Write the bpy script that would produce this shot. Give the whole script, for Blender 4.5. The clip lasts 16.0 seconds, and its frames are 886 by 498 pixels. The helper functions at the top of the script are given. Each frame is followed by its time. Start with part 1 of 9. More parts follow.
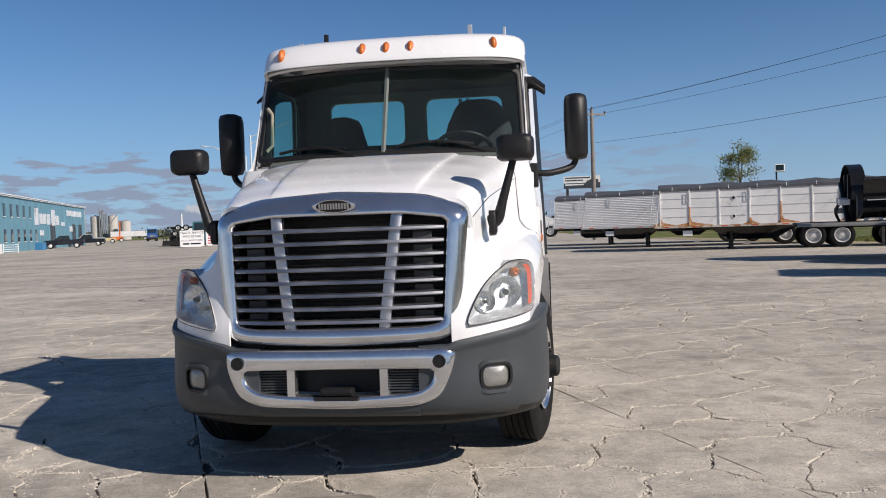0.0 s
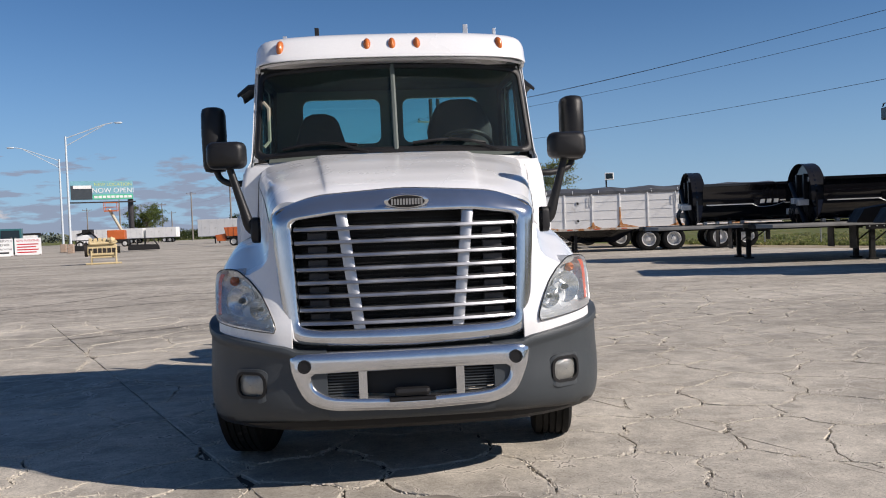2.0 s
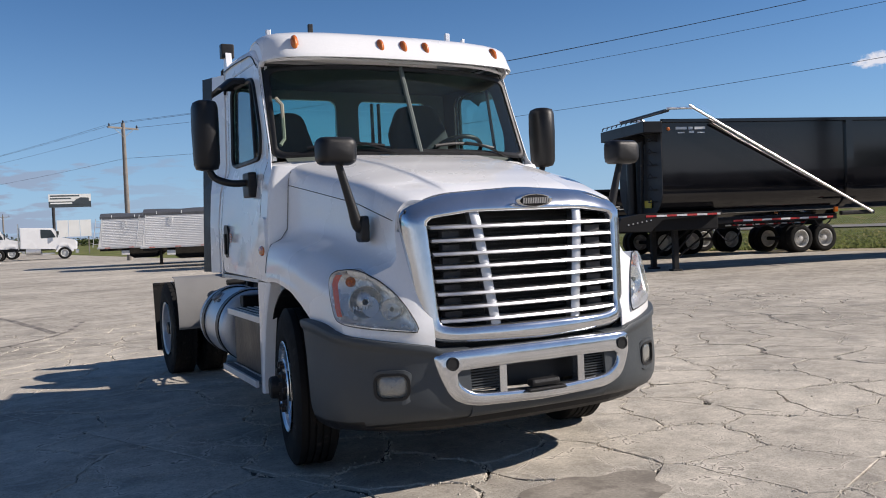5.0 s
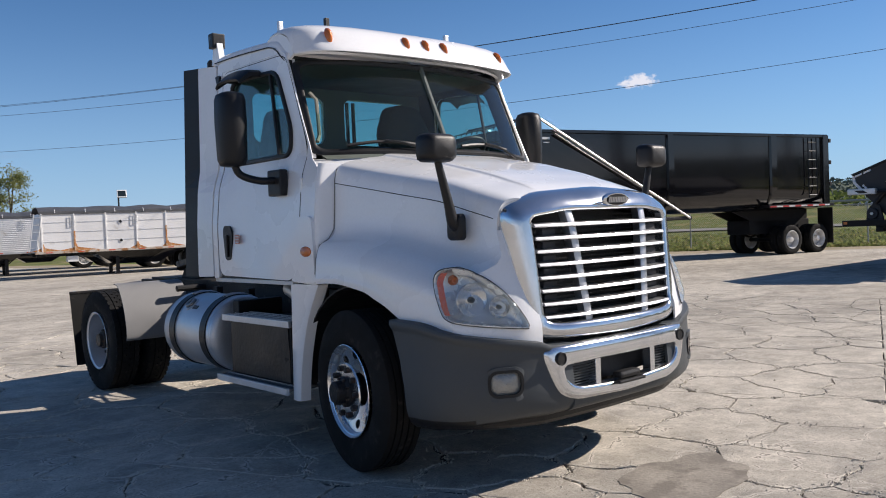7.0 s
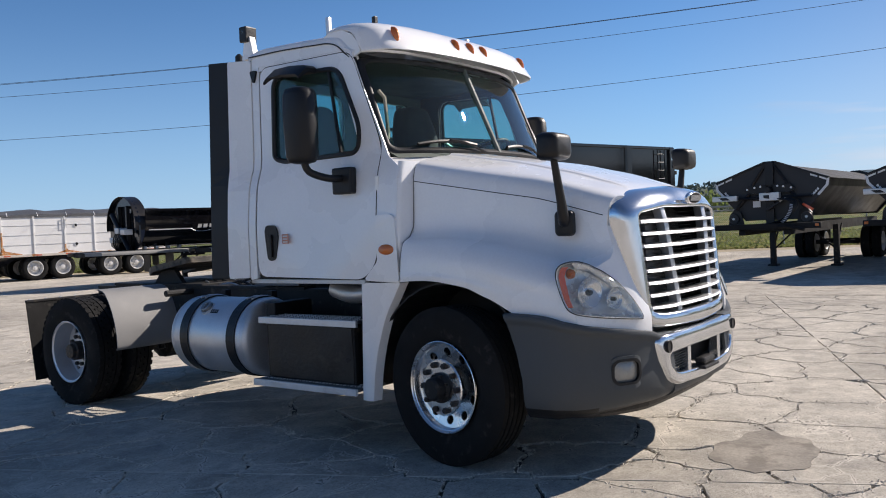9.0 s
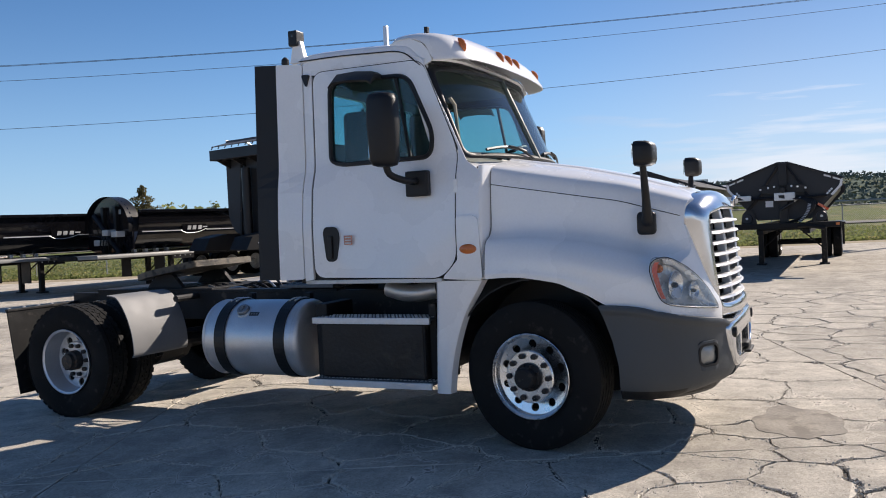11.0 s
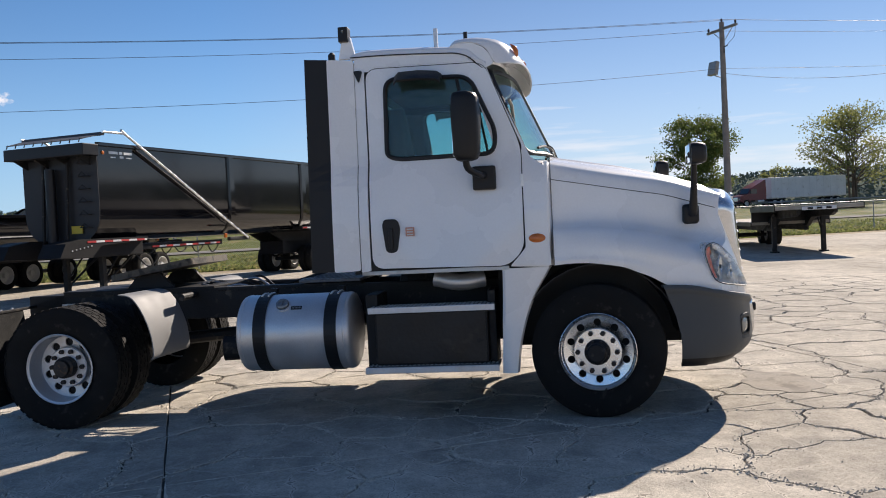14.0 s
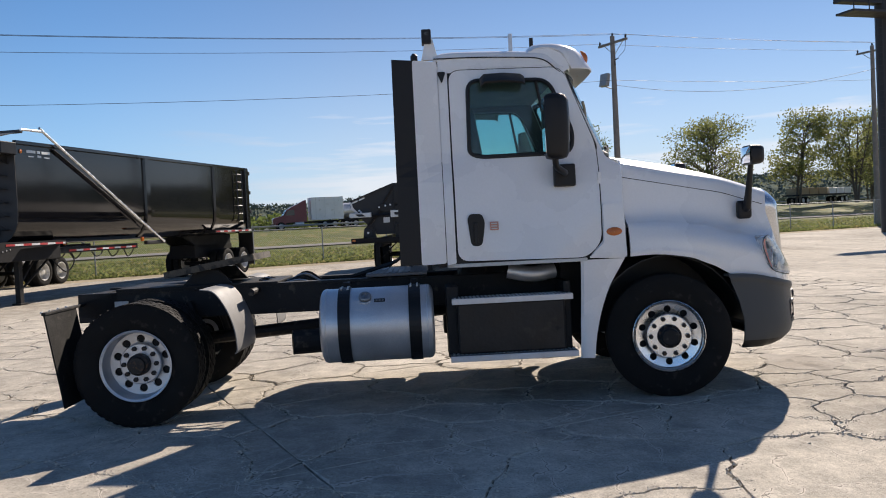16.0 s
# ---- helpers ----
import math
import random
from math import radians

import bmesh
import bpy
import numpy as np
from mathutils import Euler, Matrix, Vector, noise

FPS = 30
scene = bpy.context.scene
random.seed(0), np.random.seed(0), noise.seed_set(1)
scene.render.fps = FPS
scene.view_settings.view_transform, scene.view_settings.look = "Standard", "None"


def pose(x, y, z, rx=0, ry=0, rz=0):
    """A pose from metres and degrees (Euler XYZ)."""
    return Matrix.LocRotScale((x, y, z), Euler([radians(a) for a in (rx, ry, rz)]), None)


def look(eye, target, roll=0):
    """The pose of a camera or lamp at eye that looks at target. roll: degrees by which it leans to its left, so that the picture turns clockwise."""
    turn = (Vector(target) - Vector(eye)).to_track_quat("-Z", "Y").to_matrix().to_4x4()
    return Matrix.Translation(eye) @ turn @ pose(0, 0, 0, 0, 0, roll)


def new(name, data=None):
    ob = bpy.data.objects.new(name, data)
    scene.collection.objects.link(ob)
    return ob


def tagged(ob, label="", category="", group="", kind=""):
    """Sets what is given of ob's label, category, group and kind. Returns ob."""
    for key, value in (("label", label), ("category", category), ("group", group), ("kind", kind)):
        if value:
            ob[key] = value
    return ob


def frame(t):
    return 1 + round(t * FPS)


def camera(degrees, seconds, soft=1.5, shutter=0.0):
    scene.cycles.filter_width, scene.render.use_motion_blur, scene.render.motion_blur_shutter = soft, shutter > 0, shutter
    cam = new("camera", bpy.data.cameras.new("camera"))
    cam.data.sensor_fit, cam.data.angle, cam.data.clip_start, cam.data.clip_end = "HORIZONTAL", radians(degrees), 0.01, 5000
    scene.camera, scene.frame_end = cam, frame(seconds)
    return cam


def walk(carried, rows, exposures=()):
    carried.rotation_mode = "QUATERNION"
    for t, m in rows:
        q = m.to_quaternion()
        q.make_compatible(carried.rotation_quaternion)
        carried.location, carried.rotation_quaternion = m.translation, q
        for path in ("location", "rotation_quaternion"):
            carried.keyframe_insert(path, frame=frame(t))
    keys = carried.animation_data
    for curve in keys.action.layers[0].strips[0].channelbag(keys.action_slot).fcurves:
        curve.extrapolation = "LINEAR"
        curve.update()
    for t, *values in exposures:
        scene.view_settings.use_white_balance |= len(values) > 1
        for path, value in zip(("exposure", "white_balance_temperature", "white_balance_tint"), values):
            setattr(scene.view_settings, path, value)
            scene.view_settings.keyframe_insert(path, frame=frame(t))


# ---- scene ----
cam = camera(55.4, 16.0, 1.0)
METRES, EYE, TILT, LEAN, TURN = 13.514, 1.53, 0.47, 0.32, 0.0
ROWS = [
    (0.0, 0.0, 0.0, 0.0, -0.07, -2.18, 1.72),
    (0.5, -0.0249, -0.0002, 0.0, -2.47, -2.15, 1.74),
    (1.0, -0.0535, 0.0041, -0.0011, -5.11, -2.13, 1.76),
    (1.5, -0.0797, 0.0076, -0.0012, -8.33, -2.11, 1.78),
    (2.0, -0.1045, 0.013, -0.0017, -12.09, -2.07, 1.82),
    (2.5, -0.1346, 0.0226, -0.0012, -16.13, -2.01, 1.85),
    (3.0, -0.1656, 0.0292, -0.0004, -20.05, -2.0, 1.86),
    (3.5, -0.1964, 0.0392, -0.0013, -23.61, -2.0, 1.87),
    (4.0, -0.2274, 0.048, -0.0016, -26.9, -1.95, 1.86),
    (6.5, -0.363, 0.1431, -0.0025, -45.67, -1.81, 1.85),
    (7.0, -0.3847, 0.1641, -0.002, -48.54, -1.81, 1.84),
    (7.5, -0.4053, 0.1859, -0.0029, -51.11, -1.8, 1.85),
    (8.0, -0.4278, 0.2099, -0.0031, -53.9, -1.75, 1.87),
    (8.5, -0.4456, 0.2363, -0.0033, -57.11, -1.68, 1.9),
    (11.0, -0.5382, 0.3699, -0.0024, -72.23, -1.5, 2.12),
    (11.5, -0.5499, 0.4008, -0.0028, -74.3, -1.48, 2.12),
    (12.0, -0.563, 0.4273, -0.0043, -76.3, -1.49, 2.14),
    (12.5, -0.5728, 0.4538, -0.0053, -78.85, -1.53, 2.17),
    (13.0, -0.5831, 0.482, -0.006, -82.24, -1.5, 2.24),
    (13.5, -0.5899, 0.5106, -0.0057, -86.08, -1.44, 2.37),
    (14.0, -0.5952, 0.5424, -0.0064, -89.72, -1.43, 2.4),
    (14.5, -0.6019, 0.5727, -0.0064, -92.66, -1.43, 2.42),
    (15.0, -0.6078, 0.6039, -0.0062, -94.82, -1.43, 2.43),
    (15.5, -0.6095, 0.6386, -0.0075, -96.6, -1.39, 2.44),
    (16.0, -0.6105, 0.6712, -0.0082, -98.53, -1.38, 2.47),
]
walk(cam, [(t, pose(0, 0, EYE, TILT, LEAN, TURN) @ pose(METRES * x, METRES * y, METRES * z, 90 + pitch, roll, yaw)) for t, x, y, z, yaw, pitch, roll in ROWS], [(0.0, 0.15, 6420, 14), (4.0, 0.33, 6400, 14), (8.0, 0.52, 6420, 14), (12.0, 0.68, 6650, 14), (16.0, 0.64, 6820, 14)])

# ---- light ----
SUN = Vector((1.26, -0.86, 1.0)).normalized()
sun = new("sun", bpy.data.lights.new("sun", "SUN"))
sun.data.energy, sun.data.angle, sun.data.color = 4.6, radians(0.53), (1.0, 0.915, 0.8)
sun.matrix_world = look(SUN * 50, (0, 0, 0))
world = bpy.data.worlds.new("sky")
scene.world = world
world.use_nodes = True
wn, wl = world.node_tree.nodes, world.node_tree.links
wn.clear()
sky = wn.new("ShaderNodeTexSky")
sky.sky_type, sky.sun_disc = "NISHITA", False
sky.sun_elevation, sky.sun_rotation = math.asin(SUN.z), math.atan2(SUN.x, SUN.y)
sky.air_density, sky.dust_density, sky.ozone_density = 0.85, 0.0, 4.0
coord = wn.new("ShaderNodeTexCoord")
sep = wn.new("ShaderNodeSeparateXYZ")
wl.new(coord.outputs["Generated"], sep.inputs[0])


def wmath(op, a, b=None, c=None):
    n = wn.new("ShaderNodeMath")
    n.operation = op
    for i, v in enumerate((a, b, c)):
        if v is None:
            continue
        if isinstance(v, (int, float)):
            n.inputs[i].default_value = v
        else:
            wl.new(v, n.inputs[i])
    return n.outputs[0]


# grey fair-weather clouds low in the west, thin streaks low in the east
def wrange(v, a, b, c, d):
    n = wn.new("ShaderNodeMapRange")
    n.inputs[1].default_value, n.inputs[2].default_value, n.inputs[3].default_value, n.inputs[4].default_value = a, b, c, d
    wl.new(v, n.inputs[0])
    return n.outputs[0]


def wnoise(stretch, scale, detail, rough):
    st, n = wn.new("ShaderNodeVectorMath"), wn.new("ShaderNodeTexNoise")
    st.operation = "MULTIPLY"
    wl.new(coord.outputs["Generated"], st.inputs[0])
    st.inputs[1].default_value = (1, 1, stretch)
    n.inputs["Scale"].default_value, n.inputs["Detail"].default_value, n.inputs["Roughness"].default_value = scale, detail, rough
    wl.new(st.outputs[0], n.inputs["Vector"])
    return n.outputs[0]


height_up = sep.outputs[2]
west = wrange(sep.outputs[0], 0.1, 0.4, 1, 0)
above = wmath("MAXIMUM", wmath("SUBTRACT", height_up, 0.07), 0.0)
low = wmath("MAXIMUM", wmath("SUBTRACT", 0.075, height_up), 0.0)
puffs = wmath("MULTIPLY_ADD", low, 1.4, wmath("MULTIPLY_ADD", above, -4.5, wnoise(5.0, 19.0, 7.0, 0.55)))
cover_w = wmath("MULTIPLY", wrange(puffs, 0.5, 0.58, 0, 0.85), west)
right = wrange(sep.outputs[1], 0.25, -0.05, 0, 1)
streak = wmath("MULTIPLY_ADD", height_up, -2.7, wnoise(11.0, 6.0, 6.0, 0.55))
cover_e = wmath("MULTIPLY", wrange(streak, 0.27, 0.45, 0, 0.55), right)
cover = wmath("MAXIMUM", cover_w, cover_e)
mix = wn.new("ShaderNodeMix")
mix.data_type = "RGBA"
wl.new(cover, mix.inputs[0])
# pale haze towards the horizon, bluer sky above
tint = wn.new("ShaderNodeVectorMath")
tint.operation = "MULTIPLY"
hue = wn.new("ShaderNodeMix")
hue.data_type = "RGBA"
wl.new(right, hue.inputs[0])
hue.inputs[6].default_value, hue.inputs[7].default_value = (0.7, 0.97, 1.13, 1), (0.86, 0.91, 0.96, 1)
wl.new(hue.outputs[2], tint.inputs[1])
wl.new(sky.outputs[0], tint.inputs[0])
hz = wn.new("ShaderNodeMapRange")
hz.inputs[1].default_value, hz.inputs[2].default_value, hz.inputs[3].default_value, hz.inputs[4].default_value = 0.0, 0.3, 0.9, 0.0
wl.new(sep.outputs[2], hz.inputs[0])
haze = wn.new("ShaderNodeMix")
haze.data_type = "RGBA"
wl.new(wmath("MULTIPLY", hz.outputs[0], hz.outputs[0]), haze.inputs[0])
wl.new(tint.outputs[0], haze.inputs[6])
mist = wn.new("ShaderNodeMix")
mist.data_type = "RGBA"
wl.new(right, mist.inputs[0])
mist.inputs[6].default_value, mist.inputs[7].default_value = (4.2, 6.2, 8.8, 1), (5.8, 6.9, 8.6, 1)
wl.new(mist.outputs[2], haze.inputs[7])
wl.new(haze.outputs[2], mix.inputs[6])
tone = wn.new("ShaderNodeMix")
tone.data_type = "RGBA"
wl.new(right, tone.inputs[0])
tone.inputs[6].default_value, tone.inputs[7].default_value = (3.7, 4.3, 5.6, 1), (8.6, 9.0, 9.6, 1)
wl.new(tone.outputs[2], mix.inputs[7])
# a small white cloud in the clear sky and a steam plume over the far stack
sky_out = mix.outputs[2]
for at, size, bright in (((0.872, 0.466, 0.152), (46, 46, 140), 9.5), ((-0.276, 0.961, 0.0275), (60, 60, 190), 7.5)):
    off, sq, ln = wn.new("ShaderNodeVectorMath"), wn.new("ShaderNodeVectorMath"), wn.new("ShaderNodeVectorMath")
    off.operation, sq.operation, ln.operation = "SUBTRACT", "MULTIPLY", "LENGTH"
    wl.new(coord.outputs["Generated"], off.inputs[0])
    off.inputs[1].default_value, sq.inputs[1].default_value = at, size
    wl.new(off.outputs[0], sq.inputs[0]), wl.new(sq.outputs[0], ln.inputs[0])
    ragged = wmath("MULTIPLY_ADD", wmath("SUBTRACT", wnoise(1.5, size[0] * 2.4, 5.0, 0.6), 0.5), 2.2, ln.outputs["Value"])
    puff = wn.new("ShaderNodeMix")
    puff.data_type = "RGBA"
    wl.new(wrange(ragged, 0.55, 1.1, 0.9, 0.0), puff.inputs[0])
    wl.new(sky_out, puff.inputs[6])
    puff.inputs[7].default_value = (bright, bright, bright * 1.04, 1)
    sky_out = puff.outputs[2]
bg = wn.new("ShaderNodeBackground")
bg.inputs[1].default_value = 0.065
wl.new(sky_out, bg.inputs[0])
wout = wn.new("ShaderNodeOutputWorld")
wl.new(bg.outputs[0], wout.inputs[0])


# ---- materials ----
def mat(name, color, rough=0.5, metal=0.0, vary=0.12, scale=3.0, fine=60.0, bump=0.02, coat=0.0, second=None, amount=0.5, spec=0.5, coords="Object", island=0.0, clear=0.0):
    """A surface with coarse stains, fine grain and relief; second: a colour for patches (dirt, rust)."""
    m = bpy.data.materials.new(name)
    m.use_nodes = True
    n, l = m.node_tree.nodes, m.node_tree.links
    p = n["Principled BSDF"]
    p.inputs["Roughness"].default_value, p.inputs["Metallic"].default_value = rough, metal
    p.inputs["Coat Weight"].default_value, p.inputs["Coat Roughness"].default_value = coat, 0.04
    p.inputs["Specular IOR Level"].default_value = spec
    p.inputs["Transmission Weight"].default_value = clear
    tc = n.new("ShaderNodeTexCoord")
    big, small = n.new("ShaderNodeTexNoise"), n.new("ShaderNodeTexNoise")
    big.inputs["Scale"].default_value, small.inputs["Scale"].default_value = scale, fine
    big.inputs["Detail"].default_value, small.inputs["Detail"].default_value = 5, 3
    for t in (big, small):
        l.new(tc.outputs[coords], t.inputs["Vector"])
    add = n.new("ShaderNodeMath")
    add.operation = "MULTIPLY_ADD"
    l.new(small.outputs[0], add.inputs[0])
    add.inputs[1].default_value = 0.5
    l.new(big.outputs[0], add.inputs[2])
    r = n.new("ShaderNodeMapRange")
    r.inputs[1].default_value, r.inputs[2].default_value = 0.5, 1.0
    r.inputs[3].default_value, r.inputs[4].default_value = 1 - vary, 1 + vary
    l.new(add.outputs[0], r.inputs[0])
    value = r.outputs[0]
    if island:
        oi = n.new("ShaderNodeObjectInfo")
        k = n.new("ShaderNodeMapRange")
        k.inputs[3].default_value, k.inputs[4].default_value = 1 - island, 1 + island
        l.new(oi.outputs["Random"], k.inputs[0])
        mm = n.new("ShaderNodeMath")
        mm.operation = "MULTIPLY"
        l.new(value, mm.inputs[0]), l.new(k.outputs[0], mm.inputs[1])
        value = mm.outputs[0]
    mul = n.new("ShaderNodeVectorMath")
    mul.operation = "SCALE"
    mul.inputs[0].default_value = color
    l.new(value, mul.inputs["Scale"])
    out = mul.outputs[0]
    if second:
        t2 = n.new("ShaderNodeTexNoise")
        t2.inputs["Scale"].default_value, t2.inputs["Detail"].default_value = scale * 2.3, 6
        l.new(tc.outputs[coords], t2.inputs["Vector"])
        r2 = n.new("ShaderNodeMapRange")
        r2.inputs[1].default_value, r2.inputs[2].default_value = 0.66 - 0.3 * amount, 0.76 - 0.3 * amount
        l.new(t2.outputs[0], r2.inputs[0])
        mx = n.new("ShaderNodeMix")
        mx.data_type = "RGBA"
        l.new(r2.outputs[0], mx.inputs[0]), l.new(out, mx.inputs[6])
        mx.inputs[7].default_value = (*second, 1)
        out = mx.outputs[2]
    l.new(out, p.inputs["Base Color"])
    rr = n.new("ShaderNodeMapRange")
    rr.inputs[1].default_value, rr.inputs[2].default_value = 0.3, 0.7
    rr.inputs[3].default_value, rr.inputs[4].default_value = max(0.02, rough * 0.8), min(1, rough * 1.2)
    l.new(big.outputs[0], rr.inputs[0]), l.new(rr.outputs[0], p.inputs["Roughness"])
    if bump:
        b = n.new("ShaderNodeBump")
        b.inputs["Strength"].default_value, b.inputs["Distance"].default_value = 0.6, bump
        l.new(small.outputs[0], b.inputs["Height"]), l.new(b.outputs[0], p.inputs["Normal"])
    return m


def glass(name, color, rough=0.0, dust=0.0, ior=1.45):
    """A thin pane: clear sheet with a mirror sheen and a film of road dust."""
    m = bpy.data.materials.new(name)
    m.use_nodes = True
    n, l = m.node_tree.nodes, m.node_tree.links
    n.remove(n["Principled BSDF"])
    t, g, mx, fr = n.new("ShaderNodeBsdfTransparent"), n.new("ShaderNodeBsdfGlossy"), n.new("ShaderNodeMixShader"), n.new("ShaderNodeLayerWeight")
    t.inputs[0].default_value, g.inputs[0].default_value, g.inputs[1].default_value = (*color, 1), (1, 1, 1, 1), rough
    pw, sc = n.new("ShaderNodeMath"), n.new("ShaderNodeMath")
    pw.operation, sc.operation = "POWER", "MULTIPLY_ADD"
    pw.inputs[1].default_value = 4.0
    f0 = ((ior - 1) / (ior + 1)) ** 2
    sc.inputs[1].default_value, sc.inputs[2].default_value = 0.75, f0
    l.new(fr.outputs["Facing"], pw.inputs[0]), l.new(pw.outputs[0], sc.inputs[0])
    l.new(sc.outputs[0], mx.inputs[0]), l.new(t.outputs[0], mx.inputs[1]), l.new(g.outputs[0], mx.inputs[2])
    film, veil, patch, amount, tc = n.new("ShaderNodeBsdfDiffuse"), n.new("ShaderNodeMixShader"), n.new("ShaderNodeTexNoise"), n.new("ShaderNodeMapRange"), n.new("ShaderNodeTexCoord")
    film.inputs[0].default_value = (0.55, 0.62, 0.58, 1)
    patch.inputs["Scale"].default_value, patch.inputs["Detail"].default_value = 2.2, 6
    amount.inputs[1].default_value, amount.inputs[2].default_value, amount.inputs[3].default_value, amount.inputs[4].default_value = 0.3, 0.7, dust * 0.6, dust * 1.4
    l.new(tc.outputs["Object"], patch.inputs["Vector"]), l.new(patch.outputs[0], amount.inputs[0]), l.new(amount.outputs[0], veil.inputs[0])
    l.new(mx.outputs[0], veil.inputs[1]), l.new(film.outputs[0], veil.inputs[2])
    l.new(veil.outputs[0], n["Material Output"].inputs[0])
    return m


WHITE = mat("white_paint", (0.83, 0.835, 0.84), 0.28, vary=0.04, scale=1.5, bump=0.0, coat=0.6)
WHITE_DIRTY = mat("white_paint_worn", (0.62, 0.62, 0.6), 0.45, vary=0.1, scale=1.2, bump=0.004, second=(0.42, 0.4, 0.36), amount=0.35)
REFLECTOR = mat("lamp_reflector", (0.78, 0.79, 0.81), 0.24, 0.85, vary=0.06, scale=20, bump=0.0)
CHROME = mat("chrome", (0.68, 0.7, 0.73), 0.13, 0.94, vary=0.1, scale=5, bump=0.0)
SATIN = mat("bright_slats", (0.5, 0.51, 0.53), 0.42, 1.0, vary=0.06, scale=6, bump=0.0)
ALU = mat("polished_aluminium", (0.86, 0.87, 0.88), 0.27, 1.0, vary=0.08, scale=6, fine=120, bump=0.001)
ALU_DULL = mat("dull_aluminium", (0.62, 0.63, 0.65), 0.42, 0.7, vary=0.12, scale=4, fine=90, bump=0.002)
GREY = mat("grey_plastic", (0.047, 0.055, 0.062), 0.5, vary=0.1, scale=2.5, fine=250, bump=0.002)
FENDERGREY = mat("faded_grey_plastic", (0.19, 0.19, 0.19), 0.6, vary=0.12, scale=3, fine=200, bump=0.002)
BLACK = mat("black_plastic", (0.012, 0.012, 0.013), 0.45, vary=0.2, scale=4, fine=200, bump=0.002, spec=0.35)
DARK = mat("black_steel", (0.014, 0.014, 0.015), 0.6, vary=0.3, scale=4, fine=80, bump=0.004, second=(0.07, 0.06, 0.05), amount=0.2, spec=0.3)
RUBBER = mat("tyre_rubber", (0.011, 0.011, 0.011), 0.85, vary=0.2, scale=5, fine=150, bump=0.004, second=(0.035, 0.032, 0.029), amount=0.15, spec=0.2)
HUB = mat("greasy_hub", (0.032, 0.028, 0.026), 0.55, 0.4, vary=0.3, scale=14, fine=90, bump=0.006, second=(0.085, 0.05, 0.032), amount=0.35)
AMBER = mat("amber_lens", (0.55, 0.14, 0.02), 0.15, vary=0.1, scale=20, fine=200, bump=0.004, coat=0.5)
LAMPBOWL = mat("lamp_bowl", (0.7, 0.71, 0.72), 0.26, 0.5, vary=0.1, scale=12, bump=0.002)
REDLENS = mat("red_lens", (0.62, 0.09, 0.03), 0.15, vary=0.1, scale=20, bump=0.003, coat=0.5)
LENS = glass("lamp_lens", (0.94, 0.95, 0.95), 0.03, 0.09, ior=1.38)
BRACKET = mat("dull_grey_bracket", (0.05, 0.05, 0.053), 0.6, vary=0.2, scale=10, fine=90, bump=0.002, spec=0.3)
FOG = mat("fog_lens", (0.28, 0.28, 0.26), 0.12, 0.3, vary=0.1, scale=30, fine=120, bump=0.006, coat=0.8)
STEP_EDGE = mat("bright_step_edge", (0.62, 0.63, 0.65), 0.42, 0.5, vary=0.1, scale=8, bump=0.001)
# dark grey of the catwalk plate; on the steps it also holds their shade
TREAD = mat("dull_and_shaded_tread_plate", (0.12, 0.125, 0.135), 0.5, 0.4, vary=0.3, scale=10, fine=60, bump=0.004)
COVER = mat("black_sheet_cover", (0.009, 0.009, 0.01), 0.4, vary=0.3, scale=3, fine=30, bump=0.004, second=(0.022, 0.02, 0.018), amount=0.15, spec=0.4)
CAPGREY = mat("cast_grey_metal", (0.27, 0.275, 0.28), 0.42, 0.6, vary=0.15, scale=20, bump=0.002)
GLASS = glass("windscreen_glass", (0.6, 0.8, 0.76), 0.0, 0.015, ior=1.4)
GLASS_TINT = glass("side_glass", (0.62, 0.83, 0.83), 0.0, 0.02, ior=1.42)
MIRROR = mat("mirror_glass", (0.85, 0.87, 0.9), 0.02, 1.0, vary=0.01, bump=0.0)
SEAT = mat("dark_cloth", (0.03, 0.032, 0.036), 0.85, vary=0.2, scale=6, fine=200, bump=0.004)
DASH = mat("dash_plastic", (0.11, 0.13, 0.12), 0.6, vary=0.1, scale=5, fine=200, bump=0.002)
TRIM_TAN = mat("tan_trim", (0.3, 0.28, 0.22), 0.75, vary=0.1, scale=5, bump=0.003)
STAINLESS = mat("tread_plate", (0.55, 0.56, 0.57), 0.35, 0.9, vary=0.15, scale=10, fine=60, bump=0.01)


# ---- shapes ----
def thing(name, m, label, category, group="", kind=""):
    ob = new(name)
    ob.matrix_world = m
    return tagged(ob, label, category, group, kind)


def part(name, bm, material, parent=None, label="", smooth=None, m=None, kind=""):
    me = bpy.data.meshes.new(name)
    bmesh.ops.recalc_face_normals(bm, faces=bm.faces)
    if smooth is not None:
        for f in bm.faces:
            f.smooth = True
        for e in bm.edges:
            e.smooth = len(e.link_faces) == 2 and e.calc_face_angle(0) < radians(smooth)
    bm.to_mesh(me)
    bm.free()
    me.materials.append(material)
    ob = new(name, me)
    if parent:
        ob.parent = parent
    if m:
        ob.matrix_basis = m
    return tagged(ob, label, kind=kind)


def box(x0, x1, y0, y1, z0, z1, bev=0.0, bm=None, seg=2):
    bm = bm or bmesh.new()
    r = bmesh.ops.create_cube(bm, size=1)
    bmesh.ops.transform(bm, verts=r["verts"], matrix=Matrix.Translation(((x0 + x1) / 2, (y0 + y1) / 2, (z0 + z1) / 2)) @ Matrix.Diagonal((abs(x1 - x0), abs(y1 - y0), abs(z1 - z0), 1)))
    if bev:
        bmesh.ops.bevel(bm, geom=list({e for v in r["verts"] for e in v.link_edges}), offset=bev, segments=seg, affect="EDGES", profile=0.6)
    return bm


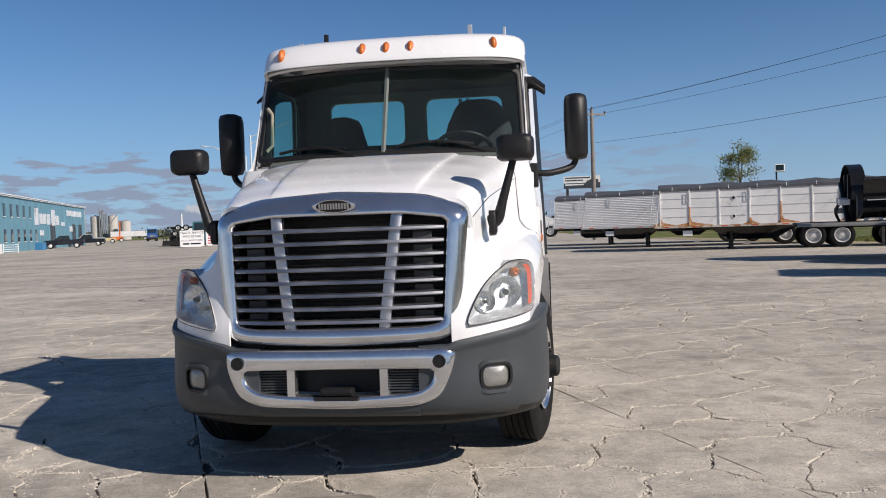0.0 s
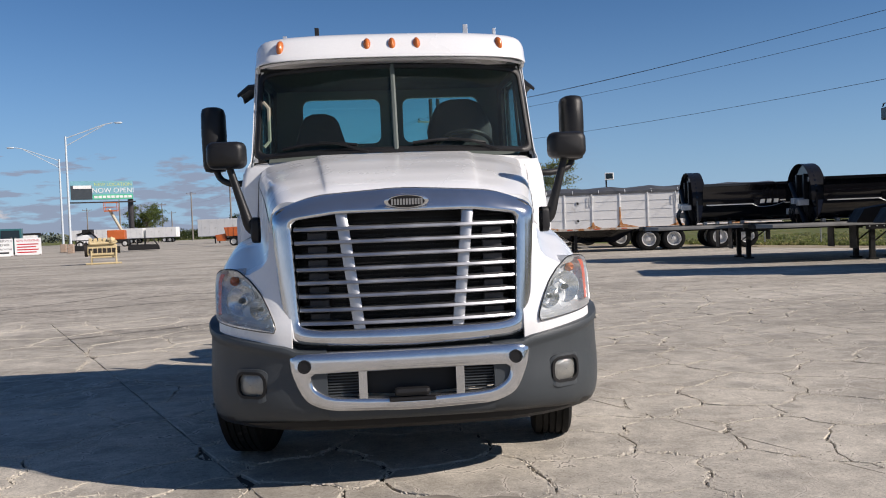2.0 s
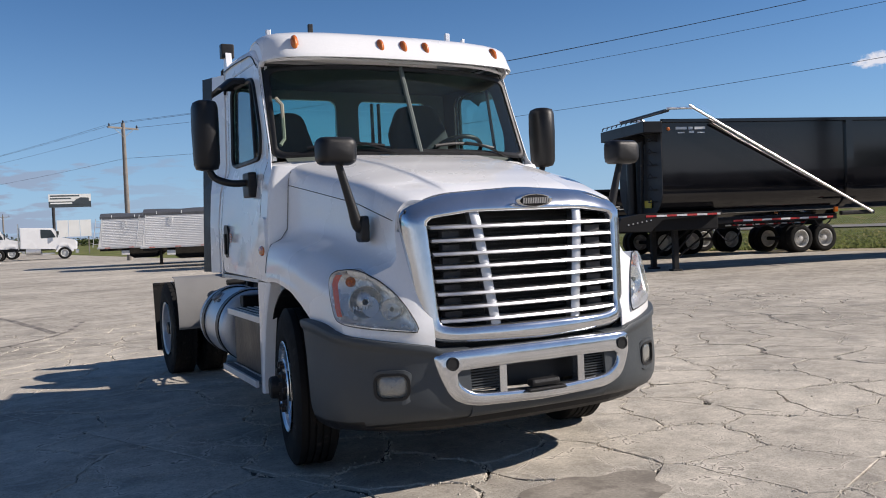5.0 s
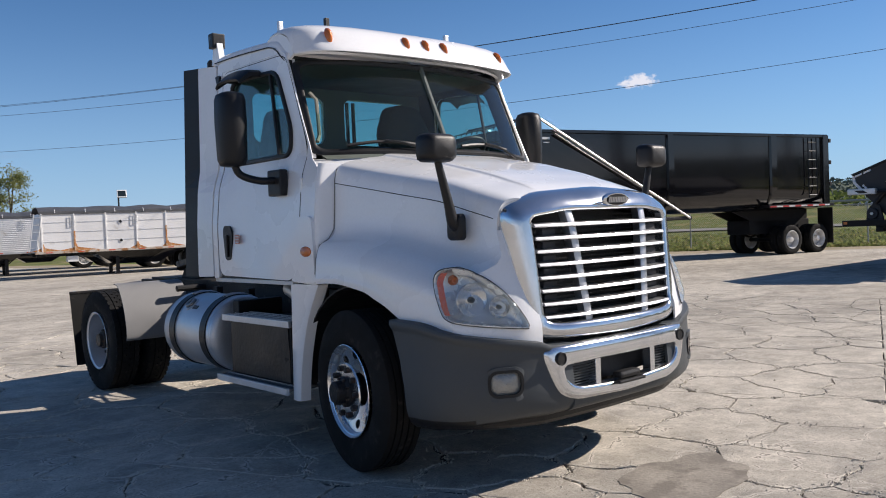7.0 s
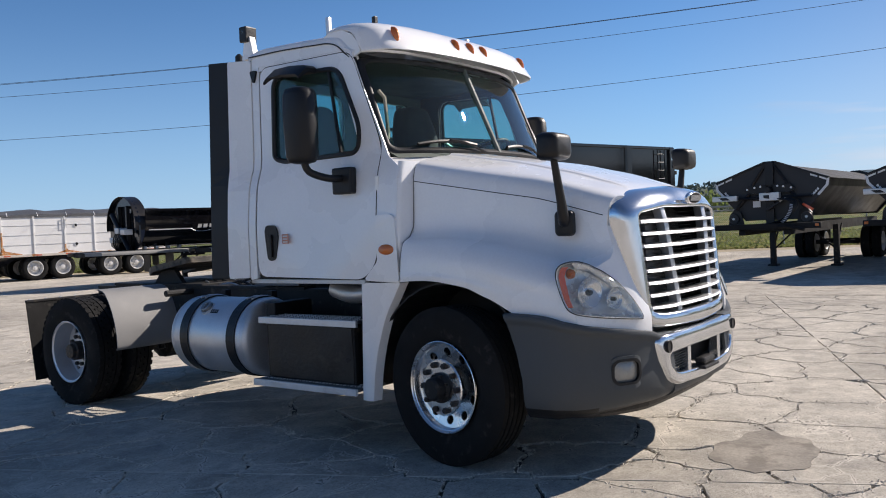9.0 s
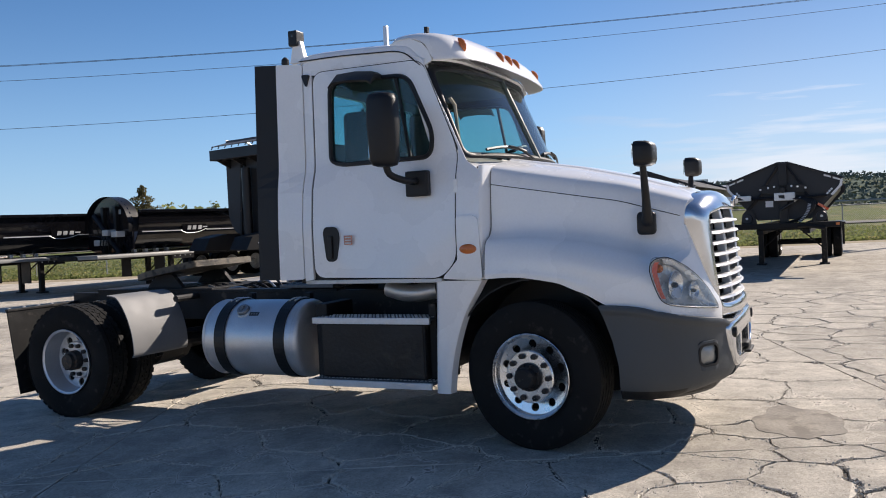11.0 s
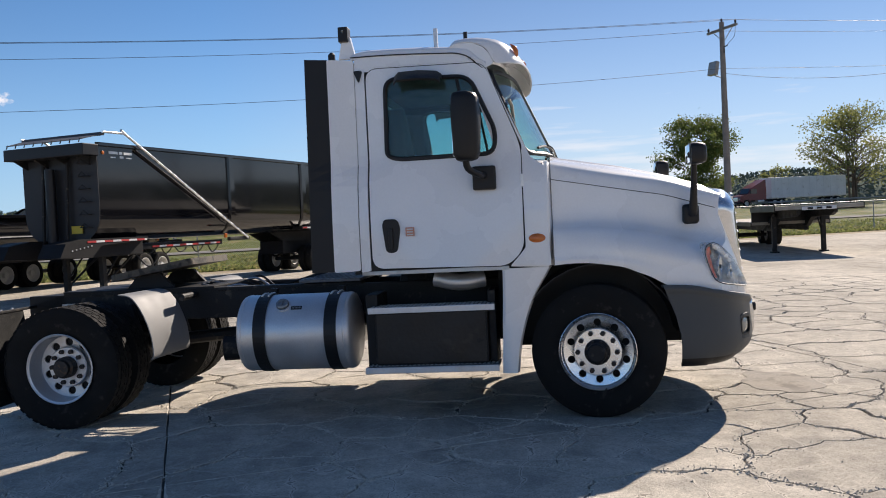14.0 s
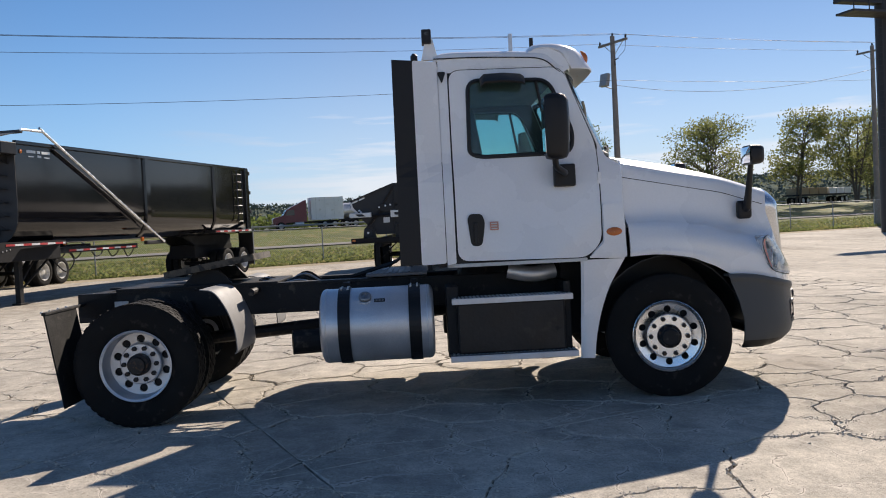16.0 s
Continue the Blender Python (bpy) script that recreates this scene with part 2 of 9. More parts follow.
def grid(rows, bm=None, close=False, cap=False):
    """A skin over rows of points; close joins each row's ends."""
    bm = bm or bmesh.new()
    vs = [[bm.verts.new(p) for p in r] for r in rows]
    n = len(vs[0])
    for a, b in zip(vs, vs[1:]):
        for i in range(n if close else n - 1):
            q = [a[i], a[(i + 1) % n], b[(i + 1) % n], b[i]]
            try:
                bm.faces.new(q)
            except ValueError:
                pass
    if cap:
        for r in (vs[0], vs[-1]):
            try:
                bm.faces.new(r)
            except ValueError:
                pass
    return bm


def catmull(pts, k):
    """A smooth curve through the points, k steps between each two."""
    P = [np.array(p, float) for p in pts]
    P = [2 * P[0] - P[1]] + P + [2 * P[-1] - P[-2]]
    out = []
    for i in range(1, len(P) - 2):
        a, b, c, d = P[i - 1:i + 3]
        for j in range(k):
            t = j / k
            out.append(0.5 * (2 * b + (c - a) * t + (2 * a - 5 * b + 4 * c - d) * t * t + (3 * b - a - 3 * c + d) * t ** 3))
    out.append(P[-2])
    return out


def skin(rows, k=3, kk=3):
    """A fine smooth grid of points through a coarse one."""
    fine = [catmull(r, k) for r in rows]
    cols = [catmull([r[i] for r in fine], kk) for i in range(len(fine[0]))]
    return [[tuple(c[j]) for c in cols] for j in range(len(cols[0]))]


def shell(bm, thick):
    """Gives an open skin a thickness, inwards from its normals."""
    bmesh.ops.recalc_face_normals(bm, faces=bm.faces)
    bmesh.ops.solidify(bm, geom=list(bm.faces), thickness=thick)
    return bm


def tube(pts, r, n=8, bm=None, cap=True):
    bm = bm or bmesh.new()
    pts = [Vector(p) for p in pts]
    rows, side = [], None
    for i, p in enumerate(pts):
        d = (pts[min(i + 1, len(pts) - 1)] - pts[max(i - 1, 0)]).normalized()
        if side is None:
            side = d.orthogonal().normalized()
        side = (side - d * side.dot(d)).normalized()
        o = d.cross(side)
        rr = r[i] if isinstance(r, (list, tuple)) else r
        rows.append([p + (side * math.cos(2 * math.pi * k / n) + o * math.sin(2 * math.pi * k / n)) * rr for k in range(n)])
    return grid(rows, bm, True, cap)


def lathe(profile, n=32, axis="x", at=(0, 0, 0), bm=None, cap=False):
    """profile: (along, radius) pairs, turned about the axis."""
    rows = []
    for a, r in profile:
        row = []
        for k in range(n):
            c, s = r * math.cos(2 * math.pi * k / n), r * math.sin(2 * math.pi * k / n)
            p = {"x": (a, c, s), "y": (c, a, s), "z": (c, s, a)}[axis]
            row.append((p[0] + at[0], p[1] + at[1], p[2] + at[2]))
        rows.append(row)
    return grid(rows, bm, True, cap)


def rounded(x0, x1, y0, y1, r, n=5):
    """The outline of a rectangle with round corners."""
    out = []
    for cx, cy, a in ((x1 - r, y1 - r, 0), (x0 + r, y1 - r, 90), (x0 + r, y0 + r, 180), (x1 - r, y0 + r, 270)):
        for k in range(n + 1):
            b = radians(a + 90 * k / n)
            out.append((cx + r * math.cos(b), cy + r * math.sin(b)))
    return out


def soften(outline, r, n=4):
    """Rounds each corner of an outline."""
    out, c = [], len(outline)
    for i in range(c):
        p, a, b = Vector(outline[i]), Vector(outline[i - 1]), Vector(outline[(i + 1) % c])
        u, v = (a - p), (b - p)
        rr = min(r, u.length * 0.45, v.length * 0.45)
        s, e = p + u.normalized() * rr, p + v.normalized() * rr
        for k in range(n + 1):
            t = k / n
            out.append(tuple((1 - t) ** 2 * s + 2 * t * (1 - t) * p + t * t * e))
    return out


def plate(outline, lift, depth, holes=(), bm=None):
    """A sheet with holes: lift(u, v, d) lays the outline's (u, v) in space, d from 0 to depth."""
    bm = bm or bmesh.new()
    top, ringed = [], []
    for loop in (outline, *holes):
        vs = [bm.verts.new((u, v, 0)) for u, v in loop]
        ringed.append(vs)
        for i in range(len(vs)):
            top.append(bm.edges.new((vs[i], vs[(i + 1) % len(vs)])))
    f = bmesh.ops.triangle_fill(bm, edges=top, use_beauty=True)
    faces = [g for g in f["geom"] if isinstance(g, bmesh.types.BMFace)]
    low = {v: bm.verts.new((v.co.x, v.co.y, 1)) for vs in ringed for v in vs}
    for g in faces:
        bm.faces.new([low[v] for v in g.verts])
    for vs in ringed:
        for i in range(len(vs)):
            a, b = vs[i], vs[(i + 1) % len(vs)]
            bm.faces.new((a, b, low[b], low[a]))
    for vs in ringed:
        for v in vs:
            for w, d in ((v, 0.0), (low[v], depth)):
                w.co = lift(w.co.x, w.co.y, d)
    return bm


def flat(axis, at):
    """lift for plate: a plane across an axis, d going towards plus."""
    return {"x": lambda u, v, d: Vector((at + d, u, v)), "y": lambda u, v, d: Vector((u, at + d, v)), "z": lambda u, v, d: Vector((u, v, at + d))}[axis]


def lump(bm, m):
    bmesh.ops.transform(bm, matrix=m, verts=bm.verts)
    return bm


def carve(ob, cutter):
    """Cuts the closed shape out of ob's mesh."""
    bmesh.ops.recalc_face_normals(cutter, faces=cutter.faces)
    me = bpy.data.meshes.new("cutter")
    cutter.to_mesh(me)
    cutter.free()
    tool = new("cutter", me)
    tool.parent, tool.matrix_basis = ob.parent, ob.matrix_basis
    cut = ob.modifiers.new("cut", "BOOLEAN")
    cut.operation, cut.solver, cut.object = "DIFFERENCE", "EXACT", tool
    bpy.context.view_layer.update()
    made = bpy.data.meshes.new_from_object(ob.evaluated_get(bpy.context.evaluated_depsgraph_get()))
    ob.modifiers.clear()
    bpy.data.objects.remove(tool)
    ob.data = made


# ---- ground ----
def concrete(name, cracks, tone=1.0):
    m = mat(name, (0.48 * tone, 0.441 * tone, 0.378 * tone), 1.0, vary=0.16, scale=0.9, fine=28, bump=0.004, second=(0.395 * tone, 0.366 * tone, 0.318 * tone), amount=0.4, spec=0.08, coords="Object")
    n, l = m.node_tree.nodes, m.node_tree.links
    p = n["Principled BSDF"]
    geo = n.new("ShaderNodeNewGeometry")
    place = geo.outputs["Position"]
    for t in [x for x in n if x.type == "TEX_NOISE"]:
        l.new(place, t.inputs["Vector"])
    out = p.inputs["Base Color"].links[0].from_socket

    def shade(socket, scale, detail, lo, hi, a, b, rough=0.6):
        t = n.new("ShaderNodeTexNoise")
        t.inputs["Scale"].default_value, t.inputs["Detail"].default_value, t.inputs["Roughness"].default_value = scale, detail, rough
        l.new(place, t.inputs["Vector"])
        r = n.new("ShaderNodeMapRange")
        r.inputs[1].default_value, r.inputs[2].default_value, r.inputs[3].default_value, r.inputs[4].default_value = lo, hi, a, b
        l.new(t.outputs[0], r.inputs[0])
        s = n.new("ShaderNodeVectorMath")
        s.operation = "SCALE"
        l.new(socket, s.inputs[0]), l.new(r.outputs[0], s.inputs["Scale"])
        return s.outputs[0], t.outputs[0]

    out, _ = shade(out, 0.16, 8, 0.35, 0.65, 0.78, 1.16)
    long_way, streak = n.new("ShaderNodeVectorMath"), n.new("ShaderNodeTexNoise")
    long_way.operation = "MULTIPLY"
    long_way.inputs[1].default_value = (0.11, 0.6, 1)
    l.new(place, long_way.inputs[0]), l.new(long_way.outputs[0], streak.inputs["Vector"])
    streak.inputs["Scale"].default_value, streak.inputs["Detail"].default_value, streak.inputs["Roughness"].default_value = 1.0, 7, 0.62
    pale = n.new("ShaderNodeMapRange")
    pale.inputs[1].default_value, pale.inputs[2].default_value, pale.inputs[3].default_value, pale.inputs[4].default_value = 0.36, 0.66, 0.86, 1.16
    l.new(streak.outputs[0], pale.inputs[0])
    s = n.new("ShaderNodeVectorMath")
    s.operation = "SCALE"
    l.new(out, s.inputs[0]), l.new(pale.outputs[0], s.inputs["Scale"])
    out = s.outputs[0]
    out, _ = shade(out, 3.6, 6, 0.3, 0.7, 0.78, 1.2, 0.75)
    out, _ = shade(out, 17.0, 5, 0.3, 0.7, 0.86, 1.16, 0.8)
    out, grit = shade(out, 60.0, 4, 0.33, 0.68, 0.74, 1.22, 0.85)
    # dark pits and pale specks
    pit = n.new("ShaderNodeTexVoronoi")
    pit.inputs["Scale"].default_value = 34.0
    l.new(place, pit.inputs["Vector"])
    pr = n.new("ShaderNodeMapRange")
    pr.inputs[1].default_value, pr.inputs[2].default_value, pr.inputs[3].default_value, pr.inputs[4].default_value = 0.08, 0.2, 0.5, 1.0
    l.new(pit.outputs["Distance"], pr.inputs[0])
    s = n.new("ShaderNodeVectorMath")
    s.operation = "SCALE"
    l.new(out, s.inputs[0]), l.new(pr.outputs[0], s.inputs["Scale"])
    out = s.outputs[0]
    if True:
        warp = n.new("ShaderNodeTexNoise")
        warp.inputs["Scale"].default_value, warp.inputs["Detail"].default_value = 0.9, 6
        l.new(place, warp.inputs["Vector"])
        a = n.new("ShaderNodeVectorMath")
        a.operation = "MULTIPLY_ADD"
        l.new(warp.outputs["Color"], a.inputs[0])
        a.inputs[1].default_value = (1.6, 1.6, 0)
        l.new(place, a.inputs[2])
        where = n.new("ShaderNodeTexNoise")
        where.inputs["Scale"].default_value, where.inputs["Detail"].default_value = 0.35, 3
        l.new(place, where.inputs["Vector"])
        for scale, wide, colour, strength in (((0.6, 0.013, (0.09, 0.08, 0.065, 1), 0.9), (0.6, 0.045, (0.62, 0.57, 0.49, 1), 0.5), (1.5, 0.014, (0.14, 0.12, 0.1, 1), 0.6)) if cracks else ((1.5, 0.035, (0.76, 0.7, 0.61, 1), 0.5), (1.5, 0.009, (0.1, 0.09, 0.075, 1), 0.7))):
            v = n.new("ShaderNodeTexVoronoi")
            v.feature, v.voronoi_dimensions = "DISTANCE_TO_EDGE", "2D"
            v.inputs["Scale"].default_value = scale
            l.new(a.outputs[0], v.inputs["Vector"])
            c = n.new("ShaderNodeMapRange")
            c.inputs[1].default_value, c.inputs[2].default_value, c.inputs[3].default_value, c.inputs[4].default_value = wide * 0.4, wide, 1, 0
            l.new(v.outputs[0], c.inputs[0])
            w = n.new("ShaderNodeMapRange")
            w.inputs[1].default_value, w.inputs[2].default_value, w.inputs[3].default_value, w.inputs[4].default_value = 0.4, 0.5, 0.0, strength
            l.new(where.outputs[0], w.inputs[0])
            k = n.new("ShaderNodeMath")
            k.operation = "MULTIPLY"
            l.new(c.outputs[0], k.inputs[0]), l.new(w.outputs[0], k.inputs[1])
            mx = n.new("ShaderNodeMix")
            mx.data_type = "RGBA"
            l.new(k.outputs[0], mx.inputs[0]), l.new(out, mx.inputs[6])
            mx.inputs[7].default_value = colour
            out = mx.outputs[2]
    if not cracks:
        oi, k = n.new("ShaderNodeObjectInfo"), n.new("ShaderNodeMapRange")
        k.inputs[3].default_value, k.inputs[4].default_value = 0.96, 1.04
        l.new(oi.outputs["Random"], k.inputs[0])
        s = n.new("ShaderNodeVectorMath")
        s.operation = "SCALE"
        l.new(out, s.inputs[0]), l.new(k.outputs[0], s.inputs["Scale"])
        out = s.outputs[0]
    l.new(out, p.inputs["Base Color"])
    b = n.new("ShaderNodeBump")
    b.inputs["Strength"].default_value, b.inputs["Distance"].default_value = 0.8, 0.006
    l.new(grit, b.inputs["Height"]), l.new(b.outputs[0], p.inputs["Normal"])
    return m


CONCRETE = concrete("old_concrete", False)
CONCRETE_FAR = concrete("old_concrete_cracked", True, 0.92)
SPALL = mat("spalled_edge", (0.54, 0.495, 0.42), 0.95, vary=0.3, scale=12, fine=60, bump=0.01, spec=0.2)
RUBBLE = mat("crack_rubble", (0.1, 0.085, 0.07), 0.95, vary=0.4, scale=6, fine=70, bump=0.02, second=(0.08, 0.07, 0.055), amount=0.55)
GRASS = mat("verge_grass", (0.125, 0.145, 0.05), 0.9, vary=0.35, scale=0.25, fine=4.0, bump=0.08, second=(0.23, 0.2, 0.095), amount=0.45, spec=0.05)
ASPHALT = mat("road_asphalt", (0.24, 0.23, 0.215), 1.0, vary=0.12, scale=0.2, fine=20, bump=0.005, spec=0.05)
GRAVEL = mat("sandy_gravel", (0.33, 0.28, 0.2), 1.0, vary=0.25, scale=0.6, fine=30, bump=0.02, spec=0.05)

# the edge of the concrete yard towards the verge
EDGE = [(14, 62), (17, 44), (20.5, 30), (24, 21), (27.8, 11.8), (32.2, -0.5), (35.5, -16), (40, -45), (52, -120)]


def edge_x(y):
    for (xa, ya), (xb, yb) in zip(EDGE, EDGE[1:]):
        if yb <= y <= ya:
            return xb + (xa - xb) * (y - yb) / (ya - yb)
    return EDGE[0][0] if y > EDGE[0][1] else EDGE[-1][0]


def height(d):
    """The land's height, d metres beyond the yard's edge."""
    for a, b, za, zb in ((-1e9, 2, -0.06, -0.06), (2, 34, -0.06, 0.1), (34, 48, 0.1, 0.1), (48, 68, 0.1, 1.55), (68, 1e9, 1.6, 1.6)):
        if a <= d < b:
            return za + (zb - za) * (d - a) / (b - a)


def band(d0, d1, lift=0.0, step=12, y0=-400, y1=420, steps=1):
    rows = []
    for j in range(steps + 1):
        d = d0 + (d1 - d0) * j / steps
        rows.append([(edge_x(y) + d if abs(y) < 1e6 else 0, y, height(d) + lift) for y in range(y0, y1 + 1, step)])
    return grid(rows)


# one sheet to the horizon, rising to the far road's bank
rows = []
for d in (-3000, -600, -120, -20, -2, 2, 10, 20, 34, 48, 58, 68, 90, 200, 800, 3000):
    rows.append([(edge_x(y) + d, y, height(d) - 0.03) for y in (-3000, -800, -400, -200, -120, -60, -45, -30, -16, -8, -0.5, 6, 11.8, 16, 21, 26, 30, 37, 44, 53, 62, 100, 200, 420, 1000, 3000)])
tagged(part("ground", grid(rows), GRASS), "green and straw-coloured grass land reaching the horizon", "ground", kind="structure")
tagged(part("road", band(36, 46, 0.06), ASPHALT), "pale grey frontage road beyond the fence", "road", kind="structure")
tagged(part("highway", band(72, 84, 0.06), ASPHALT), "pale grey highway on a low bank", "road", kind="structure")
tagged(part("gravel_shoulder", band(-0.8, 2.2, 0.045, step=3, y0=-90, y1=60), GRAVEL), "sandy gravel strip between concrete and grass", "ground", kind="structure")

# the yard: broken concrete near the truck, whole sheet beyond
X0, X1, Y0, Y1 = -7.2, 10.0, -1.2, 16.5
yard = grid([[(-260, -200, 0), (-260, Y0, 0), (-260, Y1, 0), (-260, 230, 0)]] + [[(x, -200, 0), (x, Y0, 0), (x, Y1, 0), (x, 230, 0)] for x in (X0, X1)])
yard.faces.ensure_lookup_table()
bmesh.ops.delete(yard, geom=[f for f in yard.faces if X0 < f.calc_center_median().x < X1 and Y0 < f.calc_center_median().y < Y1], context="FACES")
right = [[(X1, y, 0) for y in (-200, -120, -45, -16, Y0, 5, Y1, 21, 30, 44, 62)], [(edge_x(y) - 0.5, y, 0) for y in (-200, -120, -45, -16, Y0, 5, Y1, 21, 30, 44, 62)]]
grid(right, yard)
grid([[(X1, 62, 0), (X1, 230, 0)], [(13.5, 62, 0), (13.5, 230, 0)]], yard)
yard_ob = tagged(part("yard", yard, CONCRETE_FAR), "wide cracked and stained concrete truck yard", "ground", kind="structure")
bed = grid([[(X0 - 0.05, Y0 - 0.05, -0.022), (X0 - 0.05, Y1 + 0.05, -0.022)], [(X1 + 0.05, Y0 - 0.05, -0.022), (X1 + 0.05, Y1 + 0.05, -0.022)]])
tagged(part("crack_bed", bed, RUBBLE), "rubble and dirt lying in the cracks of the concrete", "ground", kind="structure")

# ---- the tractor unit: x to its left, y towards its rear, z up ----
TRUCK = pose(-0.625, 4.87, 0, 0, 0, -7.1)
truck = thing("semi_truck", TRUCK, "white day-cab semi truck with chrome grille and grey bumper", "truck")


def lerp(table, t):
    for (a, va), (b, vb) in zip(table, table[1:]):
        if t <= b:
            f = max(0.0, (t - a) / (b - a))
            return va + (vb - va) * f
    return table[-1][1]


# the fenders' front in plan: x from the middle outwards, y towards the rear
FRONT = [(0.6, 0.0), (0.735, 0.03), (0.8, 0.055), (0.895, 0.108), (1.0, 0.178), (1.07, 0.238), (1.12, 0.3), (1.15, 0.37), (1.17, 0.45)]


def fender_y(x, z):
    """How far back the fender's front stands: it leans back towards the hood's top."""
    lean = 0.3 * min(0.55, max(0.0, z - 0.95)) * lerp([(0.6, 1.0), (0.8, 1.07), (1.0, 1.2), (1.08, 1.05), (1.13, 0.6), (1.17, 0.25)], x)
    return lerp(FRONT, x) + lean


# hood with fenders
def hood_row(s):
    y = 0.05 + 1.47 * s
    zt = lerp([(0, 1.705), (0.08, 1.765), (0.3, 1.865), (0.6, 1.965), (1, 2.065)], s)
    xs = lerp([(0, 0.755), (0.3, 0.825), (1, 0.97)], s)
    zs = lerp([(0, 1.635), (0.3, 1.765), (1, 1.945)], s)
    zc = lerp([(0, 1.30), (0.15, 1.36), (0.4, 1.45), (0.7, 1.5), (1, 1.5)], s)
    xo = lerp([(0, 1.1), (0.15, 1.135), (0.3, 1.165), (0.6, 1.182), (1, 1.185)], s)
    zb = lerp([(0, 0.925), (0.2, 0.95), (0.26, 1.0), (0.34, 1.069), (0.49, 1.144), (0.69, 1.188), (0.85, 1.195), (1, 1.185)], s)
    rise = 0.012 * min(1.0, max(0.0, (s - 0.04) / 0.1))
    side = [(0, zt), (xs * 0.4, zt - 0.003), (xs * 0.56, zt - 0.009), (xs * 0.61, zt - 0.014 - rise), (xs * 0.76, zt - 0.03 - rise), (xs - 0.06, zs + 0.042), (xs, zs), (xs + 0.022, zs - 0.07), (xs + 0.03, (zs + zc) / 2 + 0.02), (xs + 0.045, zc + 0.045), (xs + 0.09 + 0.03 * (1 - s), zc - 0.02), ((xs + xo) / 2 + 0.06, zc - 0.06), (xo - 0.014, zc - 0.15), (xo - 0.002, zc - 0.25), (xo + 0.003, (zb + zc - 0.25) / 2), (xo - 0.002, zb)]
    pts = []
    for x, z in side:
        front = fender_y(x, z)
        pts.append((x, front + (y - 0.05) * (1.52 - front) / 1.47, z))
    return pts


half = skin([hood_row(s) for s in (0, 0.04, 0.1, 0.2, 0.26, 0.34, 0.42, 0.5, 0.6, 0.75, 0.88, 1.0)], 4, 3)
rows = [[(-x, y, z) for x, y, z in reversed(r[1:])] + list(r) for r in half]
hood = part("hood", shell(grid(rows), 0.02), WHITE, truck, "white painted hood with flared fenders", 40)


# fender fronts beside the grille
fender_fronts = []
edge0 = sorted([(p[2], p[0]) for p in half[0][24:]])
for sx in (-1, 1):
    rows = []
    for z in np.linspace(0.84, 1.5, 18):
        xo = 1.098
        for (za, xa), (zb_, xb) in zip(edge0, edge0[1:]):
            if za <= z <= zb_:
                xo = xa + (xb - xa) * (z - za) / max(1e-6, zb_ - za)
        rows.append([(sx * (0.66 + (xo - 0.66) * u), fender_y(0.66 + (xo - 0.66) * u, z), z) for u in np.linspace(0, 1, 12)])
    fender_fronts.append(part("fender_front", shell(grid(rows), 0.012), WHITE, hood, smooth=60))
# seam along the hood's shoulder
for sx in (-1, 1):
    pts = []
    for s in (0.02, 0.15, 0.3, 0.45, 0.6, 0.75, 0.9, 1.0):
        a, b = Vector(hood_row(s)[7]), Vector(hood_row(s)[8])
        q = a.lerp(b, 0.1 + 0.1 * s)
        pts.append((sx * (q.x + 0.001), q.y, q.z))
    part("hood_seam", tube(catmull(pts, 3), 0.0028, 5), BLACK, hood)

# grille surround: a chrome ring with depth
outer = soften([(-0.765, 1.635), (-0.5, 1.712), (0, 1.74), (0.5, 1.712), (0.765, 1.635), (0.715, 0.89), (0.6, 0.862), (0, 0.845), (-0.6, 0.862), (-0.715, 0.89)], 0.075, 6)
inner = soften([(-0.645, 1.565), (-0.38, 1.597), (0.38, 1.597), (0.645, 1.565), (0.612, 0.968), (0.5, 0.952), (-0.5, 0.952), (-0.612, 0.968)], 0.04, 5)


def grille_lift(out):
    def f(u, v, d):
        lean = -0.045 + 0.05 * max(0, (v - 0.85) / 0.72) + 0.6 * max(0, v - 1.575) + 0.115 * abs(u / 0.7) ** 2.6
        return Vector((u, lean + out + d, v))
    return f


def polar(outline, cx, cy, n=144):
    """The outline met by n rays from a point inside it."""
    out = []
    for k in range(n):
        a = 2 * math.pi * k / n
        dx, dy = math.cos(a), math.sin(a)
        best = 0.0
        for i in range(len(outline)):
            (x0, y0), (x1, y1) = outline[i - 1], outline[i]
            ex, ey = x1 - x0, y1 - y0
            det = dx * ey - dy * ex
            if abs(det) > 1e-9:
                r, w = ((x0 - cx) * ey - (y0 - cy) * ex) / det, ((x0 - cx) * dy - (y0 - cy) * dx) / det
                if r > 0 and -1e-6 <= w <= 1 + 1e-6:
                    best = max(best, r)
        out.append((cx + dx * best, cy + dy * best))
    return out


po, pi_ = polar(outer, 0, 1.28), polar(inner, 0, 1.28)
rings = []
for w, dy in ((0, 0.13), (0, 0.0), (0.03, -0.014), (0.1, -0.024), (0.25, -0.031), (0.5, -0.033), (0.72, -0.03), (0.87, -0.02), (0.96, -0.006), (1.0, 0.01), (1.03, 0.03), (1.04, 0.12)):
    ring = []
    for (a, b), (c, d) in zip(pi_, po):
        u, v = a + (c - a) * w, b + (d - b) * w
        ring.append(grille_lift(dy)(u, v, 0))
    rings.append(ring)
grille = part("grille", grid(rings, close=True), CHROME, truck, "chrome radiator grille with horizontal slats", 60)
part("radiator", plate(inner, grille_lift(0.24), 0.02), BLACK, grille, "black radiator behind the slats")
part("grille_duct", grid([[grille_lift(dy)(u, v, 0) for u, v in pi_] for dy in (0.1, 0.25)], close=True), BLACK, grille)
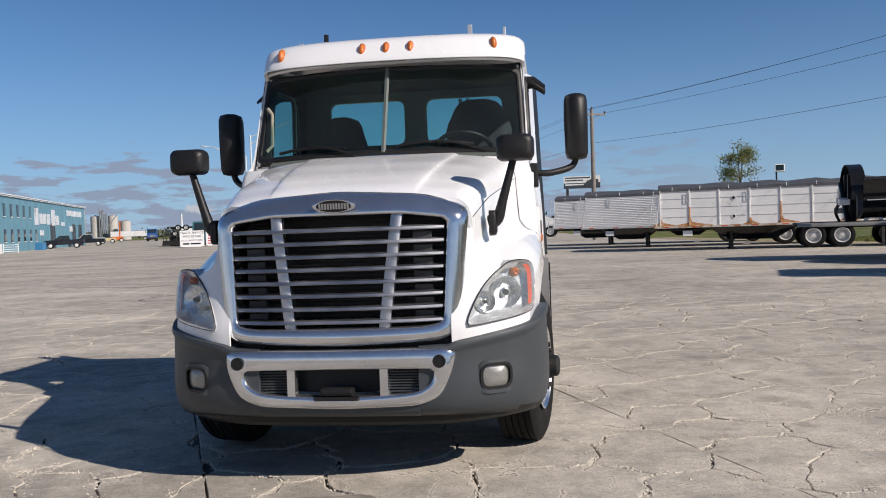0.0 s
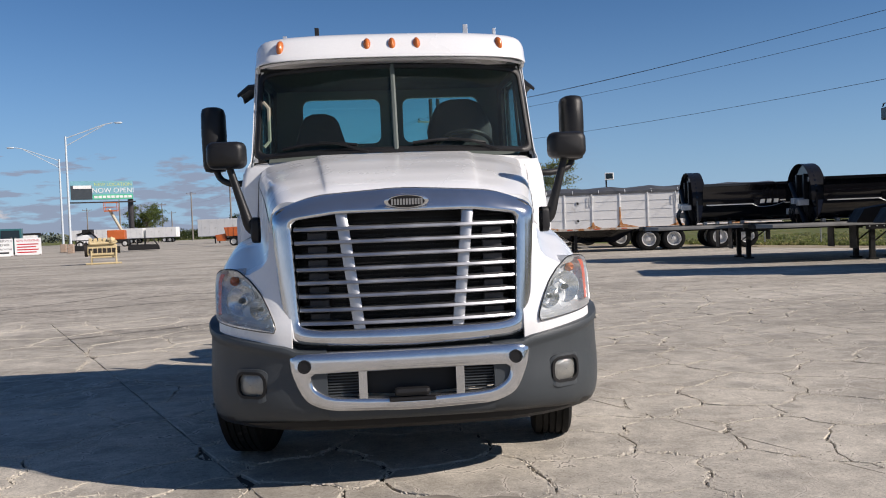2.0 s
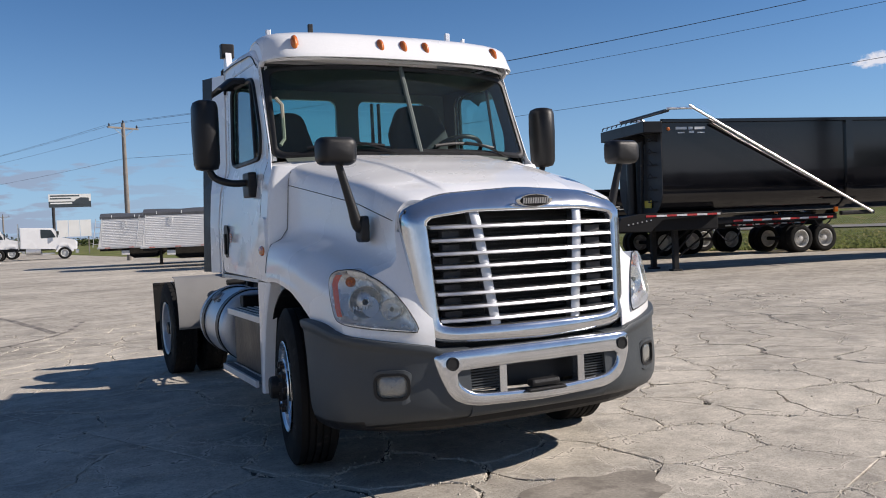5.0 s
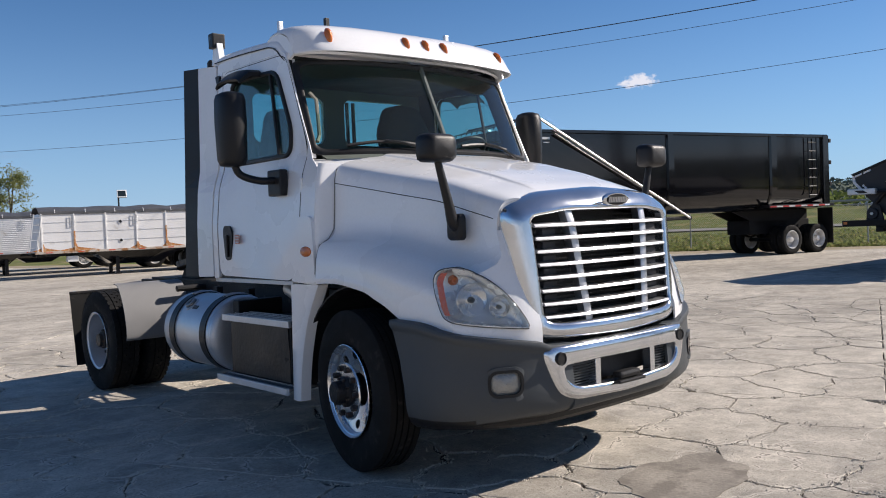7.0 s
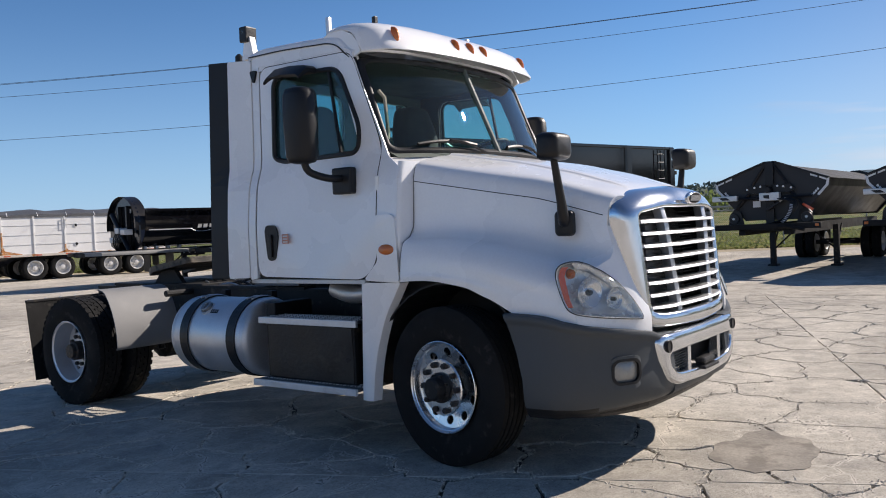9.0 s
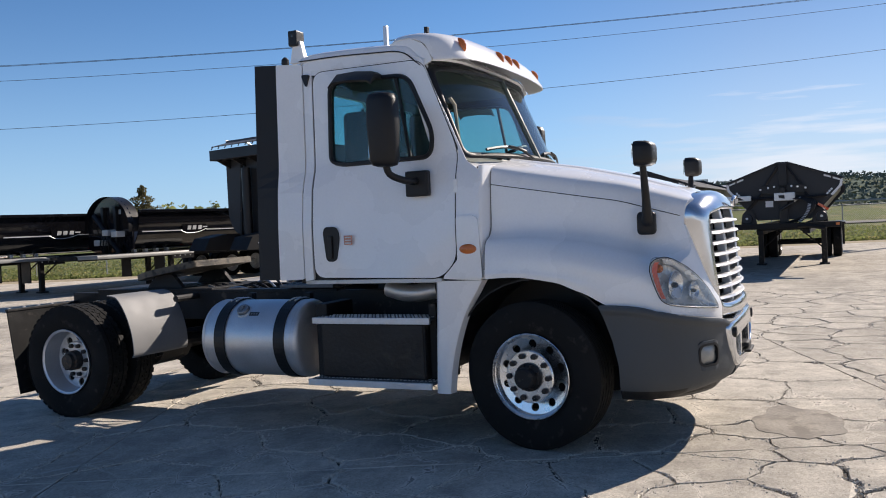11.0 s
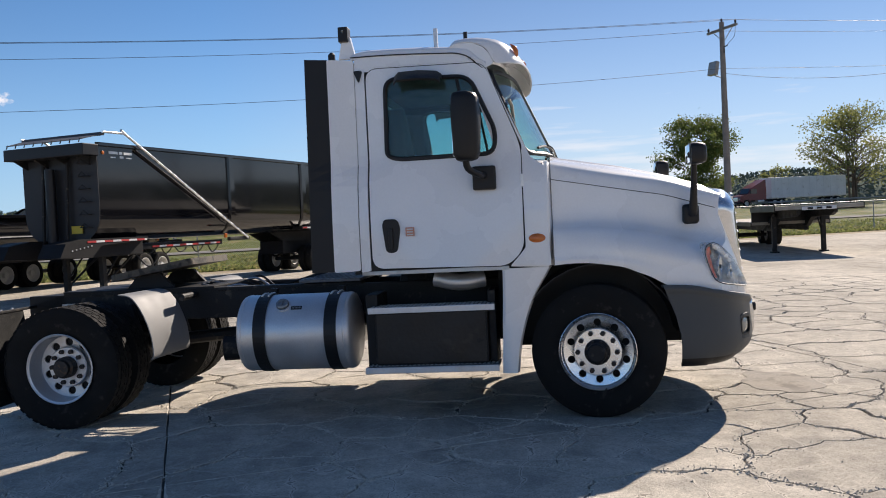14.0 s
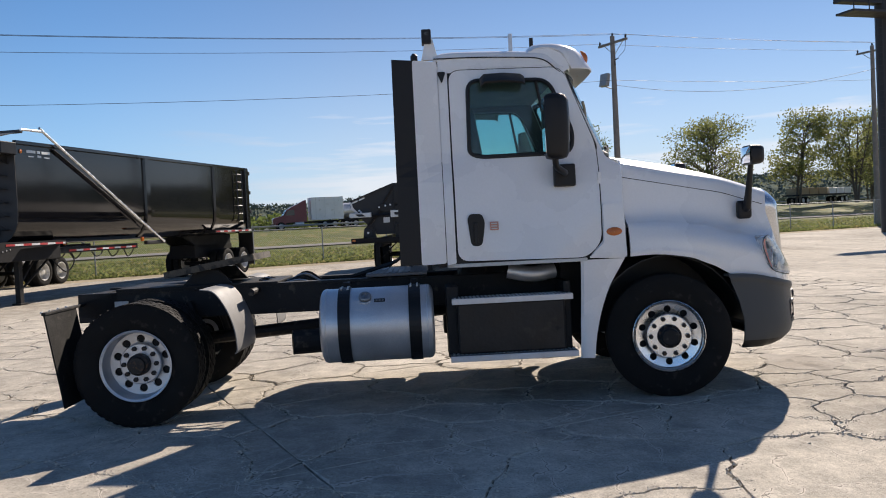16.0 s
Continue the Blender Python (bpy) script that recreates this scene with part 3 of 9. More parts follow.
for k in range(26):
    z = 0.975 + k * 0.0235
    part("radiator_fin", box(-0.6, 0.6, grille_lift(0.225)(0, z, 0).y, grille_lift(0.238)(0, z, 0).y, z, z + 0.007), BLACK, grille)
for k in range(8):
    z = 1.518 - k * 0.0755
    rows = []
    for i in range(13):
        u = -0.63 + 1.26 * i / 12
        u *= 1 - 0.04 * (1.5 - z) / 0.6
        y = grille_lift(0.0)(u, z, 0).y
        rows.append([(u, y - 0.016, z - 0.014), (u, y - 0.023, z - 0.008), (u, y - 0.016, z + 0.005), (u, y + 0.05, z + 0.014), (u, y + 0.05, z + 0.002)])
    part("slat", grid(rows, close=True, cap=True), SATIN, grille, smooth=50)
for sx in (-1, 1):
    rows = []
    for i in range(9):
        z = 0.93 + 0.665 * i / 8
        u = sx * (0.275 + 0.085 * i / 8)
        y = grille_lift(0)(u, z, 0).y + 0.002
        w = 0.032
        rows.append([(u - w, y + 0.008, z), (u - w * 0.5, y, z), (u + w * 0.5, y, z), (u + w, y + 0.008, z), (u + w, y + 0.06, z), (u - w, y + 0.06, z)])
    part("upright", grid(rows, close=True, cap=True), SATIN, grille, smooth=50)
    for k in range(7):
        z = 1.475 - k * 0.0765
        part("bracket", box(sx * 0.5 - 0.055, sx * 0.5 + 0.055, 0.08, 0.13, z - 0.022, z + 0.018, 0.004), BRACKET, grille)
badge = lump(lathe([(-0.012, 0.001), (-0.012, 0.9), (-0.006, 1.0), (0.01, 1.0)], 40, "y"), Matrix.Diagonal((0.125, 1, 0.042, 1)))
badge = part("badge", badge, CHROME, grille, "oval chrome maker's badge", 40, pose(0.01, -0.02, 1.655, 12))
part("badge_field", lump(lathe([(-0.016, 0.001), (-0.015, 0.8), (-0.01, 0.84)], 40, "y"), Matrix.Diagonal((0.125, 1, 0.042, 1))), DARK, badge)
for k in range(11):
    part("badge_bar", box(-0.086 + k * 0.0165, -0.075 + k * 0.0165, -0.0195, -0.0145, -0.017, 0.017), SATIN, badge)


# bumper: grey corners round a chrome centre; the plan of its face from the middle outwards
BUMPER = [(0.0, -0.062), (0.3, -0.056), (0.47, -0.05), (0.59, -0.042), (0.68, -0.022), (0.78, 0.012), (0.91, 0.072), (0.99, 0.122), (1.075, 0.195), (1.135, 0.275), (1.172, 0.36), (1.195, 0.46), (1.206, 0.57), (1.21, 0.68), (1.212, 0.76)]
BUMPER_FINE = [tuple(p) for p in catmull([(x, y, 0) for x, y in BUMPER[2:]], 6)]


def bump_y(u):
    return lerp(BUMPER, abs(u))


def bumper_plan(y_end, k):
    """The point and the outward normal, k of the way from the chrome's end to where the corner stops."""
    pts = [BUMPER_FINE[0]]
    for q in BUMPER_FINE[1:]:
        if q[1] > y_end and q[0] > 1.0:
            f = (y_end - pts[-1][1]) / (q[1] - pts[-1][1])
            pts.append((pts[-1][0] + (q[0] - pts[-1][0]) * f, y_end, 0))
            break
        pts.append(q)
    steps = [math.hypot(b[0] - a[0], b[1] - a[1]) for a, b in zip(pts, pts[1:])]
    left = k * sum(steps)
    for a, b, d in zip(pts, pts[1:], steps):
        if left <= d + 1e-9:
            f = left / d
            return Vector((a[0] + (b[0] - a[0]) * f, a[1] + (b[1] - a[1]) * f)), Vector(((b[1] - a[1]) / d, -(b[0] - a[0]) / d))
        left -= d


# height below the top edge (first part) or share of the way down, and how far the skin stands back
BUMPER_TOP = [(0.0, 0.11), (0.0, 0.02), (0.005, 0.005), (0.02, 0.0), (0.042, 0.001), (0.054, 0.01), (0.075, 0.013)]
BUMPER_LOW = [(0.28, 0.009), (0.42, 0.004), (0.56, 0.002), (0.7, 0.005), (0.8, 0.014), (0.88, 0.03), (0.95, 0.058), (1.0, 0.1)]
for sx in (-1, 1):
    rows = []
    for k in np.linspace(0, 1, 34):
        row = []
        for deep, back in BUMPER_TOP + BUMPER_LOW:
            top_part = (deep, back) in BUMPER_TOP
            u0, _ = bumper_plan(0.72, k)
            zt = lerp([(0, 0.822), (0.66, 0.84), (0.7, 0.862), (0.85, 0.885), (1.0, 0.908), (1.1, 0.928), (1.17, 0.955), (1.21, 1.0)], u0.x)
            zb = lerp([(0, 0.428), (0.8, 0.42), (1.05, 0.405), (1.2, 0.375)], u0.x)
            z = zt - deep if top_part else zt - 0.075 - deep * (zt - 0.075 - zb)
            q, nn = bumper_plan(lerp([(0, 0.6), (0.6, 0.6), (0.8, 0.645), (1.0, 0.725)], z), k)
            q = q - nn * (back * (1.0 if k < 0.8 or top_part else 0.75))
            row.append((sx * q.x, q.y, z))
        rows.append(row)
    bumper = part("bumper_corner", shell(grid(rows), 0.02), GREY, truck, "dark grey plastic bumper corner", 50)
    bumper.data.materials.append(BLACK)
    for face in bumper.data.polygons:
        if face.center.z < 0.43 + 0.03 * (1.2 - abs(face.center.x)):
            face.material_index = 1
    lamp = pose(sx * 0.91, bump_y(0.91) - 0.004, 0.648, 0, 0, sx * 30)
    curve = lambda u: 0.9 * u * u
    hole = grid([[(u, dy + curve(u), v) for u, v in rounded(-0.1, 0.1, -0.074, 0.074, 0.053)] for dy in (-0.06, 0.0, 0.09)], close=True, cap=True)
    carve(bumper, lump(hole, lamp))
    part("fog_brow", plate(rounded(-0.125, 0.125, -0.1, 0.092, 0.07), lambda u, v, d: Vector((u, -0.004 + 0.02 * (abs(u) / 0.12) ** 4 + d + curve(u), v)), 0.03, [rounded(-0.103, 0.103, -0.077, 0.077, 0.055)]), GREY, bumper, m=lamp)
    bez = part("fog_bezel", plate(rounded(-0.103, 0.103, -0.077, 0.077, 0.055), lambda u, v, d: Vector((u, -0.002 + d + curve(u), v)), 0.05, [rounded(-0.087, 0.087, -0.062, 0.062, 0.045)]), BLACK, bumper, m=lamp)
    lens_rows = [[(u * w, 0.018 - 0.016 * (1 - w * w) + curve(u * w), v * w) for u, v in rounded(-0.087, 0.087, -0.062, 0.062, 0.045)] for w in (1.0, 0.9, 0.7, 0.4, 0.02)]
    part("fog_lamp", grid(lens_rows, close=True), FOG, bez, "clear fog lamp lens", 60)
centre = soften([(-0.692, 0.83), (0.692, 0.83), (0.668, 0.7), (0.6, 0.55), (0.47, 0.5), (0, 0.486), (-0.47, 0.5), (-0.6, 0.55), (-0.668, 0.7)], 0.075, 6)
slot = soften([(-0.565, 0.714), (0.565, 0.714), (0.545, 0.63), (0.45, 0.575), (0, 0.556), (-0.45, 0.575), (-0.545, 0.63)], 0.06, 6)
pc, ps = polar(centre, 0, 0.64, 180), polar(slot, 0, 0.64, 180)
rings = []
for w, dy in ((0, 0.06), (0, 0.0), (0.03, -0.01), (0.1, -0.015), (0.3, -0.018), (0.6, -0.018), (0.85, -0.015), (0.94, -0.008), (1.0, 0.008), (1.0, 0.06)):
    ring = []
    for (a, b), (c, d) in zip(ps, pc):
        u, v = a + (c - a) * w, b + (d - b) * w
        ring.append((u, bump_y(u) + dy + 0.06 * max(0, v - 0.74), v))
    rings.append(ring)
chrome_bar = part("bumper_centre", grid(rings, close=True), CHROME, truck, "chrome bumper centre with a long intake", 60)
part("intake_mesh", plate(slot, lambda u, v, d: Vector((u, bump_y(u) + 0.13 + d, v)), 0.01), BLACK, chrome_bar)
for sx in (-1, 1):
    part("intake_post", box(sx * 0.272 - 0.024, sx * 0.272 + 0.024, bump_y(0.272) - 0.01, bump_y(0.272) + 0.05, 0.56, 0.722, 0.004), CHROME, chrome_bar)
    part("tow_hole", lathe([(-0.026, 0.001), (-0.026, 0.03), (-0.03, 0.031), (-0.03, 0.037), (-0.01, 0.038)], 24, "y", (sx * 0.592, bump_y(0.592) + 0.003, 0.757)), BLACK, chrome_bar)
part("plate_holder", box(-0.13, 0.13, -0.115, -0.06, 0.545, 0.566, 0.008), BLACK, chrome_bar)
part("plate_bracket", box(-0.1, 0.1, -0.1, -0.03, 0.57, 0.615, 0.02), BLACK, chrome_bar)
for sx in (-1, 1):
    for k in range(8):
        part("intake_slat", box(sx * 0.41 - 0.125, sx * 0.41 + 0.125, -0.02, -0.008, 0.58 + k * 0.016, 0.586 + k * 0.016), GREY, chrome_bar)
lip = [[(u, bump_y(u) + a, z) for a, z in ((0.008, 0.505), (0.012, 0.47), (0.028, 0.448), (0.06, 0.432), (0.115, 0.425))] for u in np.linspace(-0.468, 0.468, 11)]
part("bumper_lip", shell(grid(lip), 0.02), GREY, truck, smooth=50)
part("gap_panel", box(-0.72, 0.72, 0.09, 0.13, 0.79, 0.9), BLACK, truck)
for sx in (-1, 1):
    valance = [[(sx * (u * (1 - 0.04 * i)), bump_y(u) + 0.11 + 0.03 * i, z + 0.01 * u ** 3) for u in (0.0, 0.2, 0.35, 0.5, 0.6, 0.7, 0.8, 0.88, 0.96, 1.02, 1.06, 1.1)] for i, z in ((0, 0.43), (0.4, 0.385), (1, 0.362), (5, 0.357))]
    part("air_dam", grid(valance), BLACK, truck)

# headlights, wrapped round the fender's corner: s runs along the lamp from the grille outwards
LAMP_X = [(0, 0.735), (0.069, 0.8), (0.179, 0.895), (0.305, 1.0), (0.397, 1.07), (0.479, 1.12), (0.555, 1.15), (0.616, 1.162)]
LAMP_Y = [(0, 0.026), (0.069, 0.05), (0.179, 0.105), (0.305, 0.175), (0.397, 0.235), (0.479, 0.3), (0.555, 0.37), (0.616, 0.43)]
LAMP_RED = [(1.03, 0.503), (1.07, 0.522), (1.15, 0.545), (1.215, 0.56), (1.25, 0.552), (1.275, 0.53)]
lamp_edge = soften([(0.0, 0.941), (0.1, 0.949), (0.25, 0.964), (0.38, 0.981), (0.46, 0.997), (0.505, 1.02), (0.53, 1.07), (0.56, 1.15), (0.578, 1.22), (0.57, 1.266), (0.53, 1.293), (0.44, 1.301), (0.36, 1.288), (0.25, 1.238), (0.15, 1.163), (0.07, 1.068), (0.02, 0.985)], 0.03, 4)
lamp_ring = polar(lamp_edge, 0.31, 1.11, 96)


def lamp_point(sx, s, z, out):
    e = 0.03
    x, y = (sum(lerp(c, s + k * e) for k in (-1, 0, 1)) / 3 for c in (LAMP_X, LAMP_Y))
    dx, dy = (lerp(c, s + e) - lerp(c, s - e) for c in (LAMP_X, LAMP_Y))
    n = math.hypot(dx, dy)
    lean = 0.3 * (z - 0.95) * lerp([(0, 1), (0.38, 1), (0.56, 0.4), (0.62, 0.35)], s)
    return (sx * (x + (out - lean) * dy / n), y - (out - lean) * dx / n, z)


def lamp_skin(sx, steps):
    return grid([[lamp_point(sx, 0.31 + (s - 0.31) * w, 1.11 + (z - 1.11) * w, out) for s, z in lamp_ring] for w, out in steps], close=True)


def dish(r, deep, n=32):
    """A hollow round reflector with a bulb in its middle, opening to minus y."""
    return lathe([(0.0, r * 1.03), (-0.004, r * 1.0), (0.002, r * 0.96)] + [(deep * (1 - (q / 0.96) ** 2), r * q) for q in (0.8, 0.62, 0.45, 0.3)] + [(deep * 0.5, r * 0.28), (deep * 0.42, r * 0.2), (deep * 0.4, 0.001)], n, "y")


# the lamps' openings
for sx in (-1, 1):
    for ob in (hood, fender_fronts[(sx + 1) // 2]):
        carve(ob, grid([[lamp_point(sx, 0.31 + (s - 0.31) * 0.985, 1.11 + (z - 1.11) * 0.985, out) for s, z in lamp_ring] for out in (-0.13, -0.06, 0.0, 0.07)], close=True, cap=True))
for sx in (-1, 1):
    base = part("headlight", lamp_skin(sx, [(1.0, -0.12), (1.0, 0.006), (0.985, 0.01), (0.965, 0.006), (0.955, -0.02), (0.93, -0.045), (0.85, -0.062), (0.6, -0.075), (0.3, -0.08), (0.01, -0.08)]), LAMPBOWL, truck, "clear headlight with chrome reflector", 50)
    part("lens", lamp_skin(sx, [(w, 0.008 + 0.03 * (1 - w ** 4)) for w in (0.985, 0.95, 0.9, 0.82, 0.7, 0.5, 0.3, 0.01)]), LENS, base, "clear polycarbonate lens", 60)
    part("side_reflector", grid([[lamp_point(sx, lerp(LAMP_RED, z) - k * (0.036 + 0.03 * max(0, z - 1.12)), z, -0.004 - 0.004 * k) for k in (0.0, 0.33, 0.66, 1.0)] for z in np.linspace(1.035, 1.27, 14)]), REDLENS, base, "orange-red side reflector", 60)
    for s, z, r in ((0.335, 1.112, 0.093), (0.168, 1.066, 0.063)):
        c = lamp_point(sx, s, z, -0.04)
        bowl = part("reflector", lump(dish(r, 0.05), pose(*c, 0, 0, sx * 18)), REFLECTOR, base, smooth=40)
        part("bulb_shield", lump(lathe([(-0.012, 0.001), (-0.012, r * 0.15), (0.004, r * 0.2), (0.02, r * 0.2)], 16, "y"), pose(*c, 0, 0, sx * 18)), BLACK, bowl, smooth=40)
        for k in range(9):
            q = -0.72 + 0.18 * k
            h = 0.8 * math.sqrt(1 - q * q) * r
            part("flute", lump(tube([(q * r, 0.05 * (1 - q * q) - 0.012, -h), (q * r, 0.05 * (1 - q * q * 0.4) * 0.45, -h * 0.4)], 0.0025, 5), pose(*c, 0, 0, sx * 18)), CHROME, bowl)
    c = lamp_point(sx, 0.46, 1.225, -0.045)
    part("turn_signal", lump(lathe([(0.0, 0.001), (-0.01, 0.014), (0.0, 0.026), (0.02, 0.03)], 20, "y"), pose(*c, 0, 0, sx * 30)), AMBER, base, "amber turn-signal bulb", 50)
    rim = [lamp_point(sx, s, z, 0.006) for s, z in lamp_ring]
    part("lamp_seal", tube(rim + rim[:1], 0.004, 6), BLACK, base)
    # pale inner trim that follows the upper edge of the bowl
    brow = [[lamp_point(sx, 0.31 + (s - 0.31) * w, 1.11 + (z - 1.11) * w, out) for w, out in ((0.95, -0.004), (0.86, -0.01), (0.76, -0.022), (0.72, -0.05))] for s, z in lamp_edge if z > 1.1 and s < 0.5]
    part("inner_trim", grid(brow), LAMPBOWL, base, "dull chrome inner trim", 50)

# ---- cab ----
def side_x(z, sx=-1):
    """Half the cab's width at a height: it leans in above the shoulder."""
    return lerp([(0, 1.15), (1.6, 1.15), (1.9, 1.118), (1.99, 1.085), (2.06, 1.06), (2.85, 1.04), (4, 1.03)], z) + (0.03 if sx > 0 and z > 2.0 else 0.0)


part("cab_floor", box(-1.1, 1.1, 1.75, 3.1, 1.17, 1.23, 0.01), BLACK, truck)
door_line = soften([(2.94, 1.215), (2.945, 2.8), (2.0, 2.79), (1.74, 2.12), (1.745, 1.32), (1.87, 1.195)], 0.1, 6)
window_line = soften([(2.8, 2.1), (2.79, 2.71), (2.12, 2.69), (1.93, 2.25), (1.95, 2.075), (2.7, 2.07)], 0.1, 6)
corner_line = soften([(2.06, 2.83), (2.15, 2.83), (2.0, 2.80), (1.735, 2.13), (1.735, 1.33), (1.86, 1.19), (1.56, 1.175), (1.56, 1.95), (1.67, 2.03), (2.0, 2.78)], 0.015, 2)


def side_lift(sx, out):
    return lambda u, v, d: Vector((sx * (side_x(v, sx) + out - d), u, v))


def divide(outline, step=0.08):
    """The outline with its long edges cut into short steps."""
    out = []
    for (a, b), (c, d) in zip(outline, outline[1:] + outline[:1]):
        n = max(1, int(math.hypot(c - a, d - b) / step))
        out += [(a + (c - a) * k / n, b + (d - b) * k / n) for k in range(n)]
    return out


door_line, window_line, corner_line = divide(door_line), divide(window_line), divide(corner_line)


for sx in (-1, 1):
    # inner liner shows dark in the gaps
    liner = soften([(3.1, 1.19), (3.1, 2.86), (2.02, 2.84), (1.76, 2.14), (1.7, 1.3), (1.6, 1.2)], 0.05, 3)
    part("cab_liner", plate(divide(liner), side_lift(sx, -0.025), 0.03, [window_line]), BLACK, truck)
    door = part("door", plate(door_line, side_lift(sx, 0.0), 0.02, [window_line]), WHITE, truck, "white cab door with large window", 30)
    # window seal and panes
    seal = [Vector((sx * (side_x(v, sx) + 0.003), u, v)) for u, v in window_line]
    seal.append(seal[0])
    gap = [Vector((sx * (side_x(v, sx) - 0.004), u, v)) for u, v in door_line]
    part("door_seal", tube(gap + gap[:1], 0.005, 5), BLACK, door)
    part("window_seal", tube(seal, 0.018, 6), BLACK, door)
    pane = part("door_glass", plate(window_line, side_lift(sx, -0.012), 0.004), GLASS_TINT, door, "tinted door glass")
    pane.visible_shadow = False
    part("window_divider", tube([(sx * (side_x(2.09) - 0.004), 2.12, 2.09), (sx * (side_x(2.69) - 0.004), 2.22, 2.69)], 0.014, 6), BLACK, door)
    # handle
    hb = part("handle_recess", plate(soften([(2.825, 1.335), (2.735, 1.335), (2.705, 1.53), (2.73, 1.6), (2.83, 1.6), (2.85, 1.56)], 0.04, 4), side_lift(sx, 0.006), 0.012), BLACK, door, "black recessed door handle")
    part("handle_grip", box(sx * 1.155, sx * 1.172, 2.765, 2.8, 1.36, 1.53, 0.006), BLACK, hb)
    # deflector above the window
    vis = [[(sx * (1.05 + a), y, z + b) for a, b in ((0.0, 0.035), (0.1, 0.03), (0.19, -0.045), (0.18, -0.06), (0.09, 0.0), (0.0, 0.0))] for y, z in ((2.33, 2.68), (2.36, 2.70), (2.5, 2.715), (2.66, 2.71), (2.69, 2.68))]
    part("window_visor", grid(vis, close=True, cap=True), BLACK, door, "black plastic shade over the window", 50)
    part("visor_bracket", box(sx * 1.04, sx * 1.065, 2.43, 2.62, 2.715, 2.745, 0.004), BLACK, door)
    part("cant_rail", plate(divide([(2.1, 2.806), (2.1, 2.85), (3.03, 2.868), (3.03, 2.812)]), side_lift(sx, 0.0), 0.03), WHITE, truck)
    # front corner: pillar and cowl side
    part("front_corner", plate(corner_line, side_lift(sx, 0.0), 0.006), WHITE, truck, "white windscreen pillar and cowl side", 30)
    part("cowl_ledge", plate(soften([(1.565, 1.61), (1.6, 1.635), (1.73, 1.635), (1.73, 1.32), (1.85, 1.2), (1.545, 1.19)], 0.02, 3), side_lift(sx, 0.02), 0.03), WHITE, truck, smooth=30)
    mk = lump(lathe([(0.0, 0.058), (0.014, 0.055), (0.024, 0.03), (0.026, 0.001)], 24, "x"), pose(0, 0, 0) @ Matrix.Diagonal((sx, 1.15, 0.62, 1)))
    part("side_marker", mk, AMBER, truck, "amber oval side marker lamp", 50, pose(sx * 1.162, 1.645, 1.4))
    part("hinge", box(sx * 1.11, sx * 1.13, 1.725, 1.755, 1.8, 1.9, 0.004), WHITE, truck)
    # rear quarter, fairing and its rubber edge
    part("rear_quarter", plate(divide(soften([(2.955, 1.2), (2.955, 2.86), (3.03, 2.87), (3.03, 1.19)], 0.01, 2)), side_lift(sx, 0.0), 0.03), WHITE, truck)
    flare = lambda u, v, d: Vector((sx * (side_x(v, sx) + (lerp([(1.2, 1.212), (2.9, 1.15)], v) - side_x(v, sx)) * (u - 3.02) / 0.4 + 0.004 - d), u, v))
    part("side_fairing", plate(divide(soften([(3.036, 1.205), (3.036, 2.875), (3.24, 2.885), (3.24, 1.2)], 0.02, 3)), flare, 0.022), WHITE, truck, "white side fairing behind the cab")
    part("fairing_edge", plate(divide([(3.241, 1.205), (3.239, 2.885), (3.407, 2.89), (3.415, 1.205)]), flare, 0.018), BLACK, truck, "black rubber fairing edge")
    part("air_vent", plate(soften([(3.0, 2.69), (2.965, 2.79), (3.04, 2.79)], 0.02, 3), side_lift(sx, 0.02), 0.02), BLACK, truck)
    part("sill", box(sx * 1.06, sx * 1.145, 1.87, 3.03, 1.165, 1.195, 0.005), WHITE_DIRTY, truck)
    # main mirror
    mx, my = (-1.41, 2.16) if sx < 0 else (1.47, 2.03)
    fy = my - 0.13
    arm = part("mirror_arm", tube(catmull([(sx * 1.16, fy, 1.90), (sx * 1.27, fy + 0.02, 1.90), (mx - sx * 0.04, my - 0.03, 1.95), (mx, my - 0.02, 2.05)], 4), 0.026, 8), BLACK, truck, "black door mirror on a curved arm", 50)
    part("mirror_foot", box(sx * 1.1, sx * 1.165, fy - 0.09, fy + 0.09, 1.79, 1.975, 0.015), BLACK, arm)
    rows = []
    for z, w, d in ((2.0, 0.035, 0.055), (2.01, 0.075, 0.09), (2.05, 0.088, 0.112), (2.3, 0.092, 0.126), (2.46, 0.09, 0.12), (2.50, 0.08, 0.098), (2.515, 0.05, 0.05)):
        rows.append([(mx + a * w, my - 0.02 + b * d, z) for a, b in ((-1, 0.55), (-1, -0.2), (-0.75, -0.75), (0, -1), (0.75, -0.75), (1, -0.2), (1, 0.55), (0.9, 0.7), (-0.9, 0.7))])
    head = part("mirror_housing", grid(rows, close=True, cap=True), BLACK, arm, smooth=60)
    part("mirror_glass", plate(rounded(mx - 0.075, mx + 0.075, 2.04, 2.48, 0.025), flat("y", my + 0.062), 0.004), MIRROR, head)
    # hood mirror
    bx = sx * 0.915
    foot = part("hood_mirror_arm", tube(catmull([(bx - sx * 0.045, 0.45, 1.53), (bx + sx * 0.005, 0.44, 1.55), (bx + sx * 0.04, 0.435, 1.66), (sx * 0.993, 0.434, 1.79), (sx * 1.03, 0.434, 1.92)], 4), [0.046 - 0.0022 * i if i < 8 else 0.0284 - 0.0009 * (i - 8) for i in range(17)], 10), BLACK, truck, "black hood mirror on a slim stalk", 50)
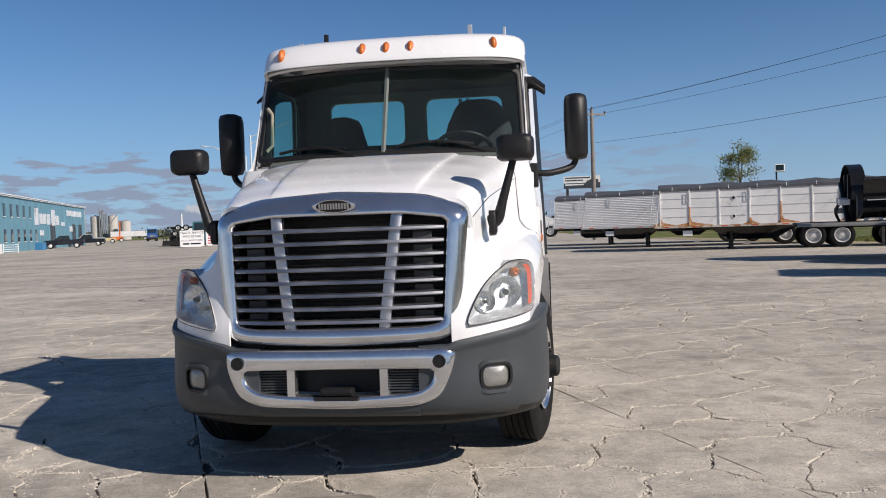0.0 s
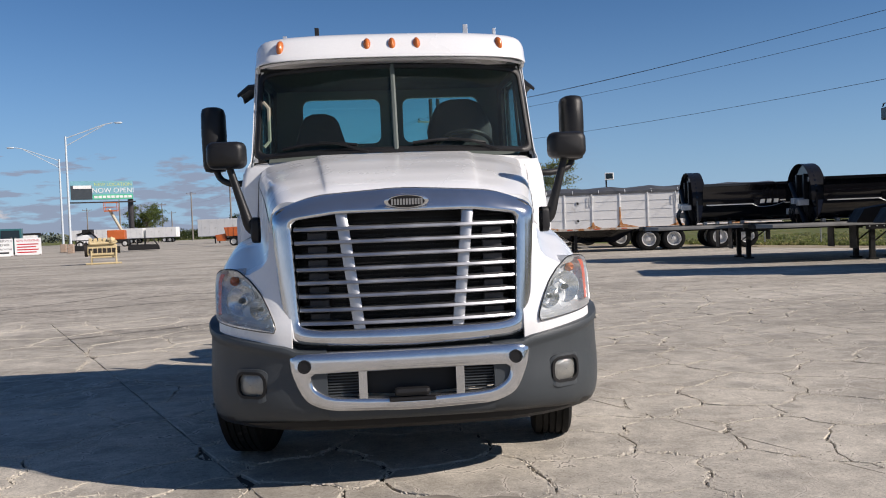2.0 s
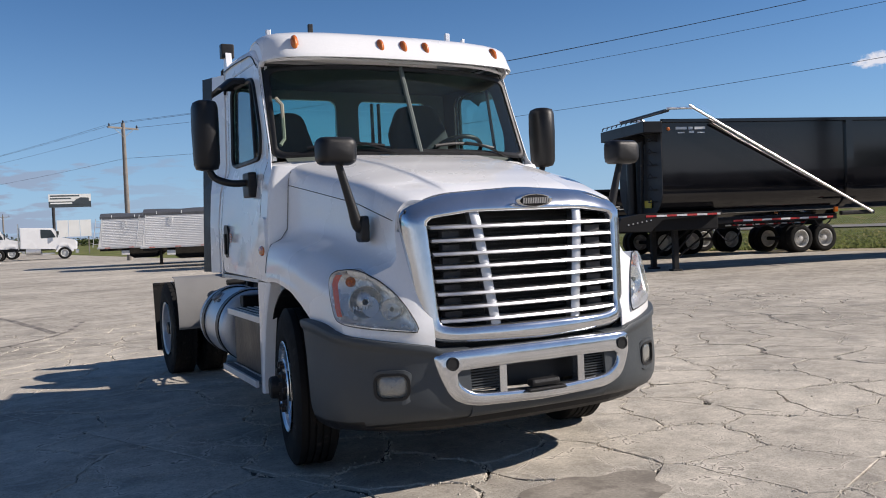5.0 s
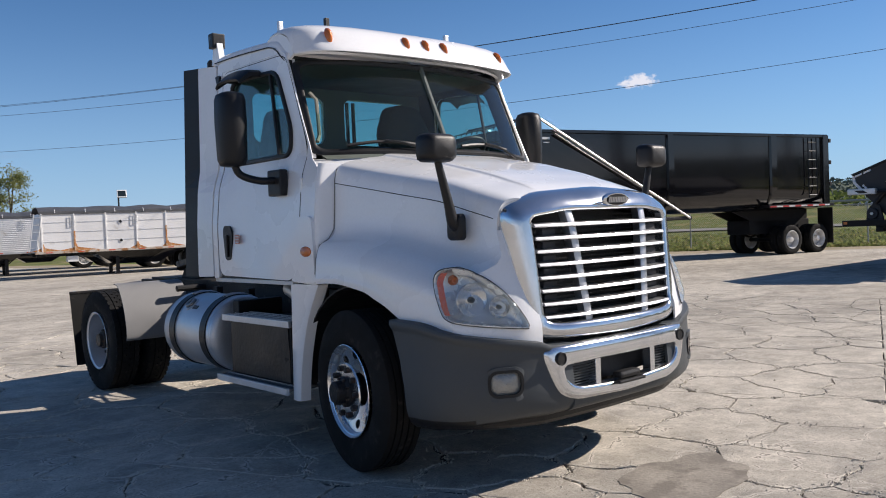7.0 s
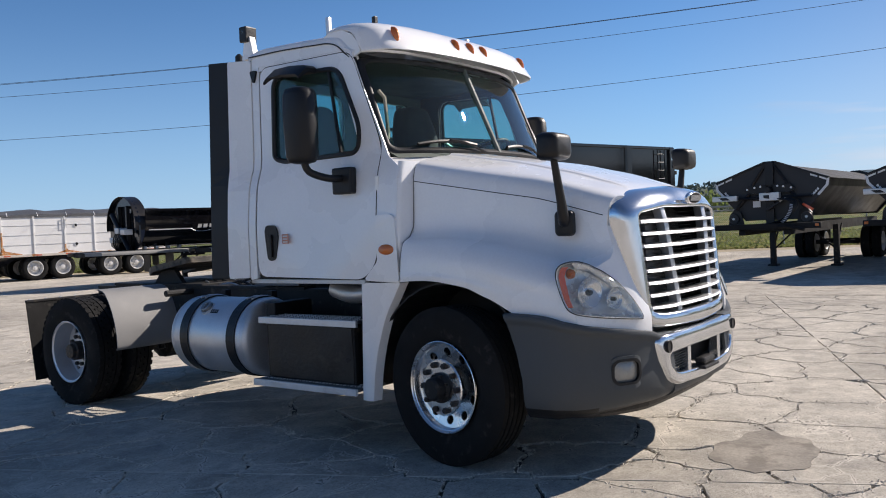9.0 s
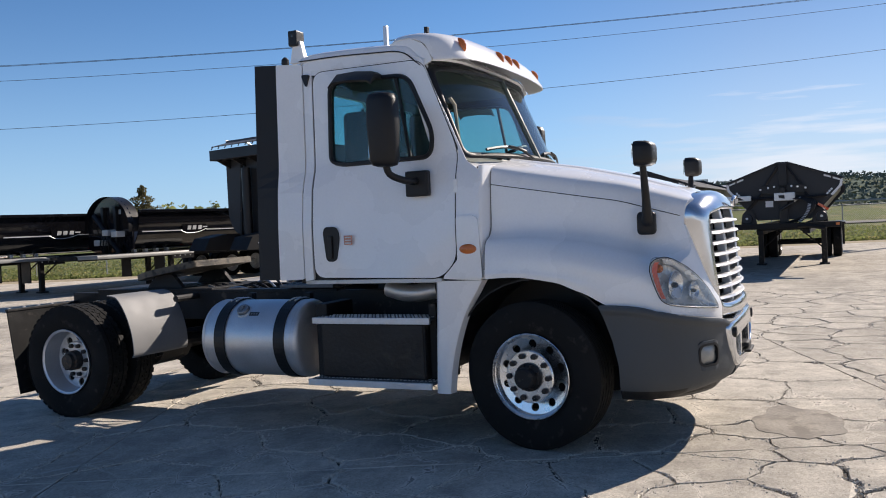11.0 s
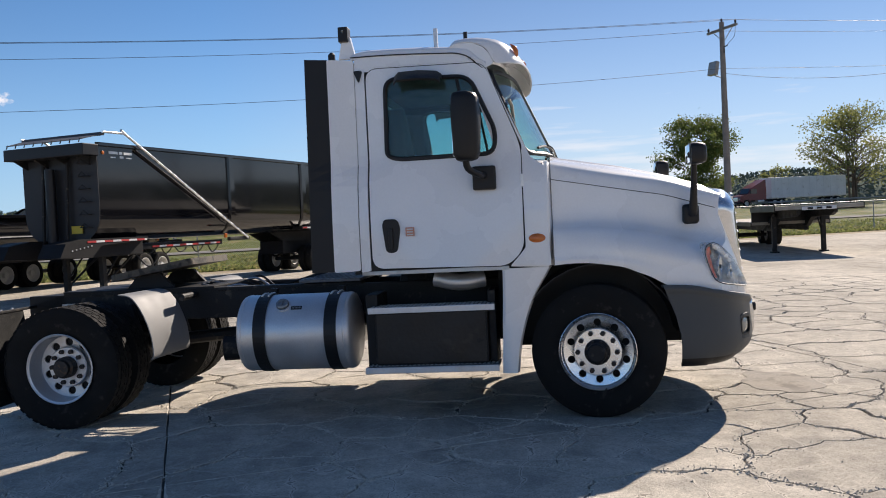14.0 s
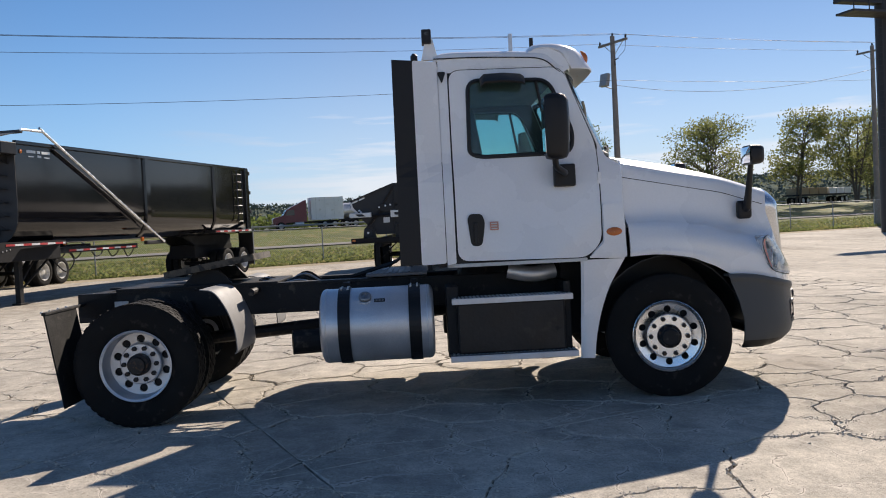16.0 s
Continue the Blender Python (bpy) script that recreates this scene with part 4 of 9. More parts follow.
    part("mirror_base", grid([[(sx * (0.868 + d), 0.452 + u * w, 1.525 + v * w) for u, v in rounded(-0.062, 0.062, -0.078, 0.078, 0.03)] for w, d in ((1.0, 0.0), (1.0, 0.03), (0.94, 0.04), (0.7, 0.047), (0.02, 0.05))], close=True), BLACK, foot, smooth=50)
    rows = []
    for y, s in ((0.35, 0.6), (0.36, 0.82), (0.39, 0.96), (0.44, 1.0), (0.47, 0.97)):
        rows.append([(sx * 1.04 + u * s, y, 1.98 + v * s) for u, v in rounded(-0.118, 0.118, -0.082, 0.082, 0.045, 4)])
    hm = part("hood_mirror_housing", grid(rows, close=True, cap=True), BLACK, foot, smooth=60)
    part("hood_mirror_glass", grid([[(sx * 1.04 + a * 0.1, 0.482 + 0.012 * (1 - a * a) * (1 - b * b), 1.98 + b * 0.066) for a in np.linspace(-1, 1, 7)] for b in np.linspace(-1, 1, 5)]), MIRROR, hm, smooth=80)

# windscreen
def screen(u, v, out=0.0):
    """u -1 to 1 across, v 0 to 1 upwards"""
    x = 0.02 + u * (1.025 - 0.035 * v)
    y = 1.487 + 0.305 * v + (0.205 - 0.04 * v) * abs(u) ** 2.4 - out
    return (x, y, 2.075 + 0.685 * v - 0.015 * (u * u) * (1 - v) - 0.02 * u * u * v)


us, vs = np.linspace(-1, 1, 25), np.linspace(0, 1, 9)
pane = part("windscreen", grid([[screen(u, v) for u in us] for v in vs]), GLASS, truck, "dark tinted two-piece windscreen", 60)
pane.visible_shadow = False
rim = []
for u, v in soften([(-1, 0), (1, 0), (1, 1), (-1, 1)], 0.09, 6):
    rim.append((u, v))
loop = []
for (ua, va), (ub, vb) in zip(rim, rim[1:] + rim[:1]):
    n = max(1, int(max(abs(ub - ua), abs(vb - va)) / 0.12))
    loop += [(ua + (ub - ua) * k / n, va + (vb - va) * k / n) for k in range(n)]
band_rows = []
for inset, out in ((0.0, -0.012), (0.0, 0.008), (0.018, 0.02), (0.036, 0.01), (0.042, -0.004)):
    band_rows.append([screen(u * (1 - inset) * 1.042, 0.5 + (v - 0.5) * (1 - inset * 2.9) * 1.035, out) for u, v in loop])
part("windscreen_seal", grid(band_rows, close=True), BLACK, truck, "broad black windscreen seal", 50)
part("windscreen_post", tube([screen(0, v, 0.006) for v in vs], 0.019, 6), DASH, truck)
part("cowl", grid([[(0.95 * u, 1.5 + 0.03 * abs(u) ** 4, 2.04 - 0.12 * abs(u) ** 3), (0.97 * u, 1.53 + 0.05 * abs(u) ** 4, 2.045 - 0.09 * abs(u) ** 3), (screen(u, -0.04)[0] * 0.985, screen(u, 0)[1] + 0.02, 2.04 - 0.02 * u * u)] for u in np.linspace(-1, 1, 19)]), WHITE, truck, smooth=40)
for sx in (-1, 1):
    # cowl side that closes the cab behind the hood
    prof = [p for p in hood_row(1.0)[5:]]
    rows = []
    for p in prof:
        x = min(p[0], 1.1) - 0.012
        rows.append([(sx * x, 1.525, p[2] - 0.004), (sx * (x + (side_x(p[2]) - x) * 0.55), 1.538, p[2]), (sx * (x + (side_x(p[2]) - x) * 0.9), 1.548, p[2]), (sx * (side_x(p[2]) + 0.001), 1.572, p[2])])
    part("cowl_side", grid(skin(rows, 2, 1)), WHITE, truck, "white cowl side behind the hood", 60)
    part("cowl_top", grid(skin([[(sx * 0.9, 1.53, 1.972), (sx * 1.02, 1.535, 1.935), (sx * 1.08, 1.55, 1.92), (sx * 1.112, 1.575, 1.905)], [(sx * 0.92, 1.6, 2.0), (sx * 1.02, 1.62, 1.99), (sx * 1.07, 1.66, 1.98), (sx * 1.085, 1.69, 1.965)], [(sx * 0.95, 1.72, 2.03), (sx * 1.03, 1.73, 2.022), (sx * 1.05, 1.75, 2.015), (sx * 1.065, 1.76, 2.005)]], 2, 2)), WHITE, truck, smooth=60)
    part("hood_gap", tube([(sx * (p[0] + 0.003), 1.523, p[2]) for p in hood_row(1.0)[6:14]], 0.003, 5), FENDERGREY, truck)
for x0, x1, base in ((-0.82, -0.28, -0.2), (0.12, 0.66, 0.78)):
    pts = catmull([screen(base, -0.01, 0.03), screen((base + x0) / 2 + 0.1, 0.09, 0.045), screen((x0 + x1) / 2, 0.12, 0.04)], 4)
    wiper = part("wiper_arm", tube(pts, 0.009, 5), BLACK, truck)
    part("wiper_blade", tube([screen(x0 + (x1 - x0) * k / 6, 0.075 + 0.035 * math.sin(math.pi * k / 6), 0.024) for k in range(7)], 0.012, 5), BLACK, wiper)

for sx in (-1, 1):
    rows = []
    for v in np.linspace(-0.04, 1.04, 10):
        a = Vector(screen(sx * 1.008, v))
        z = a.z
        b = Vector((sx * side_x(z, sx), a.y + 0.14 - 0.06 * v, z))
        mid = a * 0.6 + b * 0.4 + Vector((sx * 0.03, 0.006, 0))
        rows.append([a + Vector((0, 0.015, 0)), mid, b, b + Vector((-sx * 0.005, 0.09, 0))])
    part("pillar", grid(skin(rows, 1, 3)), WHITE, truck, "white windscreen pillar", 70)

# roof and sun visor
roof = []
for y, zc, ze in ((1.83, 2.82, 2.79), (1.95, 2.9, 2.81), (2.1, 2.96, 2.88), (2.2, 2.98, 2.908), (2.5, 3.005, 2.925), (2.9, 3.01, 2.935), (3.02, 2.99, 2.925), (3.06, 2.95, 2.915)):
    row = []
    for u in (-1.0, -0.985, -0.95, -0.85, -0.6, 0, 0.6, 0.85, 0.95, 0.985, 1.0):
        a = abs(u)
        row.append((0.02 + u * 1.062, y + max(0.0, 2.1 - y) * 0.58 * a ** 4, zc - (zc - ze) * a ** 6 - (0.04 if a == 1 else 0)))
    roof.append(row)
part("roof", shell(grid(skin(roof, 2, 2)), 0.02), WHITE, truck, "white cab roof", 50)
for sx in (-1, 1):
    seam = catmull([(sx * 1.046, 3.06, 2.9), (sx * 1.046, 2.7, 2.898), (sx * 1.046, 2.35, 2.882), (sx * 1.046, 2.21, 2.872), (sx * 1.046, 2.12, 2.84), (sx * 1.043, 2.055, 2.783), (sx * 1.036, 1.985, 2.727)], 5)
    part("roof_seam", tube(seam, 0.005, 5), BLACK, truck)
    header = soften([(3.03, 2.78), (3.03, 2.905), (2.35, 2.886), (2.2, 2.875), (2.11, 2.84), (2.04, 2.775), (1.975, 2.715), (1.965, 2.68), (2.05, 2.68), (2.2, 2.78)], 0.01, 2)
    part("roof_header", plate(divide(header), side_lift(sx, -0.004), 0.015), WHITE, truck)
rows = []
for u in (-1, -0.995, -0.985, -0.965, -0.93, -0.87, -0.75, -0.55, -0.3, 0, 0.3, 0.55, 0.75, 0.87, 0.93, 0.965, 0.985, 0.995, 1):
    a = abs(u)
    yl = 1.65 + 0.07 * a ** 2.2 + 0.19 * a ** 16
    drop = 0.035 * a ** 40
    low = 2.795 - 0.02 * a ** 2.4
    top = 3.03 - 0.045 * a ** 4 - drop
    x = 0.03 + u * 1.055
    back = 2.22 - yl
    rows.append([(x, 2.27, top - 0.05), (x, 2.22, top), (x, yl + 0.62 * back, top + 0.008), (x, yl + 0.345 * back, top - 0.02), (x, yl + 0.2 * back, top - 0.07 + 0.4 * drop), (x, yl + 0.085 * back, top - 0.15 + 0.7 * drop), (x, yl, low + 0.012), (x, yl + 0.004, low)])
visor = part("sun_visor", shell(grid(skin(rows, 2, 1)), 0.014), WHITE, truck, "white roof visor with amber marker lamps", 50)
for sx in (-1, 1):
    cheek = [(2.27, 2.8), (2.27, 2.93), (2.22, 2.947), (2.09, 2.953), (2.0, 2.91), (1.95, 2.85), (1.925, 2.78), (1.985, 2.75)]
    part("visor_cheek", plate(cheek, lambda u, v, d, sx=sx: Vector((0.03 + sx * (1.052 - d), u, v)), 0.02), WHITE, visor)
for x, y in ((-0.825, 1.775), (-0.165, 1.73), (0.025, 1.727), (0.215, 1.732), (0.855, 1.78)):
    lens = lump(lathe([(-0.018, 0.001), (-0.016, 0.35), (-0.008, 0.75), (0.004, 1.0)], 20, "y"), Matrix.Diagonal((0.03, 1.6, 0.062, 1)))
    part("marker_lamp", lens, AMBER, visor, "amber marker lamp", 60, pose(x, y - 0.012, 2.905, -25, 0, 12 * x))
# roof brackets
for x, y, z0, z1, w, label in ((-0.835, 2.392, 2.97, 3.125, 0.022, "steel bracket"), (-0.56, 2.175, 3.0, 3.14, 0.022, "dark steel bracket"), (0.645, 2.17, 3.0, 3.145, 0.024, "steel bracket"), (0.916, 2.387, 2.96, 3.16, 0.016, "steel bracket")):
    part("roof_bracket", box(x - w * 0.8, x + w * 0.8, y - 0.016, y + 0.016, z0, z1, 0.004), BLACK if "dark" in label else ALU_DULL, truck, label)
camera_post = part("camera_mount", plate([(3.02, 2.9), (3.06, 3.07), (3.12, 3.07), (3.16, 2.9)], flat("x", -1.02), 0.05), WHITE, truck, "white mount with rear work lamp")
part("work_lamp", box(-1.05, -0.94, 3.07, 3.15, 3.03, 3.15, 0.01), BLACK, camera_post)
part("lamp_eye", lathe([(-0.004, 0.001), (-0.004, 0.013)], 12, "x", (-1.05, 3.11, 3.11)), LENS, camera_post)
part("roof_antenna", lathe([(2.9, 0.03), (2.94, 0.03), (2.96, 0.012)], 12, "z", (-1.0, 3.22, 0.0)), BLACK, truck)
# back wall with two windows
wins = [rounded(-0.76, -0.06, 2.28, 2.685, 0.07), rounded(0.145, 0.845, 2.28, 2.685, 0.07)]
part("back_wall", plate([(-1.12, 1.2), (1.12, 1.2), (1.06, 2.0), (1.045, 2.84), (-1.03, 2.84), (-1.045, 2.0)], flat("y", 3.03), 0.03, wins), WHITE, truck)
part("back_lining", plate([(-1.1, 1.25), (1.1, 1.25), (1.04, 2.0), (1.02, 2.82), (-1.01, 2.82), (-1.03, 2.0)], flat("y", 3.0), 0.02, wins), DASH, truck)
for w in wins:
    g = part("rear_glass", plate(w, flat("y", 3.035), 0.004), GLASS_TINT, truck)
    g.visible_shadow = False
part("headliner", box(-1.0, 1.02, 1.98, 3.0, 2.76, 2.78), SEAT, truck)
# interior
part("dashboard", shell(grid([[(screen(u, 0)[0] * 0.93, y + 0.06 * u * u, z) for y, z in ((1.64, 1.9), (1.64, 2.03), (1.7, 2.06), (1.85, 2.1), (2.0, 2.09), (2.06, 2.04), (2.07, 1.85))] for u in np.linspace(-1, 1, 13)]), 0.01), DASH, truck, "grey dashboard", 50)
part("firewall", box(-1.05, 1.05, 1.58, 1.6, 1.2, 1.98), BLACK, truck)
for x, tall in ((-0.6, 0.0), (0.64, 0.1)):
    seat = part("seat", box(x - 0.27, x + 0.27, 2.25, 2.83, 1.66, 1.84, 0.06, seg=3), SEAT, truck, "dark cloth bucket seat", 60)
    back = [[(x + a * w, 2.7 + 0.14 * (z - 1.8) + b, z) for a, b in ((-1, 0.03), (-0.9, -0.05), (-0.6, -0.075), (0.6, -0.075), (0.9, -0.05), (1, 0.03), (0.8, 0.08), (-0.8, 0.08))] for z, w in ((1.8, 0.27), (2.1, 0.265), (2.25 + tall, 0.225 + tall * 0.7), (2.38 + tall, 0.185 + tall * 0.6), (2.45 + tall, 0.165 + tall * 0.5), (2.5 + tall, 0.13 + tall * 0.4), (2.522 + tall, 0.07 + tall * 0.3))]
    part("backrest", grid(skin(back, 2, 2), close=True, cap=True), SEAT, seat, smooth=60)
    part("seat_base", box(x - 0.18, x + 0.18, 2.35, 2.75, 1.23, 1.66, 0.02), BLACK, seat)
wheel_rim = lump(lathe([(0.018 * math.cos(a), 0.22 + 0.018 * math.sin(a)) for a in np.linspace(0, 2 * math.pi, 9)], 28, "z"), pose(0.58, 1.98, 2.12, -32))
wheel = part("steering_wheel", wheel_rim, BLACK, truck, "black steering wheel", 60)
part("wheel_spoke", lump(box(-0.2, 0.2, -0.02, 0.02, -0.01, 0.01, 0.004), pose(0.58, 1.98, 2.115, -32)), BLACK, wheel)
for x in (0.43, 0.5):
    part("hose_mast", tube([(x, 3.36, 1.1), (x, 3.36, 2.72)], 0.018, 8), BLACK, truck, "black upright hose carrier behind the cab")
part("grab_handle", tube([(-0.97, 1.75, 2.15), (-0.93, 1.78, 2.2), (-0.93, 1.8, 2.45), (-0.97, 1.82, 2.5)], 0.014, 6), TRIM_TAN, truck)

# ---- wheels and chassis ----
def tyre_bm(R, w, n=48, grooves=4):
    h = w / 2
    prof = [(-h * 0.8, R * 0.56), (-h * 0.98, R * 0.66), (-h, R * 0.8), (-h * 0.95, R * 0.92), (-h * 0.82, R * 0.985)]
    xs = np.linspace(-h * 0.78, h * 0.78, grooves + 2)
    for i in range(grooves + 1):
        a, b = xs[i] + 0.006 * (i > 0), xs[i + 1] - 0.006 * (i < grooves)
        prof += [(a, R * 1.0), (b, R * 1.0)]
        if i < grooves:
            prof += [(b + 0.001, R - 0.014), (b + 0.011, R - 0.014)]
    prof += [(h * 0.82, R * 0.985), (h * 0.95, R * 0.92), (h, R * 0.8), (h * 0.98, R * 0.66), (h * 0.8, R * 0.56)]
    return lathe(prof, n)


def holes_disc(r0, r1, x, holes, ring, hr, depth, cone=0.0):
    """A disc across x with round holes on a ring."""
    out = [(r1 * math.cos(a), r1 * math.sin(a)) for a in np.linspace(0, 2 * math.pi, 60, endpoint=False)]
    inn = [[(r0 * math.cos(a), r0 * math.sin(a)) for a in np.linspace(0, 2 * math.pi, 24, endpoint=False)]]
    for k in range(holes):
        b = 2 * math.pi * (k + 0.5) / holes
        inn.append([(ring * math.cos(b) + hr * math.cos(a), ring * math.sin(b) + hr * math.sin(a)) for a in np.linspace(0, 2 * math.pi, 14, endpoint=False)])
    return plate(out, lambda u, v, d: Vector((x + d + cone * (r1 - math.hypot(u, v)), u, v)), depth, inn)


def front_wheel(parent, m, tyre_label, R=0.512, rim=ALU, w=0.28):
    """A wheel whose outer face looks to minus x."""
    tyre = part("tyre", tyre_bm(R, w), RUBBER, parent, tyre_label, 35, m)
    r = R * 0.58
    part("rim", lathe([(0.1, r * 0.9), (-w * 0.45, r * 0.93), (-w * 0.5, r * 1.0), (-w * 0.51, r * 0.985), (-w * 0.46, r * 0.945), (-w * 0.38, r * 0.93), (-w * 0.33, r * 0.9)], 60), rim, tyre, "bright aluminium wheel", 50)
    part("disc", holes_disc(r * 0.36, r * 0.905, -w * 0.32, 10, r * 0.74, r * 0.098, 0.02, 0.25), rim, tyre, smooth=40)
    part("hub_face", lathe([(-w * 0.32 - 0.05, r * 0.615), (-w * 0.32 - 0.058, r * 0.59), (-w * 0.32 - 0.058, r * 0.32), (-w * 0.3, r * 0.31)], 40), rim, tyre, smooth=40)
    hub = part("hub", lathe([(-w * 0.3, r * 0.34), (-w * 0.32 - 0.075, r * 0.33), (-w * 0.32 - 0.09, r * 0.26), (-w * 0.32 - 0.14, r * 0.24), (-w * 0.32 - 0.15, r * 0.2), (-w * 0.32 - 0.15, 0.001)], 24), DARK, tyre, "greasy dark hub", 40)
    for k in range(10):
        a = 2 * math.pi * k / 10
        part("lug_nut", lathe([(-w * 0.32 - 0.055, 0.021), (-w * 0.32 - 0.085, 0.019), (-w * 0.32 - 0.087, 0.001)], 6, at=(0, r * 0.5 * math.cos(a), r * 0.5 * math.sin(a))), HUB, tyre)
    for k in range(8):
        a = 2 * math.pi * (k + 0.5) / 8
        part("hub_stud", box(-w * 0.32 - 0.098, -w * 0.32 - 0.08, r * 0.28 * math.cos(a) - 0.009, r * 0.28 * math.cos(a) + 0.009, r * 0.28 * math.sin(a) - 0.009, r * 0.28 * math.sin(a) + 0.009), HUB, hub)
    part("drum", lathe([(0.0, r * 0.86), (0.0, 0.001)], 24), DARK, tyre)
    return tyre


def rear_wheel(parent, m, label, R=0.505, rim=ALU_DULL, w=0.26, dark_hub=True):
    """The outer wheel of a pair: deep dish, hub standing out; outer face to minus x."""
    tyre = part("tyre", tyre_bm(R, w), RUBBER, parent, label, 35, m)
    r = R * 0.58
    part("rim", lathe([(0.1, r * 0.88), (0.06, r * 0.88), (-w * 0.4, r * 0.92), (-w * 0.46, r * 0.93), (-w * 0.5, r * 1.0), (-w * 0.51, r * 0.985)], 60), rim, tyre, "dull aluminium wheel", 50)
    part("disc", holes_disc(r * 0.3, r * 0.885, 0.03, 10, r * 0.7, r * 0.115, 0.015, 0.12), rim, tyre, smooth=40)
    part("hub_face", lathe([(0.0, r * 0.58), (-0.008, r * 0.55), (-0.008, r * 0.3)], 40), rim, tyre)
    part("hub", lathe([(0.02, r * 0.31), (-0.075, r * 0.3), (-0.085, r * 0.24), (-0.115, r * 0.22), (-0.12, 0.001)], 20), HUB, tyre, "rusty drive hub", 40)
    for k in range(10):
        a = 2 * math.pi * k / 10
        part("lug_nut", lathe([(0.0, 0.021), (-0.035, 0.019), (-0.037, 0.001)], 6, at=(0, r * 0.455 * math.cos(a), r * 0.455 * math.sin(a))), HUB, tyre)
    part("drum", lathe([(0.06, r * 0.86), (0.06, 0.001)], 24), DARK, tyre)
    return tyre


for sx in (-1, 1):
    turn = 0 if sx < 0 else 180
    front_wheel(truck, pose(sx * 1.035, 1.205, 0.512, 0, 0, turn - 9), "black steer tyre on polished aluminium wheel")
    rear_wheel(truck, pose(sx * 1.09, 5.6, 0.505, 0, 0, turn), "black drive tyre with deep-dish wheel")
    part("inner_tyre", tyre_bm(0.505, 0.26), RUBBER, truck, "inner drive tyre", 35, pose(sx * 0.76, 5.6, 0.505))
    # drive tread blocks on the outer pair
    for tx in (1.09, 0.76):
        bm = bmesh.new()
        for k in range(44):
            a = 2 * math.pi * k / 44
            for off in (-0.09, -0.03, 0.03, 0.09):
                b = a + (0.03 if off in (-0.03, 0.09) else -0.03)
                q = box(-0.024, 0.024, -0.023, 0.023, 0.495, 0.5068)
                bmesh.ops.transform(q, matrix=pose(sx * tx + off, 5.6, 0.505, math.degrees(b)), verts=q.verts)
                me = bpy.data.meshes.new("tmp")
                q.to_mesh(me)
                q.free()
                bm.from_mesh(me)
                bpy.data.meshes.remove(me)
        part("tread_pattern", bm, RUBBER, truck, kind="stuff")
    # frame rail and underpinnings
    part("frame_rail", box(sx * 0.35, sx * 0.43, 0.4, 6.35, 0.8, 1.06, 0.008), DARK, truck, "black steel frame rail")
    part("rail_flange", box(sx * 0.3, sx * 0.44, 3.2, 6.0, 1.045, 1.075, 0.004), DARK, truck)
    part("wheel_well", shell(grid([[(sx * x, 1.2 - 0.66 * math.cos(a) * 0.98, 0.5 + 0.68 * math.sin(a)) for a in np.linspace(0.15, math.pi - 0.05, 16)] for x in (0.5, 1.1)]), 0.01), BLACK, truck)
    part("well_side", box(sx * 0.45, sx * 0.5, 0.45, 2.0, 0.55, 1.4), BLACK, truck)
    # kick panel behind the front wheel
    rows = []
    for z, y0, y1 in ((1.175, 1.545, 1.925), (1.1, 1.59, 1.925), (0.95, 1.68, 1.93), (0.75, 1.755, 1.94), (0.55, 1.803, 1.948), (0.36, 1.826, 1.957)):
        rows.append([(sx * 1.07, y0, z), (sx * 1.14, y0 + 0.015, z), (sx * 1.15, y0 + 0.04, z), (sx * 1.14, y1 - 0.02, z), (sx * 1.12, y1, z)])
    part("kick_panel", shell(grid(skin(rows, 1, 3)), 0.02), WHITE, truck, "white panel behind the front wheel", 40)
    # steps, battery box
    for z, y0, y1, out in ((0.9, 2.0, 3.01, 1.12), (0.43, 1.98, 3.04, 1.17)):
        # the step's top is coloured darker than its edge to stand for shade
        st = part("step", box(sx * 0.85, sx * (out - 0.02), y0, y1, z - 0.02, z, 0.004), TREAD, truck, "diamond-tread step with its top darkened as in shade and a bright edge")
        part("step_edge", box(sx * (out - 0.025), sx * out, y0, y1, z - 0.045, z + 0.004, 0.004), STEP_EDGE, st)
        for i in range(30 if sx < 0 else 0):
            for j in range(4):
                y = y0 + 0.02 + i * (y1 - y0 - 0.05) / 29
                part("tread_stud", lump(box(-0.011, 0.011, -0.004, 0.004, 0, 0.006), pose(sx * (0.9 + j * 0.058), y, z, 0, 0, 45 if (i + j) % 2 else -45)), ALU_DULL, st)
    part("battery_box", box(sx * 0.5, sx * 1.07, 2.06, 2.97, 0.43, 0.86, 0.03), DARK, truck, "black battery and tool box")
    cover = [[(sx * (1.074 + 0.007 * noise.noise(Vector((y * 4, z * 5, 3.0)))), y, z) for y in np.linspace(2.08, 2.95, 15)] for z in np.linspace(0.45, 0.845, 8)]
    part("box_cover", shell(grid(cover), 0.004), COVER, truck, "dented black sheet-metal cover", 50)
    part("step_bracket", box(sx * 0.6, sx * 1.0, 2.95, 3.05, 0.4, 1.0, 0.01), DARK, truck)
    part("step_bracket", box(sx * 0.6, sx * 1.0, 2.0, 2.06, 0.4, 1.0, 0.01), DARK, truck)
    # fuel tank
    tz = 0.705
    prof = [(3.16, 0.001), (3.16, 0.22), (3.165, 0.275), (3.18, 0.305), (3.2, 0.315), (4.08, 0.315), (4.1, 0.305), (4.115, 0.275), (4.12, 0.22), (4.12, 0.001)]
    tank = part("fuel_tank", lathe(prof, 48, "y", (sx * 0.83, 0, tz)), ALU_DULL, truck, "brushed aluminium fuel tank with black straps", 40)
